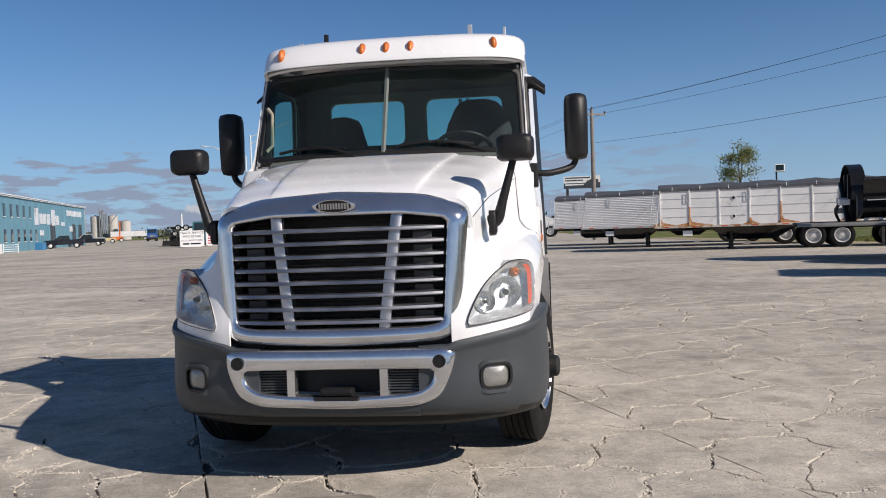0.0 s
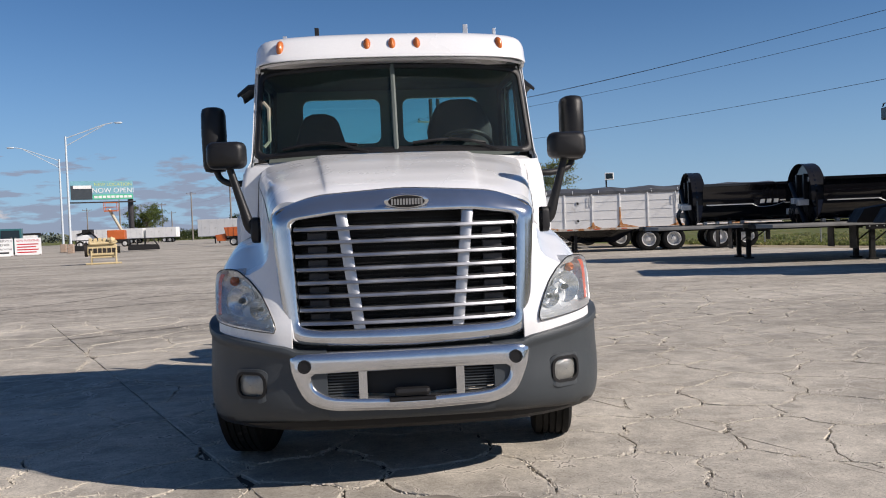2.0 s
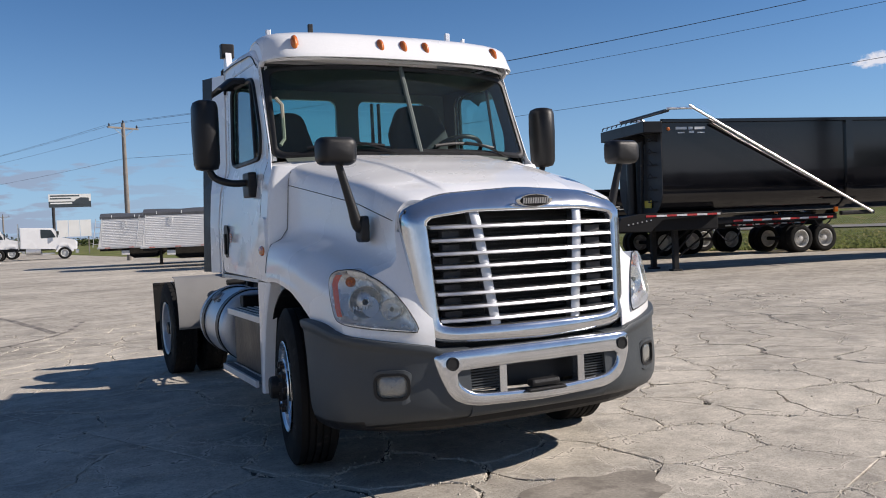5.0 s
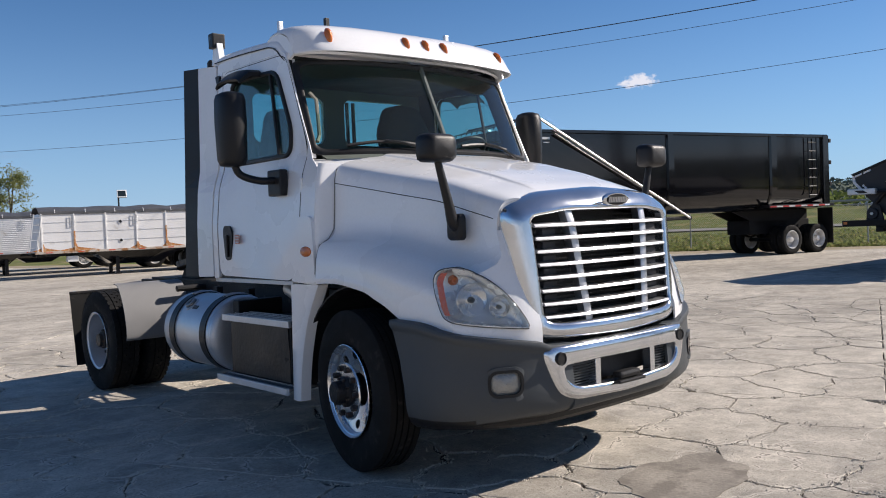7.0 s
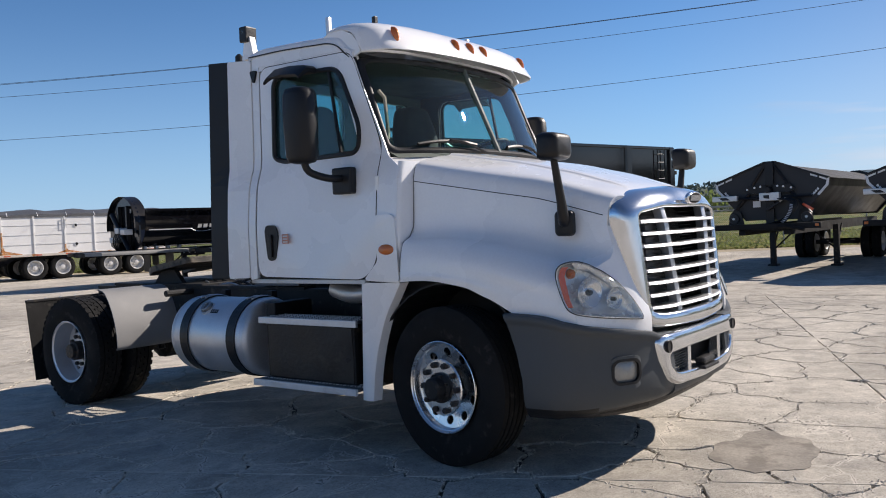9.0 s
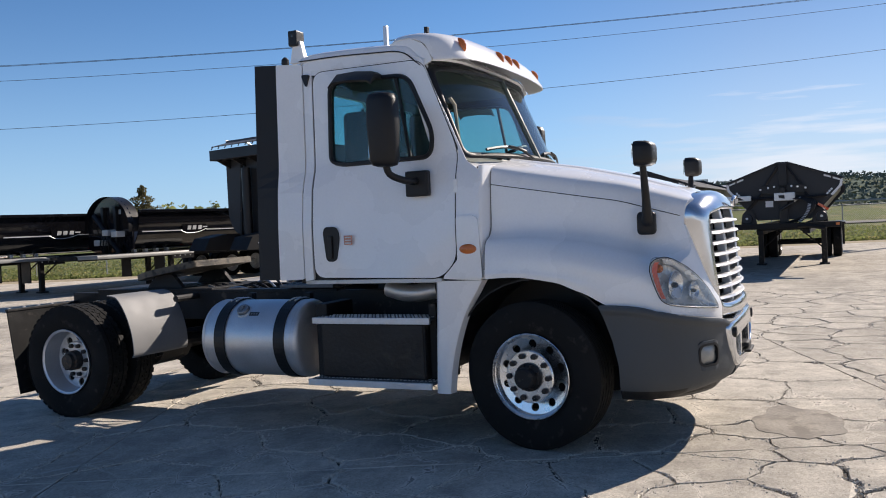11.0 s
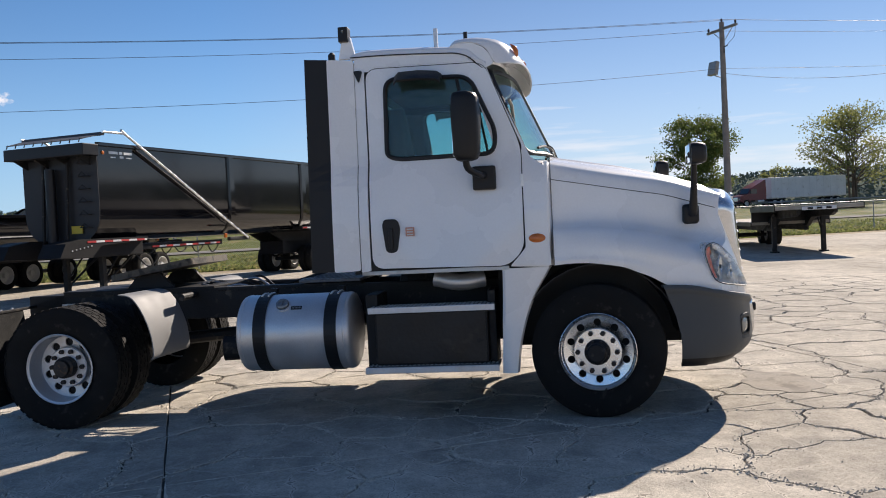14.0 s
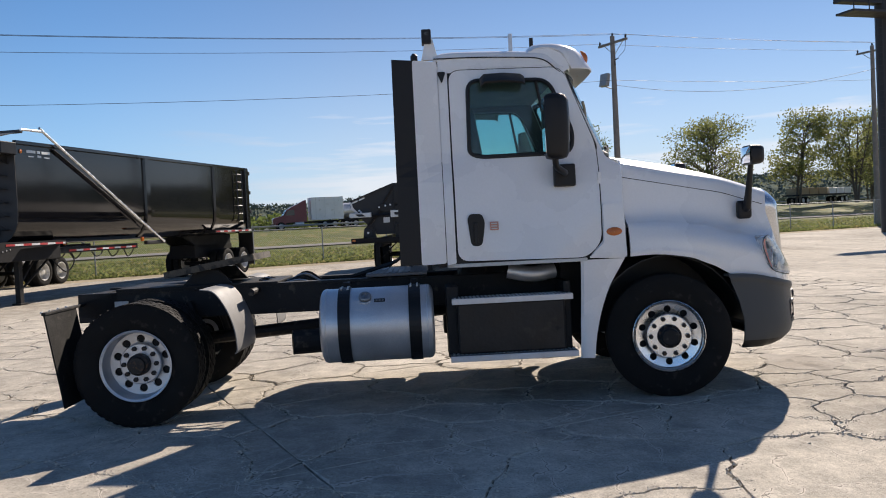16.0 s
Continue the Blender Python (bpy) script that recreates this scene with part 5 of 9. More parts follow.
    for y0, y1 in ((3.27, 3.37), (3.86, 3.96)):
        part("tank_strap", lathe([(y0, 0.317), (y0, 0.325), (y1, 0.325), (y1, 0.317)], 48, "y", (sx * 0.83, 0, tz)), BLACK, tank, "black strap")
        for k in (-1, 1):
            tongue = [(sx * (0.83 + 0.328 * math.sin(radians(q))), (y0 + y1) / 2 + k * 0.028, tz + 0.328 * math.cos(radians(q))) for q in (-25, -10, 5, 18)]
            part("strap_tongue", tube(tongue, 0.009, 6), STAINLESS, tank)
        part("strap_bolt", box(sx * 0.66, sx * 0.72, (y0 + y1) / 2 - 0.03, (y0 + y1) / 2 + 0.03, tz + 0.29, tz + 0.36, 0.006), DARK, tank)
    for y in (3.215, 4.065):
        part("end_bead", lathe([(y - 0.008, 0.314), (y, 0.319), (y + 0.008, 0.314)], 48, "y", (sx * 0.83, 0, tz)), ALU_DULL, tank, smooth=50)
    an = 40
    place = pose(sx * (0.83 + 0.314 * math.sin(radians(an))), 3.73, tz + 0.314 * math.cos(radians(an)), 0, sx * an)
    part("filler_neck", lump(lathe([(-0.01, 0.066), (0.006, 0.066), (0.008, 0.058)], 24, "z"), place), ALU_DULL, tank, smooth=40)
    cap = part("filler_cap", lump(lathe([(0.0, 0.052), (0.026, 0.052), (0.032, 0.046), (0.032, 0.03), (0.026, 0.026), (0.026, 0.001)], 24, "z"), place), CAPGREY, tank, "grey round filler cap", 40)
    part("cap_grip", lump(box(-0.03, 0.03, -0.006, 0.006, 0.026, 0.036, 0.003), place), CAPGREY, cap)
    an = 46
    place = pose(sx * (0.83 + 0.3155 * math.sin(radians(an))), 3.61, tz + 0.3155 * math.cos(radians(an)), 0, sx * an)
    label = part("tank_label", lump(box(-0.017, 0.017, -0.045, 0.045, -0.002, 0.002), place), BLACK, tank)
    for k in range(3):
        part("label_bar", lump(box(-0.008, 0.008, -0.036 + 0.026 * k, -0.018 + 0.026 * k, 0.0018, 0.003), place), FENDERGREY, label)
    # quarter fender ahead of the drive wheels
    arc = [(5.05, 1.10), (4.95, 1.08), (4.88, 1.0), (4.82, 0.88), (4.78, 0.74), (4.77, 0.60), (4.79, 0.56)]
    qf = shell(grid([[(sx * x, y - 0.02 * (x < 0.7), z) for y, z in catmull(arc, 3)] for x in (0.58, 0.62, 1.18, 1.22)]), 0.008)
    part("quarter_fender", qf, FENDERGREY, truck, "grey plastic quarter fender", 40)
    part("fender_post", tube([(sx * 0.43, 4.74, 1.02), (sx * 0.72, 4.74, 1.02)], 0.03, 10), DARK, truck)
    # mud flap on its hanger
    part("flap_hanger", box(sx * 0.42, sx * 1.24, 6.285, 6.32, 0.955, 0.98, 0.006), DARK, truck)
    part("mud_flap", lump(box(-0.31, 0.31, -0.006, 0.006, -0.78, 0), pose(sx * 0.93, 6.3, 0.965, -9)), RUBBER, truck, "black rubber mud flap")
    for k in range(4):
        part("flap_bolt", box(sx * (0.68 + 0.16 * k), sx * (0.705 + 0.16 * k), 6.34, 6.355, 0.965, 0.985), ALU_DULL, truck)
    part("leaf_spring", box(sx * 0.42, sx * 0.5, 0.5, 1.95, 0.48, 0.56, 0.01), DARK, truck)
    part("air_spring", lathe([(0.62, 0.12), (0.66, 0.15), (0.78, 0.15), (0.82, 0.12)], 16, "z", (sx * 0.36, 5.95, 0)), DARK, truck, smooth=40)
    part("shock", tube([(sx * 0.47, 5.2, 0.45), (sx * 0.47, 5.35, 0.95)], 0.035, 8), DARK, truck)
part("front_axle", tube([(-0.95, 1.2, 0.5), (-0.6, 1.2, 0.42), (0.6, 1.2, 0.42), (0.95, 1.2, 0.5)], 0.06, 8), DARK, truck)
part("drive_axle", tube([(-0.95, 5.6, 0.5), (-0.25, 5.6, 0.5), (-0.2, 5.6, 0.5), (0.2, 5.6, 0.5), (0.25, 5.6, 0.5), (0.95, 5.6, 0.5)], [0.09, 0.11, 0.2, 0.2, 0.11, 0.09], 12), DARK, truck)
part("drive_shaft", tube([(0, 2.6, 0.75), (0, 5.4, 0.55)], 0.06, 10), DARK, truck)
part("gearbox", box(-0.3, 0.3, 0.5, 2.9, 0.5, 1.15, 0.08), DARK, truck)
part("exhaust", tube([(-0.5, 3.3, 0.55), (-0.55, 4.2, 0.55), (-0.6, 4.42, 0.55)], 0.11, 14), DARK, truck)
part("cross_member", box(-0.36, 0.36, 4.0, 4.1, 0.85, 1.0), DARK, truck)
part("cross_member", box(-0.36, 0.36, 6.25, 6.35, 0.85, 1.04), DARK, truck)
part("rear_taper", plate([(6.0, 1.06), (6.35, 0.98), (6.35, 0.86), (6.0, 0.8)], flat("x", -0.43), 0.86), DARK, truck)
part("deck_plate", box(-0.5, 0.5, 3.2, 3.75, 1.085, 1.115, 0.006), TREAD, truck, "dull tread-plate catwalk behind the cab")
for k in range(9):
    part("deck_rib", box(-0.48, 0.48, 3.24 + k * 0.056, 3.262 + k * 0.056, 1.115, 1.121), TREAD, truck)
# fifth wheel
top = soften([(-0.45, 4.75), (0.45, 4.75), (0.47, 5.3), (0.3, 5.62), (0.13, 5.66), (0.06, 5.3), (-0.06, 5.3), (-0.13, 5.66), (-0.3, 5.62), (-0.47, 5.3)], 0.06, 4)
fw = part("fifth_wheel", lump(plate(top, flat("z", -0.03), 0.06), pose(0, 5.2, 1.25, -9) @ pose(0, -5.2, 0)), mat("greasy_plate", (0.1, 0.085, 0.065), 0.6, 0.3, vary=0.35, scale=5, fine=60, bump=0.01, second=(0.03, 0.027, 0.024), amount=0.5), truck, "greasy fifth-wheel coupling plate", 40)
for sx in (-1, 1):
    part("pedestal", plate([(4.95, 1.06), (5.45, 1.06), (5.3, 1.22), (5.1, 1.22)], flat("x", sx * 0.36), 0.05), DARK, fw)
part("slide_plate", box(-0.45, 0.45, 4.55, 6.0, 1.07, 1.09, 0.004), DARK, truck)
# hoses behind the cab
for k, (x, c) in enumerate(((-0.25, BLACK), (-0.05, DARK), (0.12, BLACK))):
    part("air_hose", tube(catmull([(x, 3.25, 1.6), (x - 0.05, 3.42, 1.25), (x + 0.05, 3.7, 1.135), (x - 0.08, 4.0, 1.06), (x - 0.1, 4.25, 1.03), (x, 4.5, 1.06), (x + 0.06, 4.62, 1.04)], 4), 0.014, 6), c, truck)
for k in range(5):
    part("air_line", tube(catmull([(-0.2 + 0.1 * k, 4.2, 1.02), (-0.25 + 0.13 * k, 4.38, 1.08 + 0.012 * k), (-0.3 + 0.12 * k, 4.55, 1.06), (-0.25 + 0.1 * k, 4.75, 1.1)], 4), 0.012, 6), (STAINLESS, BLACK, DARK)[k % 3], truck)
part("air_intake_pipe", tube(catmull([(-0.75, 2.1, 1.08), (-0.8, 2.3, 1.06), (-0.78, 2.5, 1.1)], 4), 0.07, 12), ALU_DULL, truck, smooth=50)
part("warning_label", box(-0.445, -0.432, 5.9, 6.02, 0.9, 0.98), WHITE_DIRTY, truck, "small white warning sticker")
# door sticker
sticker = part("door_sticker", plate(rounded(2.595, 2.665, 1.46, 1.53, 0.004), side_lift(-1, 0.003), 0.002), mat("sticker", (0.55, 0.25, 0.18), 0.5), truck, "small red and white door sticker")
for k in range(3):
    part("sticker_bar", box(-1.1545, -1.1535, 2.605, 2.655, 1.468 + k * 0.021, 1.478 + k * 0.021), WHITE_DIRTY, sticker)

# ---- trailers: x from the front to the rear, y across, z up ----
TAPE_R = mat("red_tape", (0.5, 0.03, 0.03), 0.35, vary=0.1)
TAPE_W = mat("white_tape", (0.75, 0.75, 0.75), 0.35, vary=0.1)
GLOSS = mat("gloss_black_paint", (0.008, 0.008, 0.01), 0.09, vary=0.15, scale=1.2, fine=30, bump=0.0, spec=0.6)
SATINBLACK = mat("satin_black_paint", (0.009, 0.009, 0.011), 0.36, vary=0.2, scale=2, fine=40, bump=0.002, spec=0.32)
STEELRIM = mat("steel_wheel", (0.66, 0.66, 0.65), 0.4, 0.25, vary=0.1, scale=6, bump=0.0)
# grey of the ladder rungs, and of the sky sheen painted on the wings
WINGGREY = mat("wing_sheen_and_rung_grey", (0.2, 0.2, 0.195), 0.5, 0.3, vary=0.2, scale=3, fine=40, bump=0.003)
CHASSIS = mat("chassis_black", (0.011, 0.011, 0.012), 0.62, vary=0.25, scale=3, fine=40, bump=0.003, spec=0.2)
HULL = mat("charcoal_paint", (0.03, 0.031, 0.034), 0.5, vary=0.2, scale=2, fine=40, bump=0.002, spec=0.3)
TARP = mat("grey_tarp", (0.075, 0.078, 0.085), 0.6, vary=0.25, scale=2.5, fine=25, bump=0.02)
RUST = mat("rusty_white", (0.55, 0.5, 0.44), 0.6, vary=0.15, scale=1.5, second=(0.33, 0.16, 0.06), amount=0.45, bump=0.004)
RUSTY = mat("orange_rust", (0.46, 0.2, 0.065), 0.9, vary=0.35, scale=5, fine=40, bump=0.004, second=(0.55, 0.42, 0.3), amount=0.45)
SILVER = mat("weathered_aluminium", (0.62, 0.63, 0.63), 0.45, 0.55, vary=0.15, scale=2, fine=40, bump=0.003)
PANEL = mat("white_trailer_panel", (0.8, 0.8, 0.79), 0.45, vary=0.08, scale=0.8, fine=20, bump=0.002, second=(0.62, 0.6, 0.56), amount=0.12)
_wheels = {}


def wheel(parent, x, y, z, R=0.5, w=0.26, deep=True, rim=None, turn=0):
    """One road wheel: tyre and rim share their meshes with all of its size."""
    key = (R, w, deep, rim)
    if key not in _wheels:
        a = lathe([(-w * 0.4, R * 0.6), (-w * 0.5, R * 0.75), (-w * 0.48, R * 0.92), (-w * 0.4, R), (w * 0.4, R), (w * 0.48, R * 0.92), (w * 0.5, R * 0.75), (w * 0.4, R * 0.6)], 28, "y")
        d = 0.06 if deep else -w * 0.35
        b = lathe([(w * 0.3, R * 0.58), (-w * 0.42, R * 0.6), (-w * 0.48, R * 0.63), (-w * 0.5, R * 0.6), (-w * 0.4, R * 0.56), (d, R * 0.5), (d - 0.02, R * 0.36), (d - 0.04, R * 0.34), (d - 0.04, R * 0.2), (d - 0.16, R * 0.18), (d - 0.17, 0.001)], 28, "y")
        _wheels[key] = (part("tyre", a, RUBBER, parent, smooth=40), part("rim", b, rim or STEELRIM, parent, smooth=30))
        t, r = _wheels[key]
        r.parent = t
    else:
        t, r = (new(o.name.split(".")[0], o.data) for o in _wheels[key])
        t.parent, r.parent = parent, t
    t.matrix_basis = pose(x, y, z, 0, 0, turn)
    return t


def axle(parent, x, half=1.05, R=0.5, dual=True, rim=None):
    for sy in (-1, 1):
        wheel(parent, x, sy * half, R, R, rim=rim, turn=0 if sy < 0 else 180)
        if dual:
            wheel(parent, x, sy * (half - 0.31), R, R, rim=rim, turn=180 if sy < 0 else 0)
    part("axle", tube([(x, -half, R), (x, half, R)], 0.07, 8), DARK, parent)


def leg(parent, x, y, top, color=None):
    c = color or DARK
    part("landing_leg", box(x - 0.07, x + 0.07, y - 0.07, y + 0.07, 0.04, top, 0.008), c, parent)
    part("leg_shoe", box(x - 0.14, x + 0.14, y - 0.13, y + 0.13, 0.0, 0.05, 0.01), c, parent)
    part("leg_brace", tube([(x + 0.02, y, 0.5), (x + 0.65, y, top)], 0.025, 6), c, parent)


def tape(parent, x0, x1, y, z, step=0.3, h=0.05):
    k, x = 0, x0
    while x < x1 - 0.02:
        part("reflective_tape", box(x, min(x + step, x1), y - 0.004, y + 0.004, z, z + h), (TAPE_R, TAPE_W)[k % 2], parent)
        x, k = x + step, k + 1


# big end-dump trailer
dump = thing("dump_trailer", pose(13.8, 17.5, 0, 0, 0, -20.3), "glossy black end-dump trailer with silver tarp arm", "trailer")
prof = [(-1.25, 4.02), (-1.25, 2.35), (-1.22, 2.05), (-1.1, 1.8), (-0.9, 1.62), (-0.6, 1.52), (0.6, 1.52), (0.9, 1.62), (1.1, 1.8), (1.22, 2.05), (1.25, 2.35), (1.25, 4.02)]
prof = [prof[0]] + catmull(prof[1:-1], 2) + [prof[-1]]
tub = part("tub", shell(grid([[(x, y, z) for y, z in prof] for x in (0.3, 3, 6, 9, 13.3)]), 0.03), GLOSS, dump, "glossy black round-bottomed tub", 40)
front = [(y, z) for y, z in prof]
part("front_wall", plate(front, flat("x", 0.28), 0.03), HULL, tub)
part("tail_gate", plate([(y, z) for y, z in prof], flat("x", 13.3), 0.06), GLOSS, tub)
for sy in (-1, 1):
    part("top_rail", box(0.3, 13.36, sy * 1.2, sy * 1.31, 3.98, 4.08, 0.015), GLOSS, tub)
    for x0, w in ((5.95, 0.28), (10.5, 0.32)):
        rib = [[(x0 + a * w, sy * (1.25 + b), z) for a, b in ((0, 0), (0.1, 0.07), (0.9, 0.07), (1, 0))] for z in (4.0, 3.0, 2.35)]
        rib += [[(x0 + a * w * 0.8, sy * (y + b), z) for a, b in ((0, 0), (0.1, 0.07), (0.9, 0.07), (1, 0))] for y, z in ((1.22, 2.05), (1.1, 1.8), (0.85, 1.58))]
        part("rib", grid(rib), GLOSS, tub, smooth=30)
    part("corner_post", box(13.1, 13.38, sy * 1.22, sy * 1.33, 1.7, 4.05, 0.02), GLOSS, tub)
    for z in (2.3, 3.05, 3.8):
        part("gate_hinge", box(13.38, 13.5, sy * 1.2, sy * 1.34, z, z + 0.14, 0.02), DARK, tub)
    ladder = part("ladder", tube([(12.3, sy * 1.34, 1.9), (12.3, sy * 1.34, 3.95)], 0.02, 6), SATINBLACK, dump, "black side ladder")
    part("stile", tube([(12.72, sy * 1.34, 1.9), (12.72, sy * 1.34, 3.95)], 0.02, 6), SATINBLACK, ladder)
    for k in range(7):
        part("rung", tube([(12.3, sy * 1.34, 2.0 + k * 0.3), (12.72, sy * 1.34, 2.0 + k * 0.3)], 0.014, 6), WINGGREY, ladder)
    part("fender_shelf", box(10.3, 13.55, sy * 0.75, sy * 1.36, 1.6, 1.7, 0.01), SATINBLACK, dump)
    tape(dump, 10.35, 13.3, sy * 1.365, 1.62)
    part("front_shelf", plate([(-1.15, 1.16), (-0.95, 1.5), (-0.3, 1.6), (2.0, 1.6), (2.0, 1.5), (0.25, 1.42), (-0.1, 1.12)], flat("y", sy * 1.28), -sy * 0.73), CHASSIS, dump)
    for k in range(6):
        part("shelf_bolt", lathe([(-0.012, 0.001), (-0.01, 0.018), (0.0, 0.02)], 8, "y", (-0.75 + 0.13 * k, sy * 1.28, 1.32 + 0.02 * k)), SILVER, dump)
    part("shelf_web", box(0.1, 2.0, sy * 0.6, sy * 1.1, 1.12, 1.5, 0.02), CHASSIS, dump)
    tape(dump, -0.24, 1.96, sy * 1.285, 1.5)
    part("leg_cross_brace", tube([(1.0, sy * 0.6, 0.35), (2.2, sy * 0.6, 1.15)], 0.03, 6), DARK, dump)
    part("side_rail", box(2.0, 5.9, sy * 0.85, sy * 0.95, 1.24, 1.4, 0.01), SATINBLACK, dump)
    tape(dump, 2.57, 5.77, sy * 0.955, 1.28)
    for k in range(3):
        part("slack_hose", tube(catmull([(3.6 + k * 0.8, sy * 0.9, 1.26), (3.8 + k * 0.8, sy * 0.9, 1.1 - 0.04 * k), (4.05 + k * 0.8, sy * 0.9, 1.14), (4.15 + k * 0.8, sy * 0.9, 1.26)], 4), 0.018, 5), BLACK, dump)
    leg(dump, 0.95, sy * 0.62, 1.15)
    part("mud_flap", box(13.52, 13.55, sy * 0.7, sy * 1.3, 0.3, 1.55), BLACK, dump)
    arm = part("tarp_arm", tube(catmull([(6.7, sy * 1.4, 1.4), (4.0, sy * 1.4, 2.84), (1.24, sy * 1.4, 4.32), (1.14, sy * 1.4, 4.35), (0.4, sy * 1.38, 4.34)], 2), 0.034, 8), ALU, dump, "silver aluminium tarp arm", 50)
    part("arm_pivot", box(5.7, 6.8, sy * 1.28, sy * 1.4, 1.34, 1.46, 0.03), DARK, arm)
    # black rod close to the tub draws the tarp arm's shadow
    part("arm_shadow_rod", tube([(5.6, sy * 1.3, 1.98), (1.7, sy * 1.3, 3.93)], 0.03, 6), SATINBLACK, arm)
part("tarp_housing", box(-0.25, 0.3, -1.32, 1.32, 3.72, 4.02, 0.02), SATINBLACK, dump, "black tarp housing over the front wall")
for k in range(4):
    y = -1.05 + 0.7 * k
    part("housing_bracket", plate([(0.28, 3.72), (-0.2, 3.72), (0.28, 3.5)], lambda u, v, d, y=y: Vector((u, y + d, v)), 0.04), DARK, dump)
part("tarp_roll", tube([(0.45, -1.36, 4.3), (0.45, 1.36, 4.3)], 0.05, 10), TARP, dump)
part("tarp_apron", shell(grid([[(-0.25, -1.2, 4.12), (-0.25, 1.2, 4.12)], [(0.45, -1.3, 4.3), (0.45, 1.3, 4.3)], [(0.5, -1.3, 4.28), (0.5, 1.3, 4.28)]]), 0.02), TARP, dump)
for k in range(9):
    part("apron_bar", tube([(-0.25, -1.2 + 0.3 * k, 4.04), (-0.2, -1.2 + 0.3 * k, 4.14)], 0.015, 5), DARK, dump)
part("hoist_cylinder", tube([(0.1, 0.15, 1.2), (0.1, 0.15, 3.45)], 0.13, 14), SATINBLACK, dump, smooth=40)
part("hoist_frame", tube([(0.15, -0.25, 1.2), (0.2, -0.35, 3.6)], 0.05, 6), DARK, dump)
part("hoist_frame", tube([(0.15, 0.55, 1.2), (0.2, 0.45, 3.6)], 0.05, 6), DARK, dump)
for k in range(6):
    z = 1.9 + k * 0.33
    part("front_step", tube([(0.26, -1.02, z), (0.14, -1.0, z), (0.14, -0.86, z + 0.11), (0.14, -0.72, z), (0.26, -0.7, z)], 0.014, 5), DARK, dump)
    part("step_bar", tube([(0.14, -1.0, z), (0.14, -0.72, z)], 0.014, 5), DARK, dump)
part("warning_plate", box(0.22, 0.25, -0.7, -0.35, 1.75, 1.95), mat("warning_yellow", (0.6, 0.45, 0.05), 0.5), dump, "yellow and red warning plate")
for k, (u0, u1, z0, z1) in enumerate(((0.72, 1.05, 3.8, 3.87), (1.1, 1.22, 3.8, 3.87), (1.28, 1.6, 3.8, 3.87), (0.78, 0.98, 3.7, 3.73), (1.12, 1.26, 3.7, 3.76), (1.36, 1.58, 3.7, 3.73))):
    part("name_bar", box(u0, u1, -1.262, -1.254, z0, z1), SILVER, dump)
part("marker", lathe([(0, 0.001), (0.02, 0.05), (0.03, 0.05)], 10, "y", (0.5, -1.29, 3.82)), AMBER, dump)
part("front_beam", box(0.1, 2.6, -0.5, 0.5, 1.1, 1.3, 0.02), CHASSIS, dump)
part("hose_loop", tube(catmull([(2.6, -0.9, 1.3), (2.75, -0.95, 1.0), (2.4, -0.92, 0.75), (2.1, -0.7, 1.15)], 5), 0.02, 6), BLACK, dump)
part("rear_frame", box(10.3, 13.3, -0.5, 0.5, 0.72, 1.2, 0.03), CHASSIS, dump)
for sy in (-1, 1):
    part("hanger", plate([(9.5, 1.54), (13.2, 1.54), (13.2, 1.2), (12.2, 1.12), (11.9, 0.72), (10.9, 0.72), (10.6, 1.1), (10.0, 1.34)], flat("y", sy * 0.5), -sy * 0.08), CHASSIS, dump)
    part("spring", tube(catmull([(11.1, sy * 0.6, 0.75), (11.6, sy * 0.6, 0.6), (12.25, sy * 0.6, 0.78), (12.95, sy * 0.6, 0.6), (13.3, sy * 0.6, 0.75)], 3), 0.04, 6), CHASSIS, dump)
    part("pivot_lamp", box(5.5, 5.62, sy * 1.3, sy * 1.36, 1.44, 1.58, 0.02), AMBER, dump)
axle(dump, 11.6)
axle(dump, 12.95)


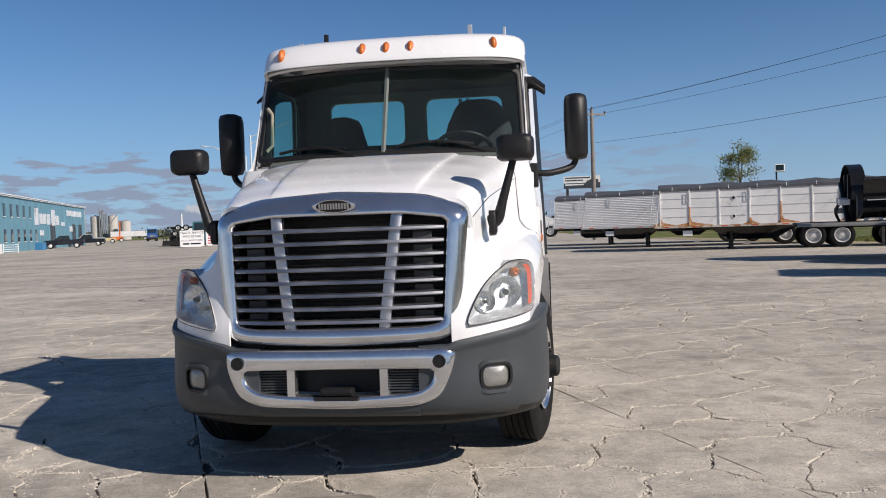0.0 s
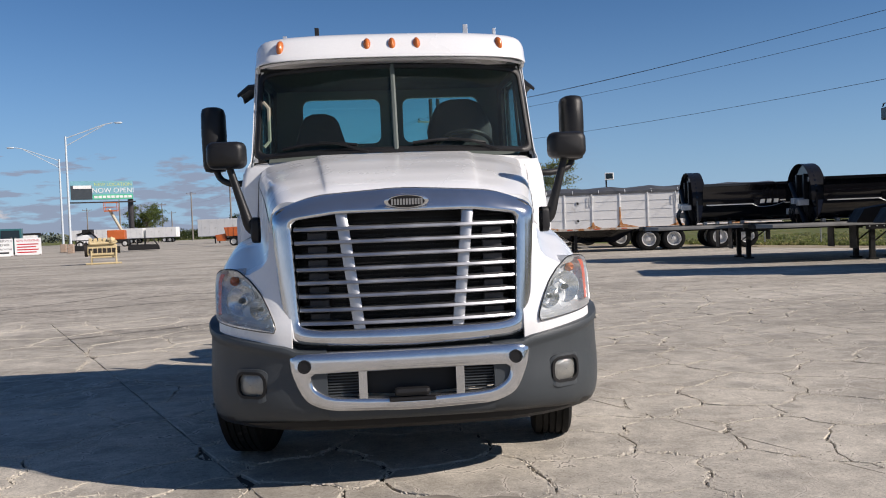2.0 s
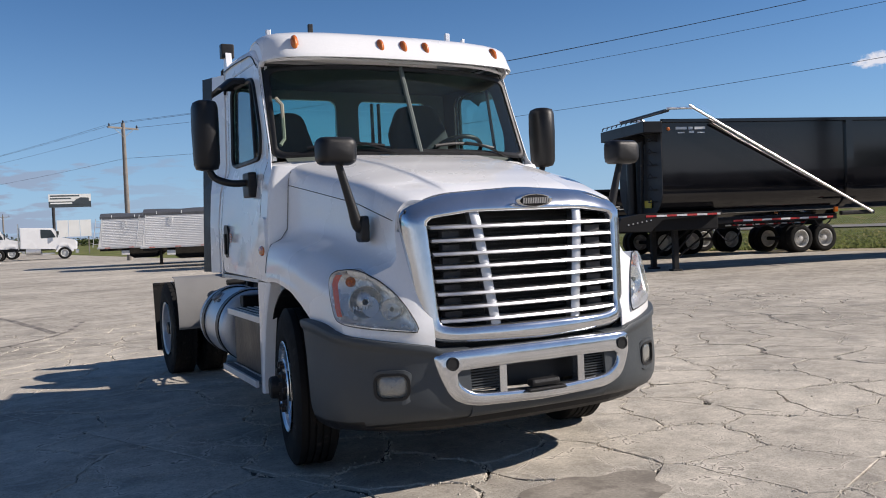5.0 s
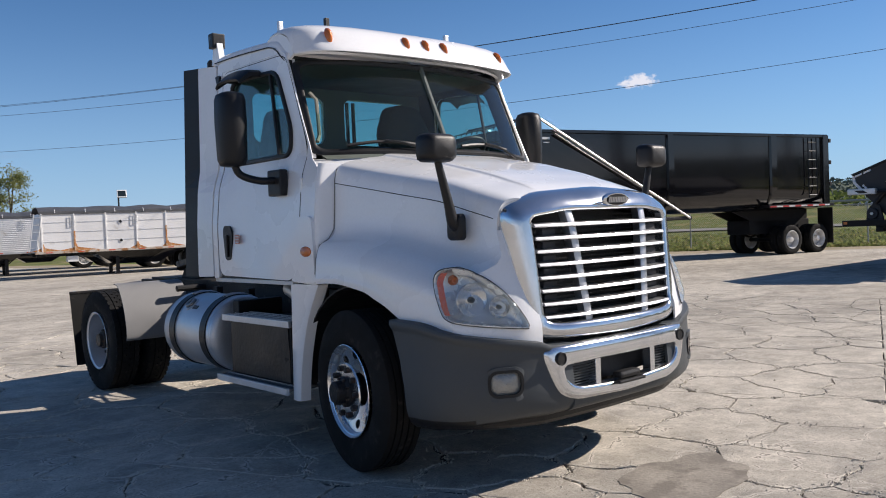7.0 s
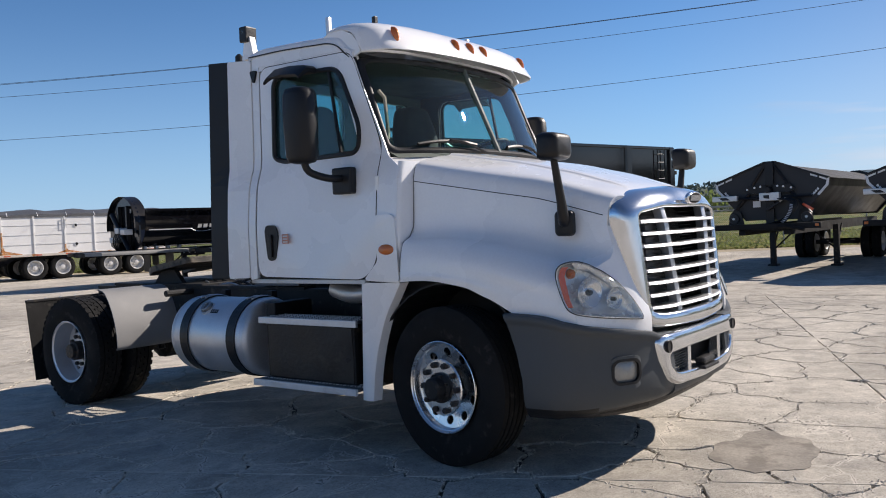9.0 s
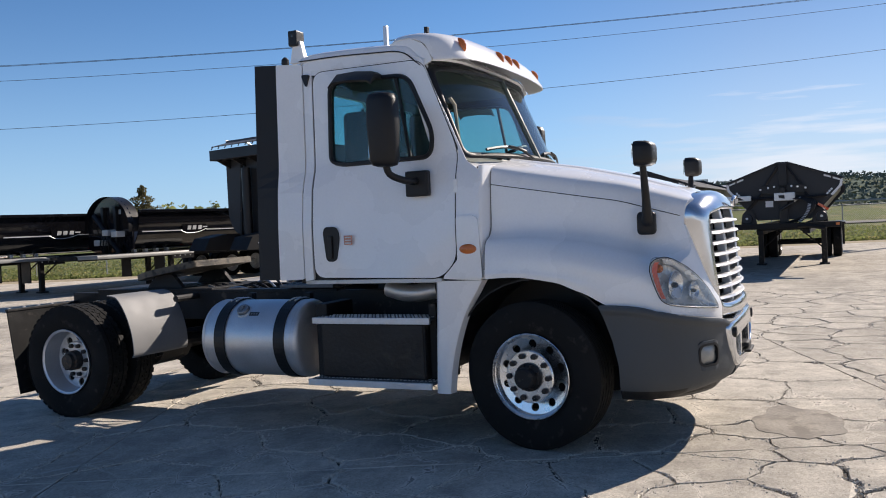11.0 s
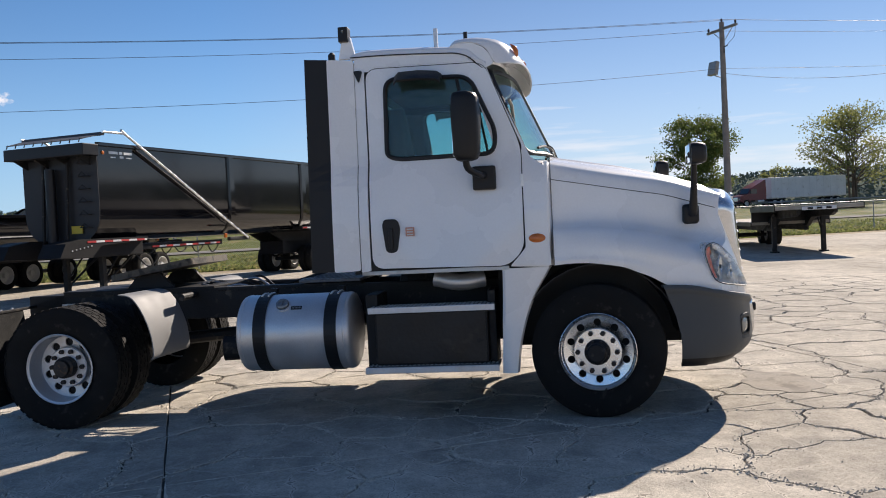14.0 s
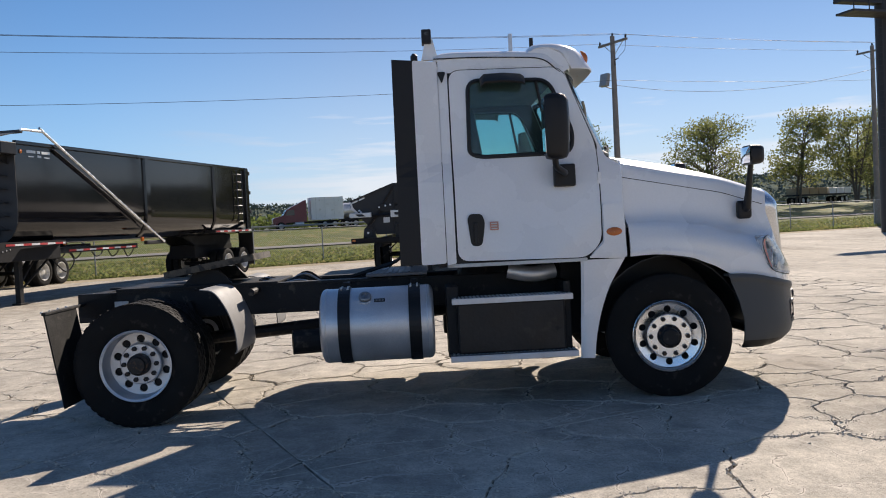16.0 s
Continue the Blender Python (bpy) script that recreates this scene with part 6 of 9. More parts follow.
# low side-dump trailers with arched ends
def side_dump(name, m, label, axles):
    t = thing(name, m, label, "trailer", "parked side-dump trailers")
    L = 11.6
    trough = [(-1.22, 2.42), (-1.2, 2.0), (-1.1, 1.65), (-0.85, 1.36), (-0.45, 1.24), (0, 1.22), (0.45, 1.24), (0.85, 1.36), (1.1, 1.65), (1.2, 2.0), (1.22, 2.42)]
    tub = part("tub", shell(grid([[(x, y, z) for y, z in catmull(trough, 2)] for x in (0.2, 4, 8, L)]), 0.03), GLOSS, t, "glossy black half-round tub", 40)
    for sy in (-1, 1):
        part("rim_rail", box(0.2, L, sy * 1.19, sy * 1.29, 2.38, 2.47, 0.012), GLOSS, tub)
        part("side_strip", box(0.3, L - 0.2, sy * 1.2, sy * 1.215, 1.775, 1.81), SILVER, tub)
    for x in (0.0, L):
        arch = [(-1.15, 1.3)] + [(-1.15 * math.cos(a), 1.95 + 0.97 * math.sin(a)) for a in np.linspace(0, math.pi, 20)] + [(1.15, 1.3), (0.6, 1.1), (-0.6, 1.1)]
        end = part("end_plate", plate(arch, flat("x", x), 0.05), GLOSS, t, "black arched end plate", 30)
        band_pts = [(x, -1.15 * math.cos(a), 1.95 + 0.97 * math.sin(a)) for a in np.linspace(-0.15, math.pi + 0.15, 22)]
        part("arch_band", grid([[(p[0] - 0.12, p[1], p[2]) for p in band_pts], [(p[0] + 0.3, p[1], p[2]) for p in band_pts], [(p[0] + 0.3, p[1] * 0.93, 1.95 + (p[2] - 1.95) * 0.93) for p in band_pts]]), SATINBLACK, end, smooth=50)
        for y in (-0.45, 0.2):
            part("post", box(x - 0.12, x, y - 0.06, y + 0.06, 1.0, 2.6, 0.01), SATINBLACK, end)
    part("hoist", tube([(-0.15, -0.7, 1.15), (-0.15, 0.55, 2.35)], 0.09, 10), SATINBLACK, t, smooth=40)
    for y, z in ((-0.35, 1.8), (-0.8, 1.75), (0.1, 1.5)):
        part("valve_box", box(-0.42, -0.12, y - 0.14, y + 0.14, z - 0.09, z + 0.09, 0.02), SILVER, t)
    for k in range(4):
        part("hose", tube(catmull([(-0.3, -0.6 + 0.15 * k, 1.8), (-0.45, -0.6 + 0.15 * k, 1.5), (-0.35, -0.4 + 0.1 * k, 1.2), (-0.2, -0.2, 1.05)], 4), 0.02, 6), BLACK, t)
    badge = part("emblem", tube(catmull([(1.72, -1.23, 1.79), (1.95, -1.235, 1.7), (2.35, -1.235, 1.71), (2.75, -1.235, 1.82)], 4), 0.011, 5), SILVER, t, "slanted silver maker's emblem")
    part("emblem_field", box(1.8, 2.75, -1.218, -1.208, 1.72, 1.97), GLOSS, badge)
    for u0, u1, z0, z1 in ((1.98, 2.12, 1.8, 1.93), (2.18, 2.32, 1.8, 1.93), (2.4, 2.54, 1.8, 1.93), (2.6, 2.78, 1.86, 1.9)):
        part("emblem_bar", plate([(u0, z0), (u1, z0), (u1 + 0.25 * (z1 - z0), z1), (u0 + 0.25 * (z1 - z0), z1)], flat("y", -1.225), 0.008), SILVER, badge)
    for k in range(3):
        part("end_bar", box(-0.012, 0.0, -0.62 + 0.14 * k, -0.52 + 0.14 * k, 2.36, 2.5), SILVER, t)
    for sy in (-1, 1):
        part("frame_rail", box(-1.4, L, sy * 0.42, sy * 0.56, 0.98, 1.16, 0.01), CHASSIS, t)
        # the wing's grey stands in for sky reflected in black paint
        rows = []
        for x, yo in ((-1.6, 0.75), (-1.25, 1.2), (0.5, 1.22), (2.05, 1.22), (2.2, 1.2)):
            rows.append([(x, sy * 0.58, 1.15), (x, sy * (yo - 0.1), 1.15), (x, sy * (yo - 0.03), 1.135), (x, sy * yo, 1.09), (x, sy * yo, 1.03)])
        part("wing", shell(grid(rows), 0.012), WINGGREY, t, "metal wing over the landing leg, its sky sheen painted grey", 40)
        part("wing_end", box(1.35, 2.2, sy * 1.18, sy * 1.21, 0.9, 1.04), CHASSIS, t)
        for k in range(4):
            part("wing_bolt", lathe([(-0.012, 0.001), (-0.01, 0.016), (0.0, 0.018)], 8, "y", (1.45 + 0.2 * k, sy * 1.21, 0.99)), SILVER, t)
        leg(t, 1.75, sy * 0.6, 1.0)
        part("mud_flap", box(1.1, 1.13, sy * 0.62, sy * 1.12, 0.36, 1.04), BLACK, t)
    tape(t, 0.4, 4.4, -0.57, 1.08, 0.22)
    for k in range(4):
        part("gland", box(0.3 + 0.4 * k, 0.4 + 0.4 * k, -0.75, -0.6, 1.16, 1.26, 0.01), SILVER, t)
    part("nose", box(-1.5, 0.5, -0.5, 0.5, 1.0, 1.14, 0.02), CHASSIS, t)
    tape(t, 7.0, 10.8, -0.565, 1.05)
    for x in axles:
        axle(t, x)
    return t


side_dump("side_dump_trailer", pose(14.6, 22.9, 0, 0, 0, -17), "glossy black side-dump trailer with arched ends", (10.1, 11.15))
side_dump("side_dump_trailer", pose(12.75, 26.4, 0, 0, 0, -17), "glossy black side-dump trailer beside the white hopper trailer", (9.05, 10.25, 12.0))


# grain hopper trailers
def hopper(m, label, ribbed, dirt, axles=(9.6, 10.85), chutes=(0.9, 6.0)):
    t = thing("hopper_trailer", m, label, "trailer", "parked hopper trailers")
    L = 12.2
    side = [(0.05, 1.05), (0.28, 2.62), (L - 0.28, 2.62), (L - 0.05, 1.05)]
    for y in (0.0, 2.5):
        wall = part("side_wall", plate(side, flat("y", y), 0.04 if y == 0 else -0.04), PANEL, t, "white panelled side wall")
        if ribbed:
            for k in range(10):
                x = 0.22 + 1.22 * k
                part("rib", box(x + 0.03, x + 0.09, y - 0.03, y + 0.03, 1.08, 2.6, 0.01), PANEL, wall)
                if dirt and k in (1, 3, 4, 6, 8):
                    part("rib_rust", box(x + 0.028, x + 0.092, y - 0.033, y + 0.033, 1.08, 1.25 + 0.9 * ((k * 7) % 10) / 10, 0.01), RUSTY, wall)
            for k in range(3):
                part("panel_joint", box(0.3, L - 0.3, y - 0.012, y + 0.012, 1.45 + 0.39 * k, 1.468 + 0.39 * k), SILVER, wall)
        else:
            for k in range(17):
                part("corrugation", box(0.25, L - 0.25, y - 0.02, y + 0.01, 1.14 + 0.086 * k, 1.175 + 0.086 * k, 0.008), PANEL, wall)
        part("bottom_rail", box(0.0, L, y - 0.03, y + 0.03, 0.98, 1.08, 0.01), RUST if dirt else SILVER, t, "rusty bottom rail" if dirt else "")
        for k in range(10):
            part("rail_mark", box(0.4 + k * 1.2, 0.65 + k * 1.2, y - 0.036, y - 0.03, 1.01, 1.05), REDLENS, t)
    if dirt:
        rr = random.Random(5)
        for k in (0, 1, 3, 4, 6, 8):
            x = 0.28 + 1.22 * k
            w, hh = rr.uniform(0.3, 0.8), rr.uniform(0.12, 0.28)
            blot = soften([(x - w * rr.uniform(0.2, 1), 1.08), (x - 0.05, 1.08 + hh * 0.5), (x + 0.02, 1.08 + hh * 1.6), (x + 0.1, 1.08 + hh * 0.6), (x + w, 1.08 + hh * 0.15), (x + w * 1.3, 1.08)], 0.05, 3)
            part("rust_stain", plate(blot, flat("y", -0.006), 0.004), RUSTY, t)
    for x0, x1 in ((0.05, 0.28), (L - 0.05, L - 0.28)):
        part("end_wall", grid([[(x0, 0.02, 1.05), (x0, 2.48, 1.05)], [(x1, 0.02, 2.62), (x1, 2.48, 2.62)]]), PANEL, t)
    rows = []
    for k in range(21):
        x = 0.2 + (L - 0.4) * k / 20
        lift = 0.03 * math.sin(k * 1.9) + 0.02 * math.sin(k * 4.1)
        rows.append([(x, -0.03, 2.56), (x, -0.02, 2.68 + lift * 0.5), (x, 0.5, 2.84 + lift), (x, 1.25, 2.9 + lift), (x, 2.0, 2.84 + lift), (x, 2.52, 2.68), (x, 2.53, 2.56)])
    tarp = part("tarp", grid(rows), TARP, t, "sagging dark grey roll tarp", 50)
    for k in range(10):
        part("tarp_strap", tube([(0.8 + k * 1.15, -0.05, 2.62), (0.8 + k * 1.15, 0.05, 2.76)], 0.014, 5), PANEL, tarp)
    for x0 in chutes:
        hop = [[(x, y, z) for x, y in ((x0 + i, 0.15 + i * 0.6), (x0 + 3.0 - i, 0.15 + i * 0.6), (x0 + 3.0 - i, 2.35 - i * 0.6), (x0 + i, 2.35 - i * 0.6))] for i, z in ((0.0, 1.0), (0.9, 0.42))]
        part("hopper_chute", grid(hop, close=True, cap=True), GLOSS, t, "dark sloping hopper chute")
    lad = part("ladder", tube([(0.1, -0.06, 1.1), (0.3, -0.06, 2.6)], 0.02, 5), SILVER, t)
    part("stile", tube([(-0.2, -0.06, 1.1), (0.02, -0.06, 2.6)], 0.02, 5), SILVER, lad)
    for k in range(5):
        part("rung", tube([(-0.17 + k * 0.045, -0.06, 1.25 + k * 0.3), (0.13 + k * 0.045, -0.06, 1.25 + k * 0.3)], 0.012, 5), SILVER, lad)
    for x in (1.45, 3.9, 7.6):
        part("grab_step", tube([(x - 0.08, -0.05, 2.1), (x - 0.08, -0.05, 2.5), (x + 0.06, -0.05, 2.5), (x + 0.06, -0.05, 2.1), (x - 0.08, -0.05, 2.1)], 0.012, 5), SILVER, t)
    for z in ((1.42, 2.2) if ribbed else ()):
        for x in (3.3, 8.06):
            glass_eye = part("sight_glass", lathe([(-0.015, 0.001), (-0.015, 0.055), (0.0, 0.06)], 16, "y", (x, -0.005, z)), BLACK, t)
            part("sight_ring", lathe([(-0.018, 0.055), (-0.022, 0.065), (-0.018, 0.078), (0.0, 0.08)], 16, "y", (x, -0.005, z)), SILVER, glass_eye)
    for y in (0.45, 2.05):
        leg(t, 3.2, y, 1.0, SATINBLACK)
        part("frame_rail", box(0.1, L, y - 0.07, y + 0.07, 0.86, 1.0), DARK, t)
    part("tool_box", box(1.2, 1.6, 0.1, 0.5, 0.62, 0.86, 0.02), PANEL, t)
    for x in axles:
        for y, turn in ((0.2, 0), (0.5, 180), (2.0, 0), (2.3, 180)):
            wheel(t, x, y, 0.5, 0.5, turn=turn)
        part("axle", tube([(x, 0.2, 0.5), (x, 2.3, 0.5)], 0.07, 8), DARK, t)
    part("rear_flap", box(11.6, 11.63, 0.0, 0.6, 0.3, 0.95), BLACK, t)
    return t


hopper(pose(9.2, 36.7, 0, 0, 0, -16.7), "white ribbed grain hopper trailer streaked with rust", True, True, (6.4, 7.5, 9.5, 10.65), (2.2, 2.9))
hopper(pose(7.0, 42.6, 0, 0, 0, -16.7), "white corrugated grain hopper trailer under a dark tarp", False, False)
hopper(pose(6.3, 48.5, 0, 0, 0, -16.7), "white corrugated grain hopper trailer in the back row", False, False)


# dump trailers that show their front ends
def peak_dump(m, label):
    t = thing("bottom_dump_trailer", m, label, "trailer", "parked bottom-dump trailers")
    L = 9.5
    out = [(-1.36, 2.38), (-1.34, 2.18), (-0.62, 1.36), (0.62, 1.36), (1.34, 2.18), (1.36, 2.38), (0.12, 2.86), (-0.12, 2.86)]
    face = part("front_plate", plate(out, flat("x", 0.0), 0.05), HULL, t, "black pointed front plate")
    hull = [(-1.3, 2.38), (-1.26, 2.18), (-0.62, 1.42), (0.62, 1.42), (1.26, 2.18), (1.3, 2.38)]
    part("tub", shell(grid([[(x, y * k, z) for y, z in hull] for x, k in ((0.05, 0.96), (0.5, 0.92), (L, 0.96))]), 0.03), SATINBLACK, t, "black tapered tub")
    part("tarp", shell(grid([[(x, -1.3, 2.37), (x, 0, 2.8), (x, 1.3, 2.37)] for x in (0.05, L)]), 0.02), CHASSIS, t)
    part("rear_plate", plate(out, flat("x", L), 0.05), HULL, t)
    for sy in (-1, 1):
        part("plate_lip", plate([(sy * 1.36, 2.38), (sy * 0.12, 2.86), (sy * 0.12, 2.82), (sy * 1.33, 2.35)], flat("x", -0.05), 0.05), SATINBLACK, face)
        part("edge_strip", plate([(sy * 1.355, 2.36), (sy * 1.33, 2.17), (sy * 1.12, 1.93), (sy * 1.07, 1.96), (sy * 1.27, 2.19), (sy * 1.3, 2.33)], flat("x", -0.012), 0.012), TAPE_W, face)
        for k in range(2):
            y0 = 1.29 - 0.2 * k
            part("edge_strip", plate([(sy * y0, 2.345 + 0.077 * k), (sy * (y0 - 0.16), 2.407 + 0.077 * k), (sy * (y0 - 0.16), 2.36 + 0.077 * k), (sy * y0, 2.298 + 0.077 * k)], flat("x", -0.012), 0.012), TAPE_W, face)
        for k in range(4):
            part("plate_mark", plate([(sy * (1.13 - 0.045 * k), 2.1 - 0.05 * k), (sy * (1.09 - 0.045 * k), 2.13 - 0.05 * k), (sy * (1.06 - 0.045 * k), 2.08 - 0.05 * k), (sy * (1.1 - 0.045 * k), 2.06 - 0.05 * k)], flat("x", -0.012), 0.008), TAPE_W, face)
        part("strut", tube([(-0.05, sy * 0.1, 2.76), (-0.05, sy * 0.46, 2.2)], 0.03, 6), SATINBLACK, t)
        part("strut", tube([(-0.05, sy * 0.5, 2.05), (-0.08, sy * 0.95, 1.5)], 0.04, 6), SATINBLACK, t)
        part("gusset", plate([(sy * 0.6, 1.15), (sy * 1.02, 1.15), (sy * 0.98, 1.5), (sy * 0.84, 1.66), (sy * 0.7, 1.6)], flat("x", -0.12), 0.05), SATINBLACK, t)
        part("chain_wheel", lathe([(-0.17, 0.03), (-0.17, 0.12), (-0.15, 0.13), (-0.13, 0.13)], 16, "x", (0, sy * 0.86, 1.42)), HULL, t, smooth=40)
        part("wheel_hub", lathe([(-0.2, 0.001), (-0.2, 0.03), (-0.16, 0.035)], 12, "x", (0, sy * 0.86, 1.42)), SILVER, t)
        leg(t, 2.9, sy * 0.82, 1.15)
        part("leg_cross_brace", tube([(2.9, sy * 0.82, 0.45), (2.9, sy * 0.15, 1.1)], 0.022, 6), CHASSIS, t)
        part("frame_rail", box(-0.6, L, sy * 0.45, sy * 0.6, 1.0, 1.26), CHASSIS, t)
        for y, z in ((0.52, 2.16), (0.2, 2.22), (0.34, 2.2)):
            part("sensor_bolt", lathe([(-0.02, 0.001), (-0.02, 0.028)], 10, "x", (-0.12, sy * y, z)), TAPE_W, t)
        part("bar_marker", box(-0.715, -0.7, sy * 1.18, sy * 1.26, 1.19, 1.25), AMBER, t)
        part("fender", box(6.3, 9.0, sy * 0.8, sy * 1.35, 1.08, 1.14, 0.02), SATINBLACK, t)
        part("mud_flap", box(8.9, 8.93, sy * 0.7, sy * 1.3, 0.3, 1.1), BLACK, t)
    part("mast", box(-0.1, 0.0, -0.1, 0.1, 1.2, 2.82, 0.01), SATINBLACK, t)
    part("cross_plate", plate([(-0.6, 2.12), (-0.5, 2.26), (0.5, 2.26), (0.6, 2.12), (0.45, 2.05), (-0.45, 2.05)], flat("x", -0.1), 0.05), SATINBLACK, t)
    part("cross_tube", tube([(-0.12, -1.0, 1.93), (-0.12, 1.2, 1.93)], 0.035, 8), SATINBLACK, t)
    part("air_tank", box(-0.26, -0.12, 0.74, 1.36, 1.88, 2.02, 0.02), SILVER, t, "grey aluminium air tank")
    part("tank_mark", plate([(0.9, 1.91), (1.1, 1.91), (1.2, 1.98), (1.0, 1.98)], flat("x", -0.264), 0.004), BLACK, t)
    part("valve_bank", box(-0.28, -0.1, -0.28, 0.2, 1.85, 2.06, 0.02), SILVER, t)
    part("valve_plate", plate([(-0.05, 1.9), (0.08, 1.92), (0.1, 1.99), (-0.04, 2.0)], flat("x", -0.284), 0.004), BLACK, t)
    part("valve_label", box(-0.03, -0.015, 0.24, 0.42, 1.7, 1.86), TAPE_W, t)
    part("ram", tube([(-0.2, 0.05, 1.62), (-0.16, -0.25, 1.82)], 0.035, 10), HULL, t, smooth=40)
    part("ram_rod", tube([(-0.16, -0.25, 1.82), (-0.14, -0.4, 1.92)], 0.018, 8), SILVER, t, smooth=40)
    part("motor", lathe([(-0.3, 0.001), (-0.3, 0.07), (-0.1, 0.08)], 14, "x", (0, 0.0, 2.12)), SATINBLACK, t)
    for k in range(5):
        part("hose", tube(catmull([(-0.25, -0.2 - 0.07 * k, 1.9), (-0.42, -0.56 - 0.04 * k, 1.8), (-0.45, -0.6, 1.5), (-0.3, -0.3 + 0.1 * k, 1.22)], 5), 0.018, 6), BLACK, t)
    for k in range(12):
        a = k / 11
        part("hose_clip", tube([(-0.47, -0.64 + 0.22 * a * a, 1.72 - 0.42 * a), (-0.47, -0.57 + 0.22 * a * a, 1.74 - 0.42 * a)], 0.012, 5), SILVER, t)
    part("red_lever", lump(box(-0.02, 0.02, -0.14, 0.14, -0.03, 0.03), pose(-0.15, -0.9, 1.66, 35)), REDLENS, t)
    part("front_bar", box(-0.7, -0.55, -1.3, 1.3, 1.14, 1.28, 0.015), CHASSIS, t)
    part("deck", box(-0.6, 0.6, -0.6, 0.6, 1.1, 1.24), CHASSIS, t)
    part("bar_coupling", tube([(-0.75, -0.95, 1.12), (-0.72, -0.55, 1.2), (-0.72, -0.35, 1.2)], 0.045, 8), CHASSIS, t)
    for x in (7.0, 8.2):
        axle(t, x, 1.1)
    return t


low = Matrix.Diagonal((1, 1, 0.96, 1))
peak_dump(pose(15.7, 6.75, 0, 0, 0, -8) @ low, "black bottom-dump trailer with peaked front and hoses")
peak_dump(pose(15.41, 3.32, 0, 0, 0, -8) @ low, "black bottom-dump trailer standing on its landing legs")

# drop-deck flatbed
WOODDECK = mat("deck_planks", (0.34, 0.31, 0.26), 0.8, vary=0.25, scale=3, fine=30, bump=0.01)
fb = thing("flatbed_trailer", pose(17.7, -4.0, 0, 0, 0, -8), "black drop-deck flatbed trailer with grey deck", "trailer")
part("upper_deck", box(0, 3.4, -1.28, 1.28, 1.42, 1.54, 0.01), WOODDECK, fb)
part("lower_deck", box(3.4, 14.0, -1.28, 1.28, 0.93, 1.03, 0.01), WOODDECK, fb)
part("bulkhead", box(3.36, 3.44, -1.28, 1.28, 1.03, 1.46), SATINBLACK, fb)
for k in range(20):
    part("plank", box(3.5 + k * 0.52, 3.98 + k * 0.52, -1.25, 1.25, 1.03, 1.045), WOODDECK, fb)
for sy in (-1, 1):
    part("side_rail", box(0, 3.4, sy * 1.28, sy * 1.31, 1.38, 1.55), SATINBLACK, fb)
    part("side_rail", box(3.4, 14, sy * 1.28, sy * 1.31, 0.9, 1.04), SATINBLACK, fb)
    part("beam", box(3.4, 14, sy * 0.45, sy * 0.6, 0.7, 0.93), DARK, fb)
    part("neck_beam", plate([(0.2, 1.42), (3.6, 1.42), (3.6, 0.8), (3.2, 0.85), (2.6, 1.14), (0.6, 1.2), (0.2, 1.3)], flat("y", sy * 0.6), -sy * 0.12), DARK, fb)
    leg(fb, 2.4, sy * 0.78, 1.2)
    part("strut", tube([(2.5, sy * 0.7, 1.3), (4.2, sy * 0.7, 0.75)], 0.04, 6), DARK, fb)
part("headboard_lamps", box(-0.03, 0.0, -0.5, 0.5, 1.4, 1.5, 0.01), TAPE_W, fb)
for k in range(3):
    part("front_lamp", box(-0.045, -0.03, -0.35 + 0.27 * k, -0.2 + 0.27 * k, 1.42, 1.48), BLACK, fb)
for x in (9.6, 10.8):
    axle(fb, x, 1.0, 0.42)

# ---- poles, wires, fence ----
POLEWOOD = mat("weathered_pole", (0.22, 0.2, 0.18), 0.9, vary=0.25, scale=3, fine=40, bump=0.02)
WIRE = mat("power_line", (0.03, 0.03, 0.035), 0.6)
GALV = mat("galvanised_steel", (0.34, 0.35, 0.355), 0.55, 0.4, vary=0.15, scale=6, bump=0.003)


def utility_pole(m, h, label, arm=True, lamp=False):
    t = thing("utility_pole", m, label, "utility pole", "utility poles")
    part("shaft", tube([(0, 0, 0), (0, 0, h * 0.5), (0, 0, h)], [0.19, 0.16, 0.12], 12), POLEWOOD, t, smooth=50)
    if arm:
        a = part("crossarm", box(-1.15, 1.15, -0.06, 0.06, h - 0.42, h - 0.3, 0.01), POLEWOOD, t)
        for sx in (-1, 1):
            part("brace", tube([(sx * 0.75, -0.07, h - 0.4), (0, -0.1, h - 1.0)], 0.02, 5), GALV, a)
            part("insulator", lathe([(h - 0.3, 0.03), (h - 0.22, 0.06), (h - 0.15, 0.05), (h - 0.1, 0.02)], 10, "z", (sx * 1.05, 0, 0)), BLACK, a)
        part("top_pin", lathe([(h, 0.03), (h + 0.1, 0.06), (h + 0.18, 0.02)], 10, "z"), BLACK, t)
    if lamp:
        f = part("flood_lamp", lump(box(-0.3, 0.3, -0.12, 0.12, -0.35, 0.35, 0.04), pose(0.65, 0.1, h - 2.25, 12)), GALV, t, "grey square floodlight")
        part("lamp_face", lump(box(-0.25, 0.25, -0.13, -0.12, -0.3, 0.3), pose(0.65, 0.1, h - 2.25, 12)), FOG, f)
        part("lamp_arm", tube([(0, 0, h - 2.85), (0.35, 0.1, h - 2.7), (0.6, 0.1, h - 2.6)], 0.03, 6), GALV, t)
        part("cutout", tube([(-0.4, 0, h - 1.25), (-0.1, 0, h - 1.3), (-0.15, 0, h - 1.6)], 0.035, 6), BLACK, t)
        part("drop_lead", tube(catmull([(-1.05, 0, h - 0.3), (-0.95, 0, h - 0.9), (-0.5, 0, h - 1.15), (-0.35, 0, h - 1.25)], 3), 0.012, 5), WIRE, t)
    return t


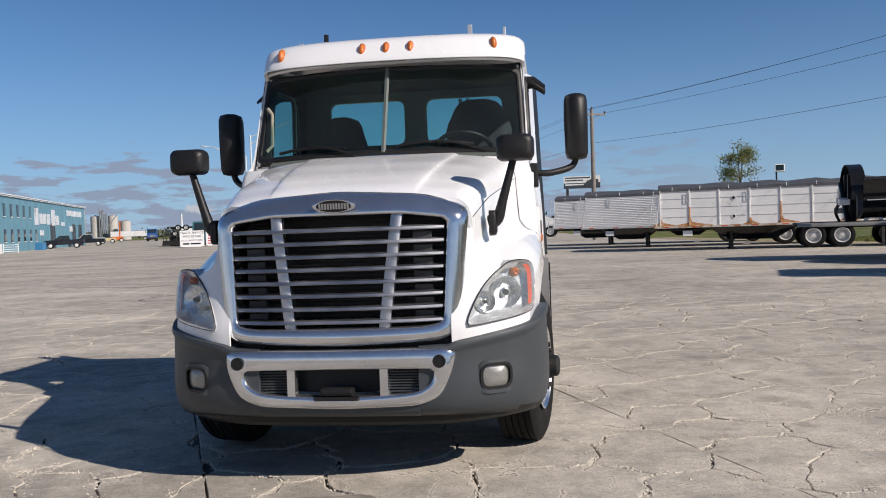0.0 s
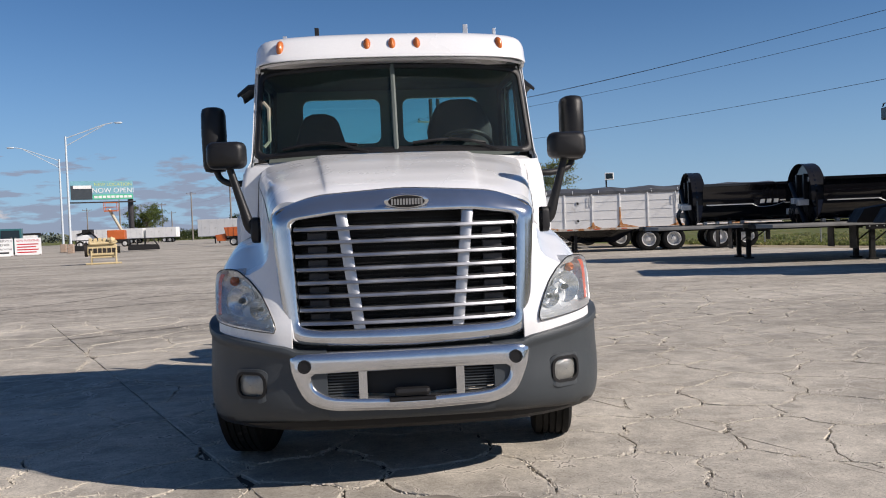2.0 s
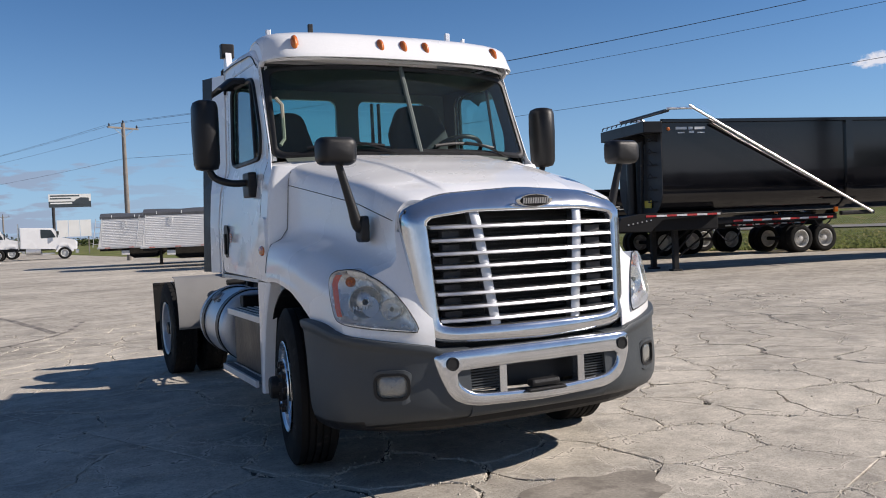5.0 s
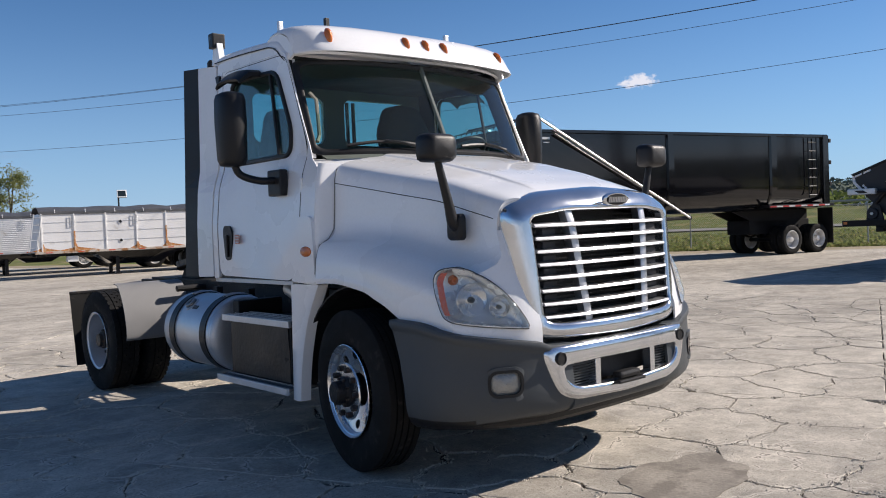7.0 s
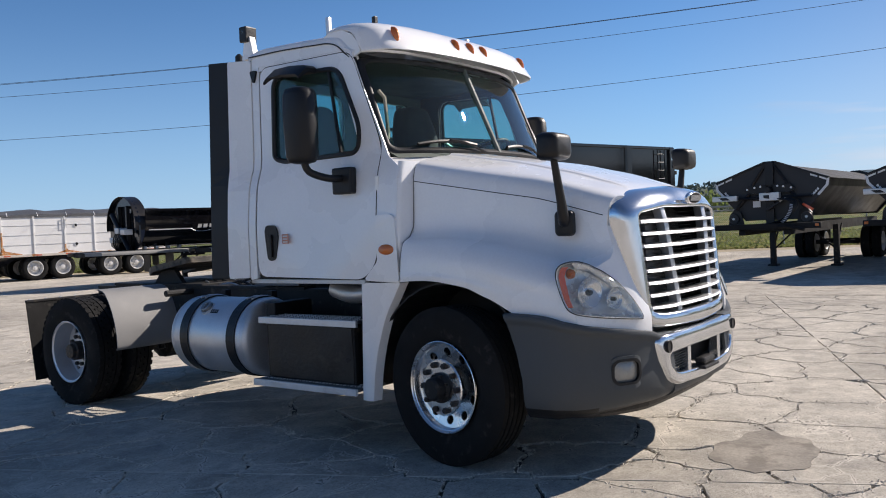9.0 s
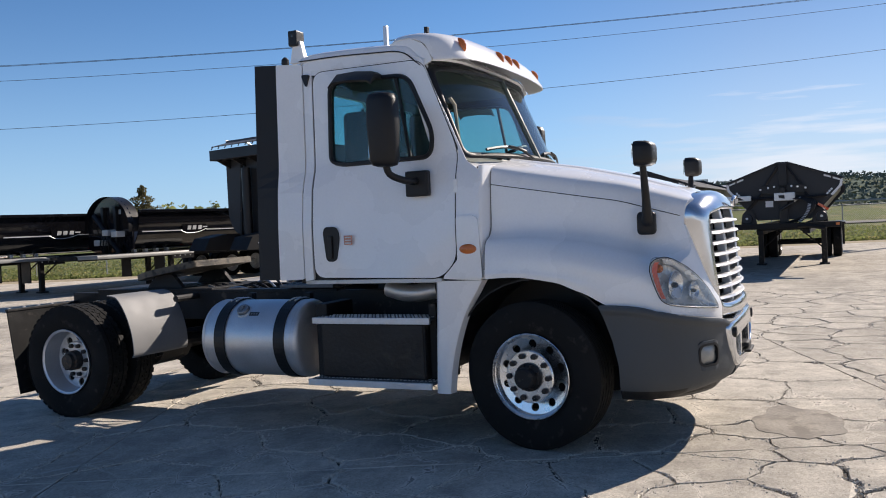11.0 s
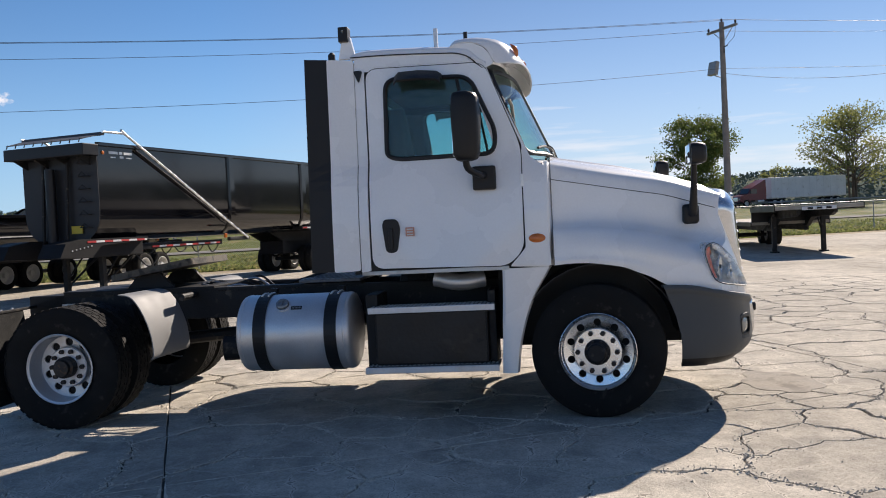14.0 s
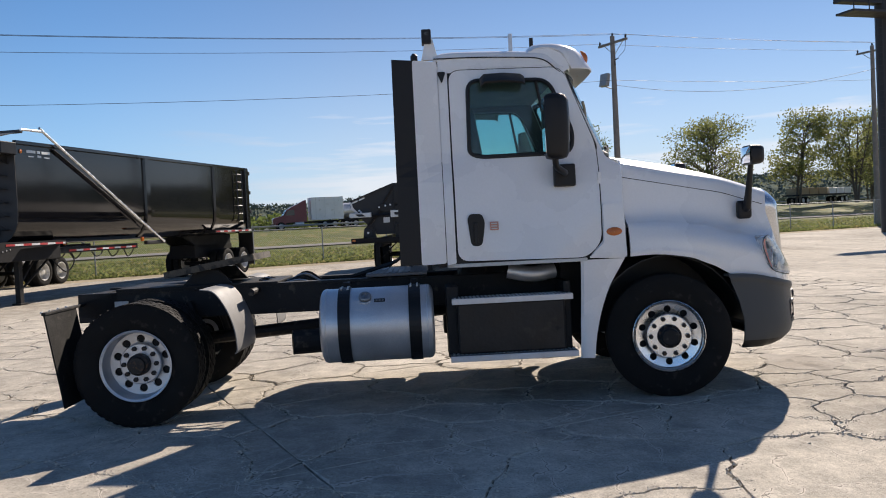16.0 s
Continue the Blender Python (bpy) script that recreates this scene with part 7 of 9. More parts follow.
P0, P1, P2 = Vector((10.9, 60.3, 0)), Vector((35.5, -7.2, 0)), Vector((42.9, -27.8, 0))
turn = math.degrees(math.atan2(P1.y - P0.y, P1.x - P0.x)) + 90
utility_pole(pose(*P0, 0, 0, turn), 9.3, "tall weathered wooden utility pole with crossarm")
utility_pole(pose(*P1, 0, 0, turn), 11.1, "weathered wooden utility pole with crossarm and floodlight", lamp=True)
utility_pole(pose(*P2, 0, 0, turn), 11.8, "wooden utility pole with a grey transformer")
far_pole = Vector((-6.99, 161.72, 0))
farther_pole = Vector((-17.58, 208.13, 0))
utility_pole(pose(*far_pole, 0, 0, turn), 11.4, "distant wooden utility pole")
utility_pole(pose(*farther_pole, 0, 0, turn), 11.4, "farther wooden utility pole along the same line")


def power_line(a, b, za, zb, sag, off, r=0.0095):
    side = (b - a).normalized().cross(Vector((0, 0, 1))) * off
    pts = []
    for k in range(25):
        f = k / 24
        pts.append(a + (b - a) * f + side + Vector((0, 0, za + (zb - za) * f - 4 * sag * f * (1 - f))))
    ob = part("power_line", tube(pts, r, 5), WIRE)
    tagged(ob, "thin black overhead power line between poles", "power line", "power lines")


for off, dz, sag in ((-0.05, 0.15, 1.15), (1.05, -0.12, 1.15), (-1.05, -0.2, 1.25), (0.0, -2.35, 1.3)):
    power_line(P0, P1, 9.25 + dz, 11.1 + dz, sag, off)
    power_line(P1, P2, 11.1 + dz, 11.9 + dz, 0.1, off)
    power_line(far_pole, P0, 11.4 + dz, 9.25 + dz, 0.9, off)
    power_line(farther_pole, far_pole, 11.3 + dz, 11.4 + dz, 0.5, off)
power_line(P1, Vector((29.2, -18.3, 0)), 8.5, 8.0, 0.7, 0.0, 0.01)

# billboard column with its catwalk
STEEL_DARK = mat("dark_steel_column", (0.045, 0.042, 0.045), 0.5, 0.3, vary=0.2, scale=2, bump=0.004)
col = thing("billboard_column", pose(29.2, -18.6, 0, 0, 0, -80), "dark steel billboard column with a catwalk", "billboard")
part("column", lathe([(0, 0.42), (13.5, 0.4)], 28, "z"), STEEL_DARK, col, smooth=40)
walk_deck = part("catwalk", box(-3.1, 4.5, -1.3, -0.2, 10.3, 10.4), STEEL_DARK, col)
for k in range(9):
    part("rail_post", tube([(-3.1 + k * 0.9, -1.3, 10.4), (-3.1 + k * 0.9, -1.3, 11.45)], 0.03, 6), STEEL_DARK, walk_deck)
part("hand_rail", tube([(-3.1, -1.3, 11.45), (4.5, -1.3, 11.45)], 0.03, 6), STEEL_DARK, walk_deck)
part("beam", box(-2.8, 5.8, -0.25, 0.25, 11.0, 11.4), STEEL_DARK, col)
ladder = part("ladder", tube([(-0.62, -0.5, 4.0), (-0.62, -0.5, 10.2)], 0.025, 6), STEEL_DARK, col)
part("stile", tube([(-0.62, -0.15, 4.0), (-0.62, -0.15, 10.2)], 0.025, 6), STEEL_DARK, ladder)
for k in range(20):
    part("rung", tube([(-0.62, -0.5, 4.1 + 0.3 * k), (-0.62, -0.15, 4.1 + 0.3 * k)], 0.014, 5), STEEL_DARK, ladder)


# chain-link fence beyond the verge
def chain_link():
    m = bpy.data.materials.new("chain_link")
    m.use_nodes = True
    n, l = m.node_tree.nodes, m.node_tree.links
    p = n["Principled BSDF"]
    p.inputs["Base Color"].default_value, p.inputs["Metallic"].default_value, p.inputs["Roughness"].default_value = (0.36, 0.37, 0.37, 1), 0.6, 0.45
    tc, s = n.new("ShaderNodeTexCoord"), n.new("ShaderNodeSeparateXYZ")
    l.new(tc.outputs["Object"], s.inputs[0])
    lines = []
    for sign in (1, -1):
        a = n.new("ShaderNodeMath")
        a.operation = "MULTIPLY_ADD"
        l.new(s.outputs[2], a.inputs[0]), l.new(s.outputs[0], a.inputs[2])
        a.inputs[1].default_value = sign
        b = n.new("ShaderNodeMath")
        b.operation = "PINGPONG"
        b.inputs[1].default_value = 0.045
        l.new(a.outputs[0], b.inputs[0])
        c = n.new("ShaderNodeMath")
        c.operation = "LESS_THAN"
        c.inputs[1].default_value = 0.0035
        l.new(b.outputs[0], c.inputs[0])
        lines.append(c.outputs[0])
    mx = n.new("ShaderNodeMath")
    mx.operation = "MAXIMUM"
    l.new(lines[0], mx.inputs[0]), l.new(lines[1], mx.inputs[1])
    l.new(mx.outputs[0], p.inputs["Alpha"])
    return m


LINK = chain_link()
fence = thing("fence", pose(0, 0, 0), "galvanised chain-link fence along the grass verge", "fence")
line = []
y = 44.0
while y > -75:
    line.append(Vector((edge_x(y) + 4.2, y, height(4.2) - 0.03)))
    y -= 3.2
for a, b in zip(line, line[1:]):
    part("post", tube([a, a + Vector((0, 0, 1.75))], 0.03, 6), GALV, fence)
    part("top_rail", tube([a + Vector((0, 0, 1.7)), b + Vector((0, 0, 1.7))], 0.02, 5), GALV, fence)
    d = b - a
    L = d.length
    pane = part("mesh_panel", grid([[(0, 0, 0.03), (0, 0, 1.7)], [(L, 0, 0.03), (L, 0, 1.7)]]), LINK, fence, m=Matrix.Translation(a) @ Matrix.Rotation(math.atan2(d.y, d.x), 4, "Z"))
# guard rail of the far highway
grail = thing("guard_rail", pose(0, 0, 0), "long steel guard rail beside the highway", "guard rail")
part("rail", tube([(edge_x(y) + 70.5, y, height(70.5) + 0.55) for y in range(-160, 80, 8)], 0.13, 6), GALV, grail)
for y in range(-160, 80, 8):
    part("rail_post", box(edge_x(y) + 70.5, edge_x(y) + 70.65, y - 0.08, y + 0.08, 1.5, 2.2), POLEWOOD, grail)


# ---- trees, woods, grass ----
def foliage(name, color, second):
    m = mat(name, color, 0.9, vary=0.4, scale=0.35, fine=3.0, bump=0.0, second=second, amount=0.45, spec=0.08)
    n, l = m.node_tree.nodes, m.node_tree.links
    p, out = n["Principled BSDF"], n["Material Output"]
    t, mx = n.new("ShaderNodeBsdfTranslucent"), n.new("ShaderNodeMixShader")
    l.new(p.inputs["Base Color"].links[0].from_socket, t.inputs[0])
    mx.inputs[0].default_value = 0.5
    l.new(p.outputs[0], mx.inputs[1]), l.new(t.outputs[0], mx.inputs[2]), l.new(mx.outputs[0], out.inputs[0])
    return m


LEAF = foliage("green_leaves", (0.12, 0.16, 0.05), (0.19, 0.2, 0.065))
LEAF_DRY = foliage("autumn_leaves", (0.25, 0.26, 0.1), (0.17, 0.2, 0.07))
LEAF_DARK = foliage("dark_leaves", (0.045, 0.065, 0.025), (0.08, 0.09, 0.03))
CONIFER = foliage("conifer_needles", (0.13, 0.12, 0.06), (0.19, 0.15, 0.08))
# distance haze is mixed into this colour, paler and bluer than near leaves
RIDGE = mat("haze_tinted_woods", (0.13, 0.155, 0.13), 1.0, vary=0.35, scale=0.05, fine=0.6, bump=0.0, second=(0.19, 0.19, 0.11), amount=0.35, spec=0.0)
BARK = mat("bark", (0.11, 0.09, 0.07), 0.9, vary=0.3, scale=3, fine=20, bump=0.03)
leaf_rng = np.random.RandomState(11)


def leaves(name, centres, size, material, parent=None, kind=""):
    """Small leaf faces, turned all ways, one round each centre."""
    c = np.asarray(centres, float)
    n = len(c)
    a, b = leaf_rng.normal(size=(n, 3)), leaf_rng.normal(size=(n, 3))
    a /= np.linalg.norm(a, axis=1)[:, None]
    b -= a * (a * b).sum(1)[:, None]
    b /= np.linalg.norm(b, axis=1)[:, None]
    s = (size * leaf_rng.uniform(0.6, 1.4, n))[:, None]
    v = np.stack([c - a * s * 0.5, c + b * s * 0.32, c + a * s * 0.5, c - b * s * 0.32], 1).reshape(-1, 3)
    me = bpy.data.meshes.new(name)
    me.from_pydata(v.tolist(), [], [(4 * i, 4 * i + 1, 4 * i + 2, 4 * i + 3) for i in range(n)])
    me.materials.append(material)
    ob = new(name, me)
    if parent:
        ob.parent = parent
    return tagged(ob, kind=kind)


def tree(m, h, spread, label, leaf, seed, n=2600, stems=1, size=0.42, low=0.25):
    r = random.Random(seed)
    t = thing("tree", m, label, "tree")
    pts = []
    wood = bmesh.new()
    ends = []
    for s in range(stems):
        bx, by = (r.uniform(-0.5, 0.5) * (stems > 1), r.uniform(-0.5, 0.5) * (stems > 1))
        lx, ly = r.uniform(-0.12, 0.12) * h + bx * 2, r.uniform(-0.12, 0.12) * h + by * 2
        spine = [Vector((bx, by, 0)), Vector((bx + lx * 0.2, by + ly * 0.2, h * 0.3)), Vector((lx * 0.6, ly * 0.6, h * 0.6)), Vector((lx, ly, h * 0.92))]
        tube(catmull(spine, 3), [0.02 * h * (1 - 0.085 * i) / stems ** 0.4 for i in range(10)], 7, wood)
        for k in range(15):
            f = r.uniform(low, 0.9)
            i = min(2, int(f * 3))
            base = spine[i].lerp(spine[i + 1], f * 3 - i)
            an = r.uniform(0, 2 * math.pi)
            reach = spread * r.uniform(0.45, 1.0) * math.sin(math.pi * min(1, 0.22 + f * 0.72)) ** 0.7
            tip = base + Vector((math.cos(an) * reach, math.sin(an) * reach, reach * r.uniform(0.25, 0.8)))
            tube([base, base.lerp(tip, 0.5) + Vector((0, 0, 0.05 * reach)), tip], [0.006 * h, 0.004 * h, 0.0015 * h], 5, wood)
            ends += [tip, base.lerp(tip, 0.7), base.lerp(tip, 0.85)]
        ends.append(spine[-1])
    part("trunk", wood, BARK, t)
    for k in range(n):
        e = ends[r.randrange(len(ends))]
        q = 0.045 * h
        pts.append((e.x + r.gauss(0, q), e.y + r.gauss(0, q), e.z + r.gauss(0, q * 0.75)))
    leaves("crown", pts, size, leaf, t)
    return t


def conifer(m, h, label, seed):
    r = random.Random(seed)
    t = thing("tree", m, label, "tree")
    part("trunk", tube([(0, 0, 0), (0, 0, h)], [0.03 * h, 0.004 * h], 7), BARK, t)
    pts = []
    for k in range(3600):
        f = r.random() ** 0.7
        z = h * (1 - f * 0.88)
        rr = 0.62 * h * (0.04 + f) * (0.72 + 0.28 * math.sin(z * 4)) * math.sqrt(r.random())
        an = r.choice((0.3, 1.2, 2.1, 3.3, 4.2, 5.4)) + r.gauss(0, 0.35) + z
        pts.append((rr * math.cos(an), rr * math.sin(an), z + rr * 0.25 + r.gauss(0, 0.06)))
    leaves("crown", pts, 0.27, CONIFER, t)


tree(pose(54, 152, 0), 15.0, 3.7, "solitary green leafy tree behind the trailers", LEAF_DRY, 1, 6000, 2, 0.3)
tree(pose(126, -33, 1.5), 15.0, 6.6, "broad green tree across the highway", LEAF, 2, 18000, 4, 0.36, 0.1)
tree(pose(118, -53.3, 1.5), 15.0, 7.2, "spreading half-bare tree across the highway", LEAF_DRY, 3, 7500, 6, 0.34, 0.15)
tree(pose(103, -58.5, 1.5), 14.0, 4.4, "tall thin-leaved tree across the highway", LEAF_DRY, 4, 6000, 4, 0.34, 0.2)
tree(pose(98.5, -65, 1.5), 13.5, 4.2, "slender thin-leaved tree beside the highway", LEAF_DRY, 5, 5500, 4, 0.34, 0.2)
tree(pose(122, -43, 1.5), 6.5, 3.0, "small crooked tree across the highway", LEAF_DRY, 6, 700, 1, 0.35, 0.4)
tree(pose(109, -74, 1.5), 12.5, 4.2, "half-bare tree across the highway", LEAF_DRY, 7, 4000, 4, 0.34, 0.2)
conifer(pose(90, 79, 1.5), 7.3, "dark green conifer beyond the road", 8)
tree(pose(99, 73, 1.5), 5.2, 2.0, "small yellowing tree beyond the road", LEAF_DRY, 9, 600, 1, 0.35)
tree(pose(-27.0, 200, 0), 8.6, 4.4, "rounded green tree behind the billboard", LEAF, 10, 7000, 3, 0.3, 0.08)
tree(pose(108, 22, 1.5), 5.0, 2.6, "bushy green tree beside the highway", LEAF, 12, 900, 2, 0.4, 0.1)
for k, (x, y, h, s) in enumerate(((-8.1, 220.6, 6.4, 2.6), (-1.8, 218.3, 8.2, 3.2), (4.3, 216.1, 8.8, 3.6), (10.5, 213.9, 8.4, 3.6), (16.3, 211.8, 7.2, 3.2))):
    tree(pose(x, y, 0), h, s, "green roadside tree behind the parked trucks", LEAF if k % 2 else LEAF_DARK, 20 + k, 4500, 3, 0.26, 0.06)


def woods(name, label, line, tall, n, size, material, deep=10, seed=3):
    """A far belt of trees as leaf clumps with an uneven top; line: points on the ground."""
    r = np.random.RandomState(seed)
    pts = []
    for k in range(n):
        i = r.randint(len(line) - 1)
        f = r.rand()
        x, y, z = [line[i][j] + (line[i + 1][j] - line[i][j]) * f for j in range(3)]
        x, y = x + r.normal() * deep, y + r.normal() * deep
        top = tall * (0.55 + 0.45 * noise.noise(Vector((x * 0.09, y * 0.09, 1)))+ 0.18 * noise.noise(Vector((x * 0.3, y * 0.3, 2))))
        pts.append((x, y, z + max(0.3, top) * r.rand() ** 0.6))
    ob = leaves(name, pts, size, material, kind="stuff")
    return tagged(ob, label, "woods")


woods("tree_line", "low green tree line behind the far vehicles", [(-43, 244, 0), (-8, 231, 0), (48, 216, 0), (75, 195, 0), (95, 165, 0)], 3.4, 16000, 0.5, LEAF_DARK, 3, 1)
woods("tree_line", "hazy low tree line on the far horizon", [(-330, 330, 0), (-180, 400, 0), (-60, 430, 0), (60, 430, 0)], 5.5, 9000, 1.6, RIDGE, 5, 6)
woods("tree_line", "green and yellow tree line beyond the highway", [(78, 110, 1.5), (95, 85, 1.5), (112, 55, 1.5)], 5.5, 3200, 0.9, LEAF_DRY, 3, 2)
woods("tree_line", "scrub and trees along the highway", [(115, 50, 1.5), (122, 15, 1.5), (128, 2, 1.5)], 3.6, 2400, 0.8, LEAF, 4, 4)
# far wooded ridge
rows = []
for d, f in ((0, 0.0), (60, 0.35), (140, 0.85), (220, 1.0), (330, 0.9)):
    row = []
    for k in range(41):
        an = radians(62 + k * 2.4)
        rr = 520 + d
        hh = 28 * f * (0.75 + 0.3 * noise.noise(Vector((k * 0.22, 0.3, 5))) + 0.35 * max(0, (k - 16) / 24))
        row.append((rr * math.sin(an), rr * math.cos(an), 1.4 + hh))
    rows.append(row)
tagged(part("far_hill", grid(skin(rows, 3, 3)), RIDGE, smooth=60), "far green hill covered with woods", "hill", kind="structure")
pts = []
for r_ in skin(rows, 3, 3):
    for q in r_:
        for k in range(22):
            pts.append((q[0] + leaf_rng.normal() * 7, q[1] + leaf_rng.normal() * 7, q[2] + leaf_rng.rand() * 4.5 - 0.5))
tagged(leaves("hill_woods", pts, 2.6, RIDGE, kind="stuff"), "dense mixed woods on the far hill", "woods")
# grass tufts on the verge
pts = []
for k in range(70000):
    y = leaf_rng.uniform(-55, 46)
    d = 2.0 + 24 * leaf_rng.rand() ** 2.2
    pts.append((edge_x(y) + d, y, height(d) - 0.02 + 0.16 * leaf_rng.rand() ** 1.6))
TUFT = foliage("grass_blades", (0.19, 0.215, 0.075), (0.33, 0.29, 0.13))
tagged(leaves("grass", pts, 0.15, TUFT, kind="stuff"), "rough green and straw-coloured verge grass", "grass")
shed = thing("shed", pose(240, 63, 1.5, 0, 0, 14), "distant shed with a pale metal roof", "building")
part("wall", box(-9, 9, -6, 6, 0, 3.2), PANEL, shed)
part("roof", plate([(-6.6, 3.0), (0, 6.4), (6.6, 3.0)], flat("x", -9.5), 19), SILVER, shed)

# ---- vehicles and buildings across the yard ----
def paint(name, c, rough=0.35):
    return mat(name, c, rough, vary=0.1, scale=1.5, fine=20, bump=0.002, coat=0.2)


ORANGE, RED, TEAL, NAVY, YELLOW = paint("orange_paint", (0.55, 0.13, 0.03)), paint("red_paint", (0.35, 0.03, 0.03)), paint("teal_paint", (0.03, 0.12, 0.13)), paint("black_truck_paint", (0.012, 0.014, 0.02), 0.2), paint("yellow_machine_paint", (0.55, 0.45, 0.26), 0.6)
MAROON = paint("maroon_paint", (0.16, 0.015, 0.03))
WINDOW = mat("dark_vehicle_glass", (0.02, 0.03, 0.035), 0.06, vary=0.05, bump=0.0)
BLUEWALL = mat("blue_steel_siding", (0.13, 0.29, 0.37), 0.5, vary=0.08, scale=0.6, fine=12, bump=0.01)


def wedge(profile, half, bev=0.05):
    """A side profile in (x, z), as wide as half to each side."""
    bm = plate(profile, flat("y", -half), 2 * half)
    bmesh.ops.bevel(bm, geom=[e for e in bm.edges if e.is_manifold and e.calc_face_angle(0) > 0.9], offset=bev, segments=2, affect="EDGES")
    return bm


def conventional(m, color, label, rear, wheelbase=5.2, sleeper=False, fairing=False, name="semi_truck"):
    """A bonneted truck facing plus x; the front axle stands at x = 0."""
    t = thing(name, m, label, "truck", "parked trucks")
    back = -3.3 if sleeper else -2.2
    body = [(0.95, 0.75), (1.0, 1.35), (0.85, 1.55), (-0.35, 1.8), (-0.85, 2.6), (back, 2.7), (back, 0.95), (-0.7, 0.9), (-0.6, 0.75)]
    part("cab", wedge(soften(body, 0.08, 2), 1.05), color, t, "", 40)
    for sy in (-1, 1):
        part("side_window", plate(soften([(-0.95, 2.45), (-0.6, 1.82), (-1.75, 1.78), (-1.75, 2.5)], 0.06, 2), flat("y", sy * 1.052), sy * 0.008), WINDOW, t)
        part("headlight", box(0.9, 0.99, sy * 0.65, sy * 0.98, 1.0, 1.2, 0.03), FOG, t)
        part("fender", wedge(soften([(0.72, 0.6), (0.6, 1.15), (0.2, 1.28), (-0.35, 1.25), (-0.7, 0.6), (-0.55, 0.6), (-0.3, 1.1), (0.3, 1.12), (0.55, 0.6)], 0.05, 2), 1.12, 0.01), color, t) if sy > 0 else None
        part("mirror", box(-0.55, -0.45, sy * 1.2, sy * 1.35, 1.8, 2.35, 0.03), BLACK, t)
        part("step", box(-1.7, -0.8, sy * 0.8, sy * 1.1, 0.45, 0.55), ALU_DULL, t)
        part("tank", tube([(-2.9, sy * 0.85, 0.7), (-1.8, sy * 0.85, 0.7)], 0.28, 14), ALU_DULL, t)
        wheel(t, 0, sy * 0.98, 0.5, turn=0 if sy < 0 else 180)
    part("windscreen", grid([[(-0.33, -0.9, 1.86), (-0.33, 0.9, 1.86)], [(-0.80, -0.85, 2.56), (-0.80, 0.85, 2.56)]]), WINDOW, t)
    part("grille", box(0.96, 1.03, -0.5, 0.5, 0.85, 1.4, 0.02), CHROME, t)
    part("bumper", box(0.85, 1.1, -1.1, 1.1, 0.45, 0.75, 0.03), DARK if color is not WHITE else CHROME, t)
    part("frame", box(-wheelbase - 1.2, 0.6, -0.4, 0.4, 0.75, 0.98), DARK, t)
    for k, x in enumerate(rear):
        axle(t, x, 1.0)
    part("exhaust_stack", tube([(back - 0.12, -0.9, 0.9), (back - 0.12, -0.9, 3.0)], 0.07, 8), CHROME, t)
    if fairing:
        part("roof_fairing", wedge(soften([(-0.95, 2.62), (-1.6, 2.95), (back, 3.75), (back, 2.65)], 0.1, 3), 1.0), color, t, "white roof fairing")
    return t


# orange municipal dump truck
od = conventional(pose(1.39, 100.15, 0, 0, 0, -12) @ Matrix.Scale(0.97, 4), ORANGE, "orange snow-plough dump truck with a steel bed", (-4.9, -6.2), 6.0, name="dump_truck")
bed = part("dump_bed", wedge([(-2.5, 1.15), (-2.5, 2.35), (-7.3, 2.2), (-7.0, 1.15)], 1.2, 0.03), ORANGE, od, "orange steel dump bed")
for k in range(7):
    part("bed_rib", box(-3.0 - k * 0.62, -2.92 - k * 0.62, -1.25, 1.25, 1.2, 2.2), ORANGE, bed)
part("cab_shield", box(-3.2, -1.6, -1.15, 1.15, 2.75, 2.85, 0.02), DARK, bed)
part("spreader", wedge([(-7.2, 0.6), (-7.2, 1.5), (-8.4, 1.3), (-8.2, 0.6)], 1.0), ORANGE, od)
part("plough_frame", wedge([(1.1, 0.4), (1.1, 1.9), (1.3, 1.9), (1.7, 0.4)], 0.7, 0.02), DARK, od)
part("hydraulic_tower", box(-2.35, -2.15, -0.9, 0.9, 1.0, 3.1, 0.03), DARK, od)
conventional(pose(4.69, 96.45, 0, 0, 0, -12), WHITE, "white crane truck with open chassis", (-3.6, -4.9), 5.0)
conventional(pose(7.53, 96.14, 0, 0, 0, -12), RED, "red truck parked behind the white trucks", (-4.2,), 4.5)
conventional(pose(7.14, 86.25, 0, 0, 0, -12), WHITE, "white day-cab semi truck with tall roof fairing", (-4.6, -5.8), 5.2, False, True)
conventional(pose(10.06, 78.05, 0, 0, 0, -12), WHITE, "white crew-cab chassis truck", (-5.0,), 4.6, True)
cr = thing("yard_crane", pose(3.2, 97.0, 0, 0, 0, -12), "black folded loader crane behind a truck", "crane")
part("mast", tube([(0, 0, 0.9), (0, 0, 3.0)], 0.14, 8), DARK, cr)
part("boom", tube([(0, 0, 2.9), (-2.2, 0, 3.2), (-4.4, 0, 3.0)], 0.1, 6), DARK, cr)
part("base", box(-0.5, 0.5, -0.9, 0.9, 0.0, 0.95, 0.05), DARK, cr)


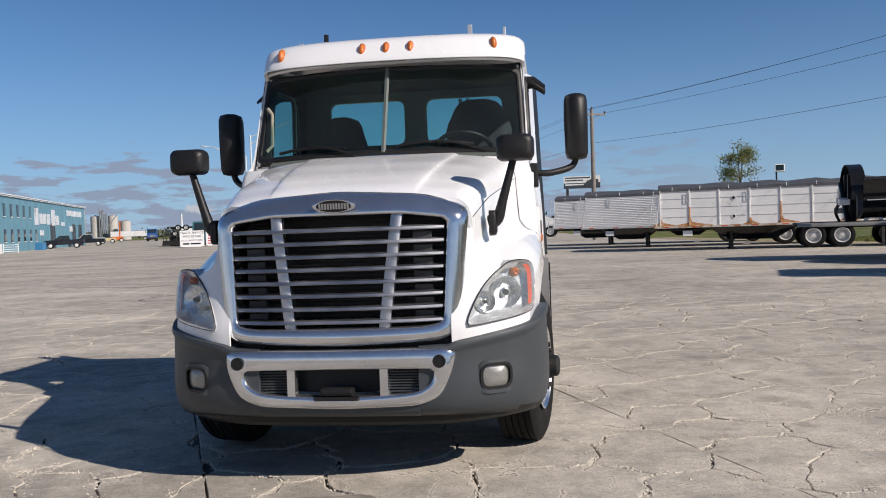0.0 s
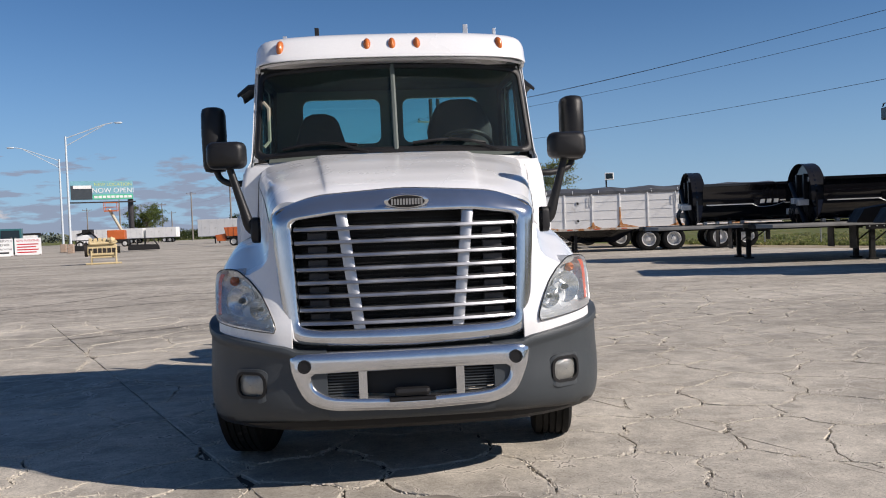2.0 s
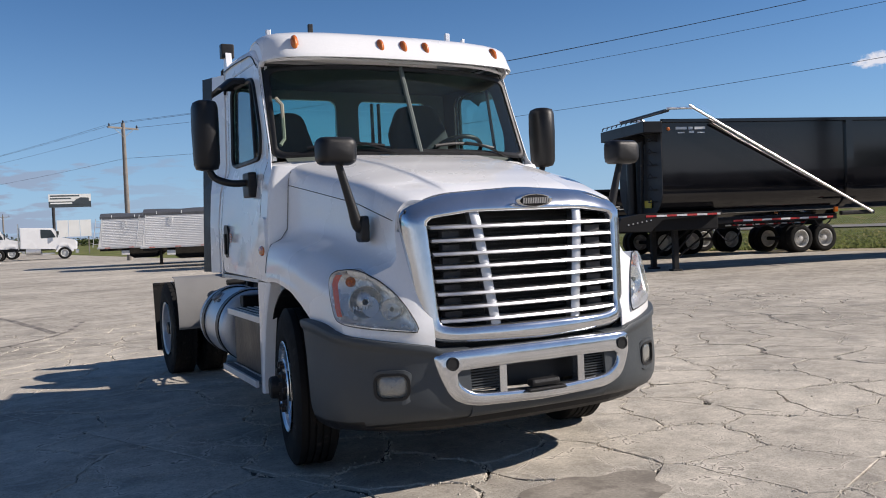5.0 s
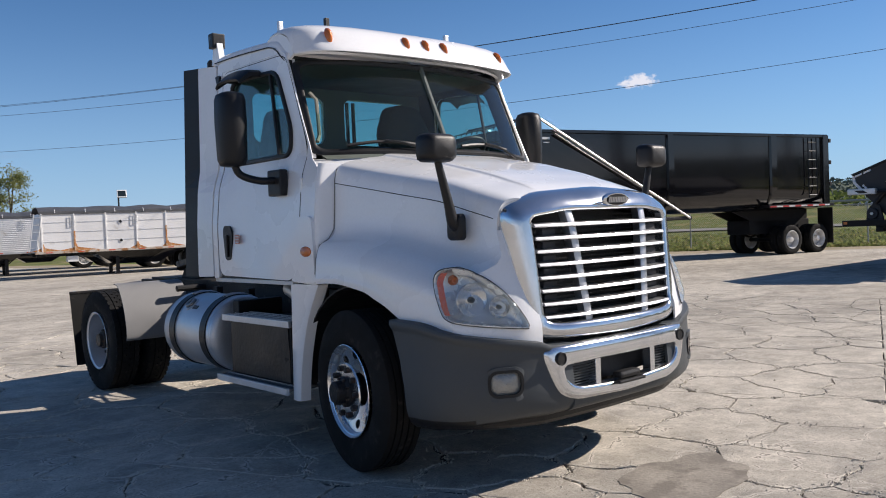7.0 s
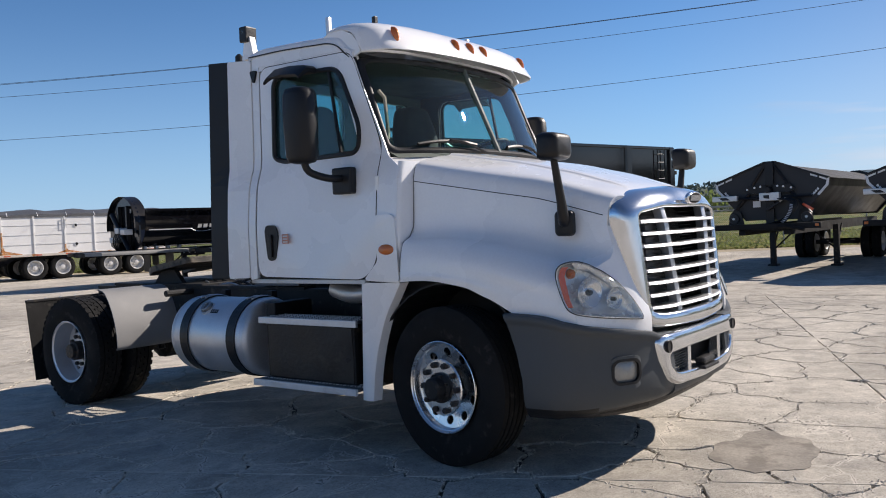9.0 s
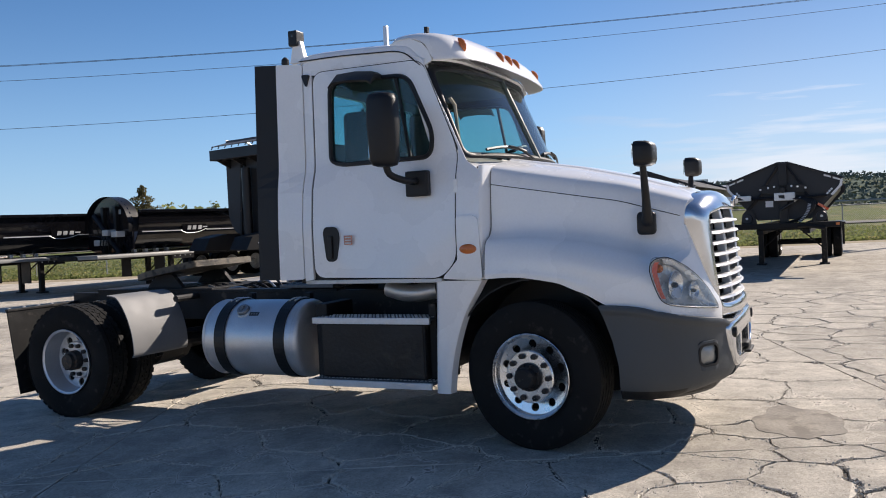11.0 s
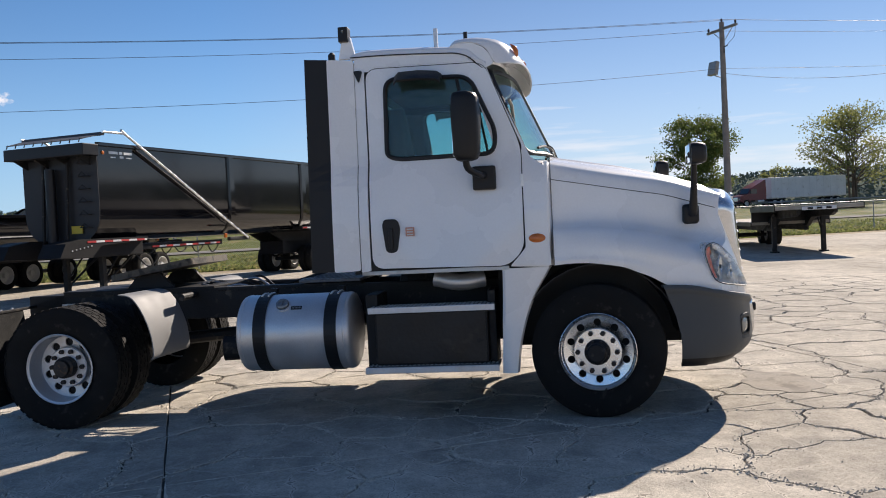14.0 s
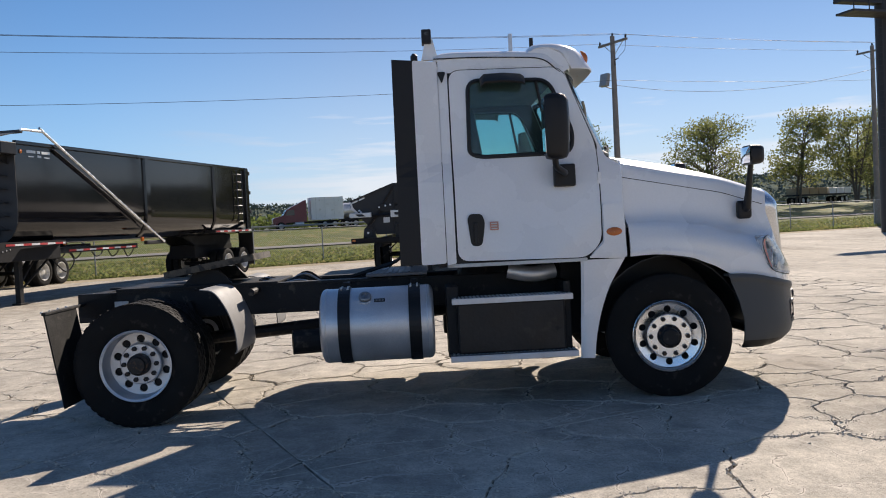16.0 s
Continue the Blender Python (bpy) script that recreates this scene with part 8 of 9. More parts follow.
def box_trailer(m, L, label, color=None, h=3.9):
    t = thing("box_trailer", m, label, "trailer", "far box trailers")
    c = color or PANEL
    part("body", box(0, L, -1.25, 1.25, 1.15, h, 0.04), c, t)
    for k in range(int(L / 1.2)):
        part("seam", box(0.6 + k * 1.2, 0.63 + k * 1.2, -1.256, 1.256, 1.2, h - 0.05), SILVER, t)
    part("rail", box(0, L, -1.27, 1.27, 1.08, 1.18), SILVER, t)
    for x in (L - 2.6, L - 1.4):
        axle(t, x)
    for sy in (-1, 1):
        part("landing_leg", box(2.4, 2.55, sy * 0.7, sy * 0.85, 0, 1.1), DARK, t)
    return t


box_trailer(pose(-10.34, 131.0, 0, 0, 0, -20), 8.0, "white box trailer standing behind the orange truck", PANEL, 3.6)
box_trailer(pose(-40.8, 192.6, 0, 0, 0, -12), 15.2, "white box trailer in the far row", PANEL, 3.2)
box_trailer(pose(-25.3, 189.3, 0, 0, 0, -12), 6.4, "shorter white box trailer in the far row", PANEL, 3.2)
for k, (x, y) in enumerate(((-60, 196), (-92, 235))):
    box_trailer(pose(x, y, 0, 0, 0, 4), 11 + k, "distant white trailer at the yard's edge", PANEL, 2.6)
conventional(pose(-63.6, 185, 0, 0, 0, -70), paint("blue_truck_paint", (0.03, 0.09, 0.3)), "blue semi truck parked at the yard's edge", (-4.2,), 4.4)


def pickup(m, color, label):
    """A crew-cab pickup facing plus x."""
    t = thing("pickup_truck", m, label, "pickup truck")
    low = [(2.75, 0.5), (2.82, 1.1), (2.6, 1.26), (1.2, 1.33), (-0.95, 1.33), (-0.97, 1.27), (-2.9, 1.27), (-2.95, 0.6)]
    part("body", wedge(soften(low, 0.08, 3), 0.98, 0.04), color, t, "", 40)
    part("cabin", wedge(soften([(1.25, 1.31), (0.55, 1.93), (-0.75, 1.96), (-0.95, 1.31)], 0.09, 3), 0.88, 0.05), color, t, "", 40)
    for sy in (-1, 1):
        part("side_window", plate(soften([(1.0, 1.37), (0.5, 1.86), (0.02, 1.87), (0.02, 1.37)], 0.05, 2), flat("y", sy * 0.883), sy * 0.006), WINDOW, t)
        part("side_window", plate(soften([(-0.05, 1.37), (-0.05, 1.87), (-0.66, 1.87), (-0.8, 1.37)], 0.05, 2), flat("y", sy * 0.883), sy * 0.006), WINDOW, t)
        part("headlight", box(2.68, 2.83, sy * 0.6, sy * 0.95, 0.9, 1.12, 0.02), FOG, t)
        for x in (1.85, -1.85):
            part("arch_trim", lathe([(sy * 0.95, 0.5), (sy * 1.0, 0.5)], 20, "y", (x, 0, 0.45)), BLACK, t)
            wheel(t, x, sy * 0.88, 0.42, 0.42, 0.28, False, None, 0 if sy < 0 else 180)
    part("windscreen", grid([[(1.2, -0.8, 1.37), (1.2, 0.8, 1.37)], [(0.6, -0.75, 1.89), (0.6, 0.75, 1.89)]]), WINDOW, t)
    part("bumper", box(2.7, 2.92, -0.98, 0.98, 0.5, 0.72, 0.03), CHROME, t)
    return t


pickup(pose(-52.95, 118, 0, 0, 0, 200) @ Matrix.Scale(0.9, 4), NAVY, "black crew-cab pickup parked before the blue building")
pickup(pose(-57.2, 136, 0, 0, 0, 196) @ Matrix.Scale(0.9, 4), NAVY, "dark pickup parked behind the black one")
pickup(pose(-61.5, 146, 0, 0, 0, 200), paint("silver_car_paint", (0.4, 0.42, 0.44)), "silver pickup at the yard's edge")

# blue steel building
bl = thing("warehouse", pose(-46.0, 80, 0, 0, 0, 104.1), "long light blue steel warehouse with white lettering bars", "building")
part("wall", box(0, 73, 0, 28, 0, 6.7), BLUEWALL, bl, "light blue ribbed steel wall")
part("roof", plate([(-0.3, 6.7), (14, 8.6), (28.3, 6.7)], lambda u, v, d: Vector((d - 0.3, u, v)), 73.6), PANEL, bl, "white steel roof")
part("gutter", box(-0.2, 73.2, -0.2, 0.1, 6.55, 6.8), PANEL, bl)
for k in range(25):
    part("siding_rib", box(k * 3.0, k * 3.0 + 0.1, -0.05, 0.0, 0, 6.6), BLUEWALL, bl)
for k in range(7):
    for z in (1.2, 4.2):
        w = part("window", box(14 + k * 3.2, 14.9 + k * 3.2, -0.06, 0.02, z, z + 1.5), WINDOW, bl)
        part("window_frame", box(13.9 + k * 3.2, 15.0 + k * 3.2, -0.08, -0.055, z - 0.1, z), PANEL, w)
for x0, x1, z0, z1 in ((33, 35.4, 3.3, 5.6), (36, 38.0, 3.5, 4.9), (38.5, 40.3, 3.5, 4.9), (40.9, 43.0, 3.4, 4.9), (44, 46.5, 3.3, 5.6), (47, 49.5, 3.4, 4.8), (51, 52.5, 3.3, 3.9), (53, 54, 3.3, 3.9)):
    part("lettering_bar", lump(box(0, x1 - x0, -0.06, -0.02, 0, z1 - z0), pose(x0, 0, z0)), WHITE, bl)
for r_, z in enumerate((4.9,)):
    for k in range(12):
        part("lettering_bar", box(56 + k * 1.15, 56.8 + k * 1.15, -0.06, -0.02, z, z + 0.9), WHITE, bl)
for x in (43, 60, 66):
    part("door", box(x, x + 3.4, -0.05, 0.0, 0, 3.6), mat("dark_doorway", (0.05, 0.06, 0.07), 0.6), bl)
part("door_sign", box(36, 38.2, -0.1, -0.03, 1.9, 2.6), WHITE, bl)
part("door_sign", box(58, 60.2, -0.1, -0.03, 2.4, 3.3), WHITE, bl)
ac = thing("concrete_barrier", pose(-47.6, 88.0, 0, 0, 0, 104) @ Matrix.Scale(0.75, 4), "pale concrete blocks beside the building", "barrier")
part("block", box(0, 3.5, -1.2, 0, 0, 1.4, 0.05), PANEL, ac)
gate = thing("pipe_gate", pose(-47.9, 92.0, 0, 0, 0, 70) @ Matrix.Scale(0.66, 4), "white pipe gate beside the building", "gate")
for k in range(4):
    part("bar", tube([(0, 0, 0.3 + 0.35 * k), (3, 0, 0.3 + 0.35 * k)], 0.05, 6), WHITE, gate)
for x in (0, 3):
    part("post", tube([(x, 0, 0), (x, 0, 1.6)], 0.07, 6), WHITE, gate)
tk = thing("waste_bin", pose(-51.6, 108.3, 0) @ Matrix.Scale(0.75, 4), "blue steel waste bin by the wall", "bin")
part("bin", box(-0.7, 0.7, -0.6, 0.6, 0, 1.3, 0.05), paint("blue_bin", (0.05, 0.2, 0.4)), tk)
# silos
CONC = mat("silo_concrete", (0.5, 0.48, 0.45), 0.8, vary=0.1, scale=0.2, fine=5, bump=0.02)
for x, y, r, h in ((-118.8, 290, 1.75, 8.2), (-113.7, 292, 1.6, 8.4), (-107.9, 288, 1.7, 6.3)):
    s = thing("silo", pose(x, y, 0), "tall pale grain silo with a conical cap", "silo", "grain silos")
    part("drum", lathe([(0, r), (h, r)], 24, "z"), CONC, s, smooth=40)
    part("cap", lathe([(h, r * 1.02), (h + 0.5, 0.3)], 24, "z"), SILVER, s, smooth=40)
tw = thing("elevator_tower", pose(-115.5, 288, 0), "grey steel grain elevator legs", "tower")
for k in range(5):
    part("leg", box(-1.3 + k * 0.62, -1.05 + k * 0.62, -0.3, 0.3, 0, (10.9, 10.2, 10.7, 8.9, 9.4)[k]), GALV, tw)
part("spout", tube([(4.6, 0, 8.4), (1.2, 0, 4.0)], 0.16, 6), GALV, tw)
part("spout", tube([(-6.6, 0, 10.4), (-6.6, 0, 0.0)], 0.5, 6), GALV, tw)
ch = thing("factory_stack", pose(-118, 383, 0), "thin white factory stack on the horizon", "chimney")
part("stack", tube([(0, 0, 0), (0, 0, 10.2)], [0.45, 0.3], 10), PANEL, ch)


def lettering(text, size, m, material, parent):
    cu = bpy.data.curves.new("lettering", "FONT")
    cu.body, cu.size, cu.align_x, cu.align_y, cu.extrude = text, size, "CENTER", "CENTER", 0.004
    tmp = bpy.data.objects.new("lettering", cu)
    me = bpy.data.meshes.new_from_object(tmp)
    bpy.data.objects.remove(tmp)
    me.materials.append(material)
    ob = new("lettering", me)
    ob.parent, ob.matrix_basis = parent, m
    return ob


INK, REDINK = paint("black_ink", (0.015, 0.015, 0.018)), paint("red_ink", (0.5, 0.03, 0.04))


def yard_sign(m, label):
    s = thing("yard_sign", m, label, "sign", "yard signs")
    part("board", box(-1.22, 1.22, -0.03, 0.03, 0.05, 1.75, 0.01), WHITE, s)
    for x in (-1.1, 1.1):
        part("post", box(x - 0.05, x + 0.05, 0.03, 0.1, 0, 1.85), POLEWOOD, s)
        part("foot", box(x - 0.06, x + 0.06, -0.6, 0.7, 0, 0.1), POLEWOOD, s)
    return s


s1 = yard_sign(pose(-26.3, 88.6, 0, 0, 0, 12), "white yard sign lettered for truck service and repair")
for txt, z, sz in (("TRUCK SERVICE", 1.52, 0.33), ("AND REPAIR", 1.15, 0.33), ("D.O.T. INSPECTIONS", 0.72, 0.24)):
    lettering(txt, sz, pose(0, -0.036, z, 90), INK, s1)
for k in range(2):
    part("lettering_bar", box(-0.95 + k * 0.8, -0.3 + k * 1.15, -0.036, -0.03, 0.3, 0.46), INK, s1)
s2 = yard_sign(pose(-24.7, 92.6, 0, 0, 0, 10), "white yard sign with red heading for parking")
lettering("SEMI PARKING", 0.33, pose(0, -0.036, 1.5, 90), REDINK, s2)
for k in range(4):
    part("lettering_bar", box(-1.0, 0.95 - 0.2 * (k % 2), -0.036, -0.03, 1.08 - 0.27 * k, 1.2 - 0.27 * k), REDINK, s2)

# street lamps
LAMPSTEEL = mat("pale_galvanised_steel", (0.6, 0.66, 0.7), 0.5, 0.2, vary=0.08, scale=3, bump=0.002)


def street_lamp(m, h, reach, label):
    s = thing("street_lamp", m, label, "street lamp", "street lamps")
    part("pole", tube([(0, 0, 0), (0, 0, h)], [0.14, 0.09], 10), LAMPSTEEL, s, smooth=50)
    part("base", box(-0.3, 0.3, -0.3, 0.3, 0, 0.95, 0.05), mat("stained_concrete", (0.38, 0.3, 0.24), 0.9, second=(0.3, 0.15, 0.08), amount=0.4), s)
    arm = part("arm", tube([(0, 0, h - 0.2), (reach * 0.75, 0, h + 1.2), (reach * 0.9, 0, h + 1.35)], 0.05, 6), LAMPSTEEL, s)
    part("arm_stay", tube([(0, 0, h - 1.0), (reach * 0.75, 0, h + 1.15)], 0.04, 6), LAMPSTEEL, arm)
    part("lamp_head", lump(lathe([(-0.45, 0.001), (-0.3, 0.16), (0.3, 0.2), (0.5, 0.001)], 12, "x"), pose(reach, 0, h + 1.35) @ Matrix.Diagonal((1, 1, 0.5, 1))), LAMPSTEEL, arm, smooth=60)


street_lamp(pose(-20.9, 93.8, 0), 12.1, 5.2, "tall galvanised street lamp with a truss arm")
street_lamp(pose(-23.6, 103.0, 0, 0, 0, 180), 10.6, 5.0, "galvanised street lamp with its arm turned away")

# billboard with a new-location advert
BB_SKY, BB_GREEN, BB_DARK = paint("advert_blue", (0.2, 0.42, 0.5)), paint("advert_green", (0.1, 0.5, 0.3)), paint("advert_dark", (0.05, 0.06, 0.07))
bb = thing("billboard", pose(-34.8, 193.4, 1.4, 0, 0, 10) @ Matrix.Scale(0.86, 4), "tall billboard with a green and blue opening advert", "billboard")
part("panel", box(-7.3, 7.3, -0.2, 0.2, 9.6, 14.3), BB_SKY, bb)
part("advert_strip", box(-2.2, 7.2, -0.23, -0.2, 9.7, 10.9), BB_GREEN, bb)
part("advert_picture", box(-7.2, -2.3, -0.23, -0.2, 9.7, 13.2), BB_DARK, bb)
part("advert_logo", box(-6.6, -2.4, -0.26, -0.23, 12.4, 13.2), PANEL, bb)
lettering("NEW LOCATION", 1.15, pose(2.6, -0.22, 13.35, 90), paint("advert_yellow", (0.55, 0.62, 0.2)), bb)
lettering("NOW OPEN!", 1.7, pose(2.6, -0.24, 11.85, 90), WHITE, bb)
for k in range(9):
    part("advert_bar", box(-1.9 + k * 1.0, -1.1 + k * 1.0, -0.25, -0.23, 10.0, 10.6), PANEL, bb)
part("column", tube([(6.6, 0.8, -1.63), (6.6, 0.8, 9.6)], 0.7, 12), STEEL_DARK, bb)
part("catwalk", box(-7.8, 7.8, -1.2, 0.3, 8.8, 9.1), STEEL_DARK, bb)
b2 = thing("billboard", pose(31.3, 187.5, 0, 0, 0, -8), "billboard with a black and white advert", "billboard")
part("panel", box(-4, 4, -0.2, 0.2, 8.3, 11.0), BB_DARK, b2)
part("advert_field", box(-4, 4, -0.23, -0.2, 9.5, 11.0), PANEL, b2)
part("advert_truck", plate(soften([(0.5, 8.9), (3.6, 8.9), (3.6, 10.2), (2.0, 10.3), (1.0, 9.8)], 0.1, 2), flat("y", -0.26), 0.02), BB_DARK, b2)
for k, (x0, x1, z) in enumerate(((-3.7, 1.8, 10.5), (-3.7, 0.2, 9.95), (-3.7, 0.4, 9.0))):
    part("advert_bar", box(x0, x1, -0.25, -0.235, z, z + 0.28), BB_DARK if k < 2 else WHITE, b2)
part("column", tube([(-3.2, 0, 0), (-3.2, 0, 8.3)], 0.3, 10), STEEL_DARK, b2)
ws = thing("sign_board", pose(14.9, 99, 0, 0, 0, -10), "blank white sign board on posts", "sign")
for k in range(3):
    part("board", box(-1.7 + k * 1.15, -0.6 + k * 1.15, -0.05, 0.05, 1.9, 3.7), PANEL, ws)
for x in (-0.9, 1.4):
    part("post", box(x - 0.06, x + 0.06, 0.05, 0.15, 0, 2.0), POLEWOOD, ws)

# engine on a stand
en = thing("engine", pose(-10.3, 51.2, 0, 0, 0, 8), "yellow diesel engine standing on a pipe frame", "engine")
CREAM_Y = paint("faded_yellow_enamel", (0.62, 0.5, 0.28), 0.6)
part("block", box(-0.85, 0.72, -0.36, 0.36, 0.52, 1.12, 0.05), CREAM_Y, en, "faded yellow cast engine block")
part("oil_pan", box(-0.7, 0.6, -0.26, 0.26, 0.36, 0.54, 0.04), CREAM_Y, en)
for k in range(6):
    part("cylinder_head", box(-0.78 + k * 0.245, -0.56 + k * 0.245, -0.3, 0.3, 1.12, 1.34, 0.02), CREAM_Y, en)
    part("valve_cover", box(-0.76 + k * 0.245, -0.58 + k * 0.245, -0.16, 0.2, 1.34, 1.5 - 0.02 * (k % 2), 0.03), CREAM_Y, en)
    part("side_cover", box(-0.77 + k * 0.245, -0.58 + k * 0.245, -0.385, -0.355, 0.66, 0.92, 0.01), HUB, en)
    part("exhaust_port", tube([(-0.67 + k * 0.245, -0.28, 1.24), (-0.67 + k * 0.245, -0.42, 1.2)], 0.05, 6), CREAM_Y, en)
part("flywheel", lathe([(-1.0, 0.001), (-1.0, 0.4), (-0.85, 0.4)], 20, "x", (0, 0, 0.86)), HUB, en)
part("turbo", lathe([(0.0, 0.12), (0.15, 0.2), (0.3, 0.12)], 14, "x", (0.3, -0.42, 1.36)), CREAM_Y, en)
part("manifold", tube([(-0.7, -0.43, 1.18), (0.6, -0.43, 1.2), (0.72, -0.4, 1.3)], 0.075, 8), CREAM_Y, en)
part("pulley", lathe([(0.72, 0.2), (0.88, 0.2), (0.88, 0.001)], 14, "x", (0, 0, 0.8)), DARK, en)
for x in (-0.65, 0.65):
    for y in (-0.4, 0.4):
        part("frame_leg", tube([(x, y, 0), (x, y, 0.8)], 0.045, 6), YELLOW, en)
    part("frame_foot", tube([(x, -0.6, 0.04), (x, 0.6, 0.04)], 0.05, 6), YELLOW, en)
part("frame_skid", tube([(-0.95, -0.4, 0.06), (0.95, -0.4, 0.06)], 0.05, 6), YELLOW, en)

# boom lift
bo = thing("boom_lift", pose(-23.4, 138.5, 0) @ Matrix.Scale(1.12, 4), "orange boom lift with its basket raised", "boom lift")
part("chassis", box(-1.5, 1.5, -1.1, 1.1, 0.5, 1.0, 0.05), DARK, bo)
part("turret", box(-1.2, 1.1, -0.9, 0.9, 1.0, 2.3, 0.1), ORANGE, bo)
part("boom", tube([(0.6, 0, 2.2), (-0.1, 0, 3.6), (-0.9, 0, 5.2)], 0.2, 8), mat("cream_paint", (0.55, 0.5, 0.38), 0.5), bo)
part("basket", box(-1.5, 0.2, -0.6, 0.6, 4.9, 5.05), ORANGE, bo)
for x in (-1.5, 0.2):
    for y in (-0.6, 0.6):
        part("basket_post", tube([(x, y, 5.0), (x, y, 6.1)], 0.04, 6), ORANGE, bo)
for z in (5.5, 6.1):
    part("basket_rail", tube([(-1.5, -0.6, z), (0.2, -0.6, z), (0.2, 0.6, z), (-1.5, 0.6, z), (-1.5, -0.6, z)], 0.04, 6), ORANGE, bo)
for x in (-1.1, 1.1):
    for y in (-1.0, 1.0):
        wheel(bo, x, y, 0.45, 0.45, 0.3, False, None, 0 if y < 0 else 180)


# stripped black bus shells and scrap
def shell_frame(m, label):
    s = thing("van_shell", m, label, "vehicle shell", "scrap vehicle shells")
    part("lower_body", wedge(soften([(1.5, 0.1), (1.35, 0.62), (-1.5, 0.7), (-1.6, 0.1)], 0.08, 2), 0.9, 0.03), DARK, s)
    part("roof", box(-1.4, 0.9, -0.8, 0.8, 1.22, 1.3, 0.02), DARK, s)
    for x, dx in ((-1.45, 0.08), (-0.7, 0.0), (0.05, 0.0), (0.8, 0.45)):
        for sy in (-1, 1):
            part("pillar", tube([(x + dx, sy * 0.86, 0.6), (x, sy * 0.78, 1.25)], 0.05, 6), DARK, s)


shell_frame(pose(-13.3, 91.3, 0, 0, 0, 5), "black stripped van shell on the ground")
shell_frame(pose(-31.6, 100.5, 0, 0, 0, 8), "black stripped shell lying beside the signs")
shell_frame(pose(-20.8, 100, 0, 0, 0, 0), "black stripped shell below the street lamp")
cabin = thing("truck_cab", pose(-26.9, 95, 0, 0, 0, -80), "dark teal truck cab standing on the ground", "truck cab")
part("cab_body", wedge(soften([(1.0, 0.4), (1.0, 1.4), (0.6, 2.75), (-1.1, 2.8), (-1.1, 0.4)], 0.12, 3), 1.05), TEAL, cabin, "", 40)
part("windscreen", grid([[(1.03, -0.9, 1.5), (1.03, 0.9, 1.5)], [(0.68, -0.85, 2.6), (0.68, 0.85, 2.6)]]), WINDOW, cabin)
st = thing("axle_stack", pose(-31.4, 102.5, 0, 0, 0, 5), "stack of black axles with bright hubs", "axle stack")
part("rack", box(-1.6, 5.0, -0.3, 0.9, 0.0, 1.15, 0.03), DARK, st)
for z in (1.5, 2.2):
    for k in range(2):
        wheel(st, k * 0.95 - 0.9 + (0.35 if z > 2 else 0), -0.4, z, 0.36, 0.25, True)
    part("beam", box(-1.5, 5.5, 0.0, 0.3, z - 0.12, z + 0.12), DARK, st)
ld = thing("loader", pose(-26.1, 130, 0, 0, 0, 0) @ Matrix.Scale(1.25, 4), "white and black skid loader", "loader")
part("body", box(-1.1, 0.9, -0.7, 0.7, 0.5, 1.6, 0.1), WHITE, ld)
part("cage", box(-0.5, 0.6, -0.6, 0.6, 1.6, 2.2, 0.05), DARK, ld)
part("lift_arm", tube([(-1.0, -0.8, 1.6), (0.4, -0.8, 2.0), (1.6, -0.8, 0.6)], 0.12, 6), DARK, ld)
for x in (-0.7, 0.6):
    wheel(ld, x, -0.85, 0.45, 0.45, 0.3, False)
tk2 = thing("yellow_tractor", pose(-66.5, 168, 0, 0, 0, 10) @ Matrix.Scale(0.7, 4), "yellow and white machine parked at the yard's edge", "tractor")
part("body", box(-2, 2, -0.9, 0.9, 0.6, 1.6, 0.15), YELLOW, tk2)
part("cab", box(-1.4, 0.0, -0.8, 0.8, 1.6, 2.8, 0.1), WINDOW, tk2)
for x in (-1.3, 1.3):
    wheel(tk2, x, -0.9, 0.6, 0.6, 0.4, False)
tf = thing("telehandler", pose(-72.0, 187, 0, 0, 0, 20) @ Matrix.Scale(0.75, 4), "orange telehandler with raised boom", "loader")
part("body", box(-1.6, 1.6, -0.9, 0.9, 0.6, 1.7, 0.15), ORANGE, tf)
part("boom", tube([(0.6, 0, 0.8), (0.8, 0, 6.2)], 0.22, 6), ORANGE, tf)
for x in (-1.1, 1.1):
    wheel(tf, x, -0.9, 0.6, 0.6, 0.4, False)
# more poles along the horizon
for x, y, h in ((17.96, 180.51, 6.8), (-30.68, 266.09, 11.1), (-26.75, 254.02, 8.2), (-34, 210, 11), (-45, 230, 9)):
    utility_pole(pose(x, y, 0), h, "distant wooden utility pole with crossarm")
fl = thing("flood_pole", pose(20.1, 50.6, 0, 0, 0, -20), "short pole with a white solar panel", "lamp post")
part("pole", tube([(0, 0, 0), (0, 0, 4.1)], 0.05, 8), DARK, fl)
part("panel", lump(box(-0.28, 0.28, -0.04, 0.04, -0.25, 0.25, 0.02), pose(0.2, 0, 4.15, -25)), PANEL, fl)
part("panel_face", lump(box(-0.22, 0.22, -0.05, -0.04, -0.19, 0.19), pose(0.2, 0, 4.15, -25)), WINDOW, fl)

# traffic standing on the highway
conventional(pose(101.5, 13.6, 1.66, 0, 0, 100), MAROON, "maroon sleeper semi truck on the highway", (-5.6, -6.9), 6.4, True, True)
box_trailer(pose(102.6, 9.8, 1.66, 0, 0, -80), 4.2, "white box body on the highway", PANEL, 4.0)
tn = thing("tank_trailer", pose(105.0, 6.0, 1.66, 0, 0, -80), "polished steel tank trailer on the highway", "trailer")
part("tank", lathe([(0, 0.3), (0.2, 1.0), (9.5, 1.0), (9.8, 0.3)], 20, "x", (0, 0, 2.2)), ALU_DULL, tn, smooth=40)
part("frame", box(0, 9.8, -0.5, 0.5, 0.9, 1.2), DARK, tn)
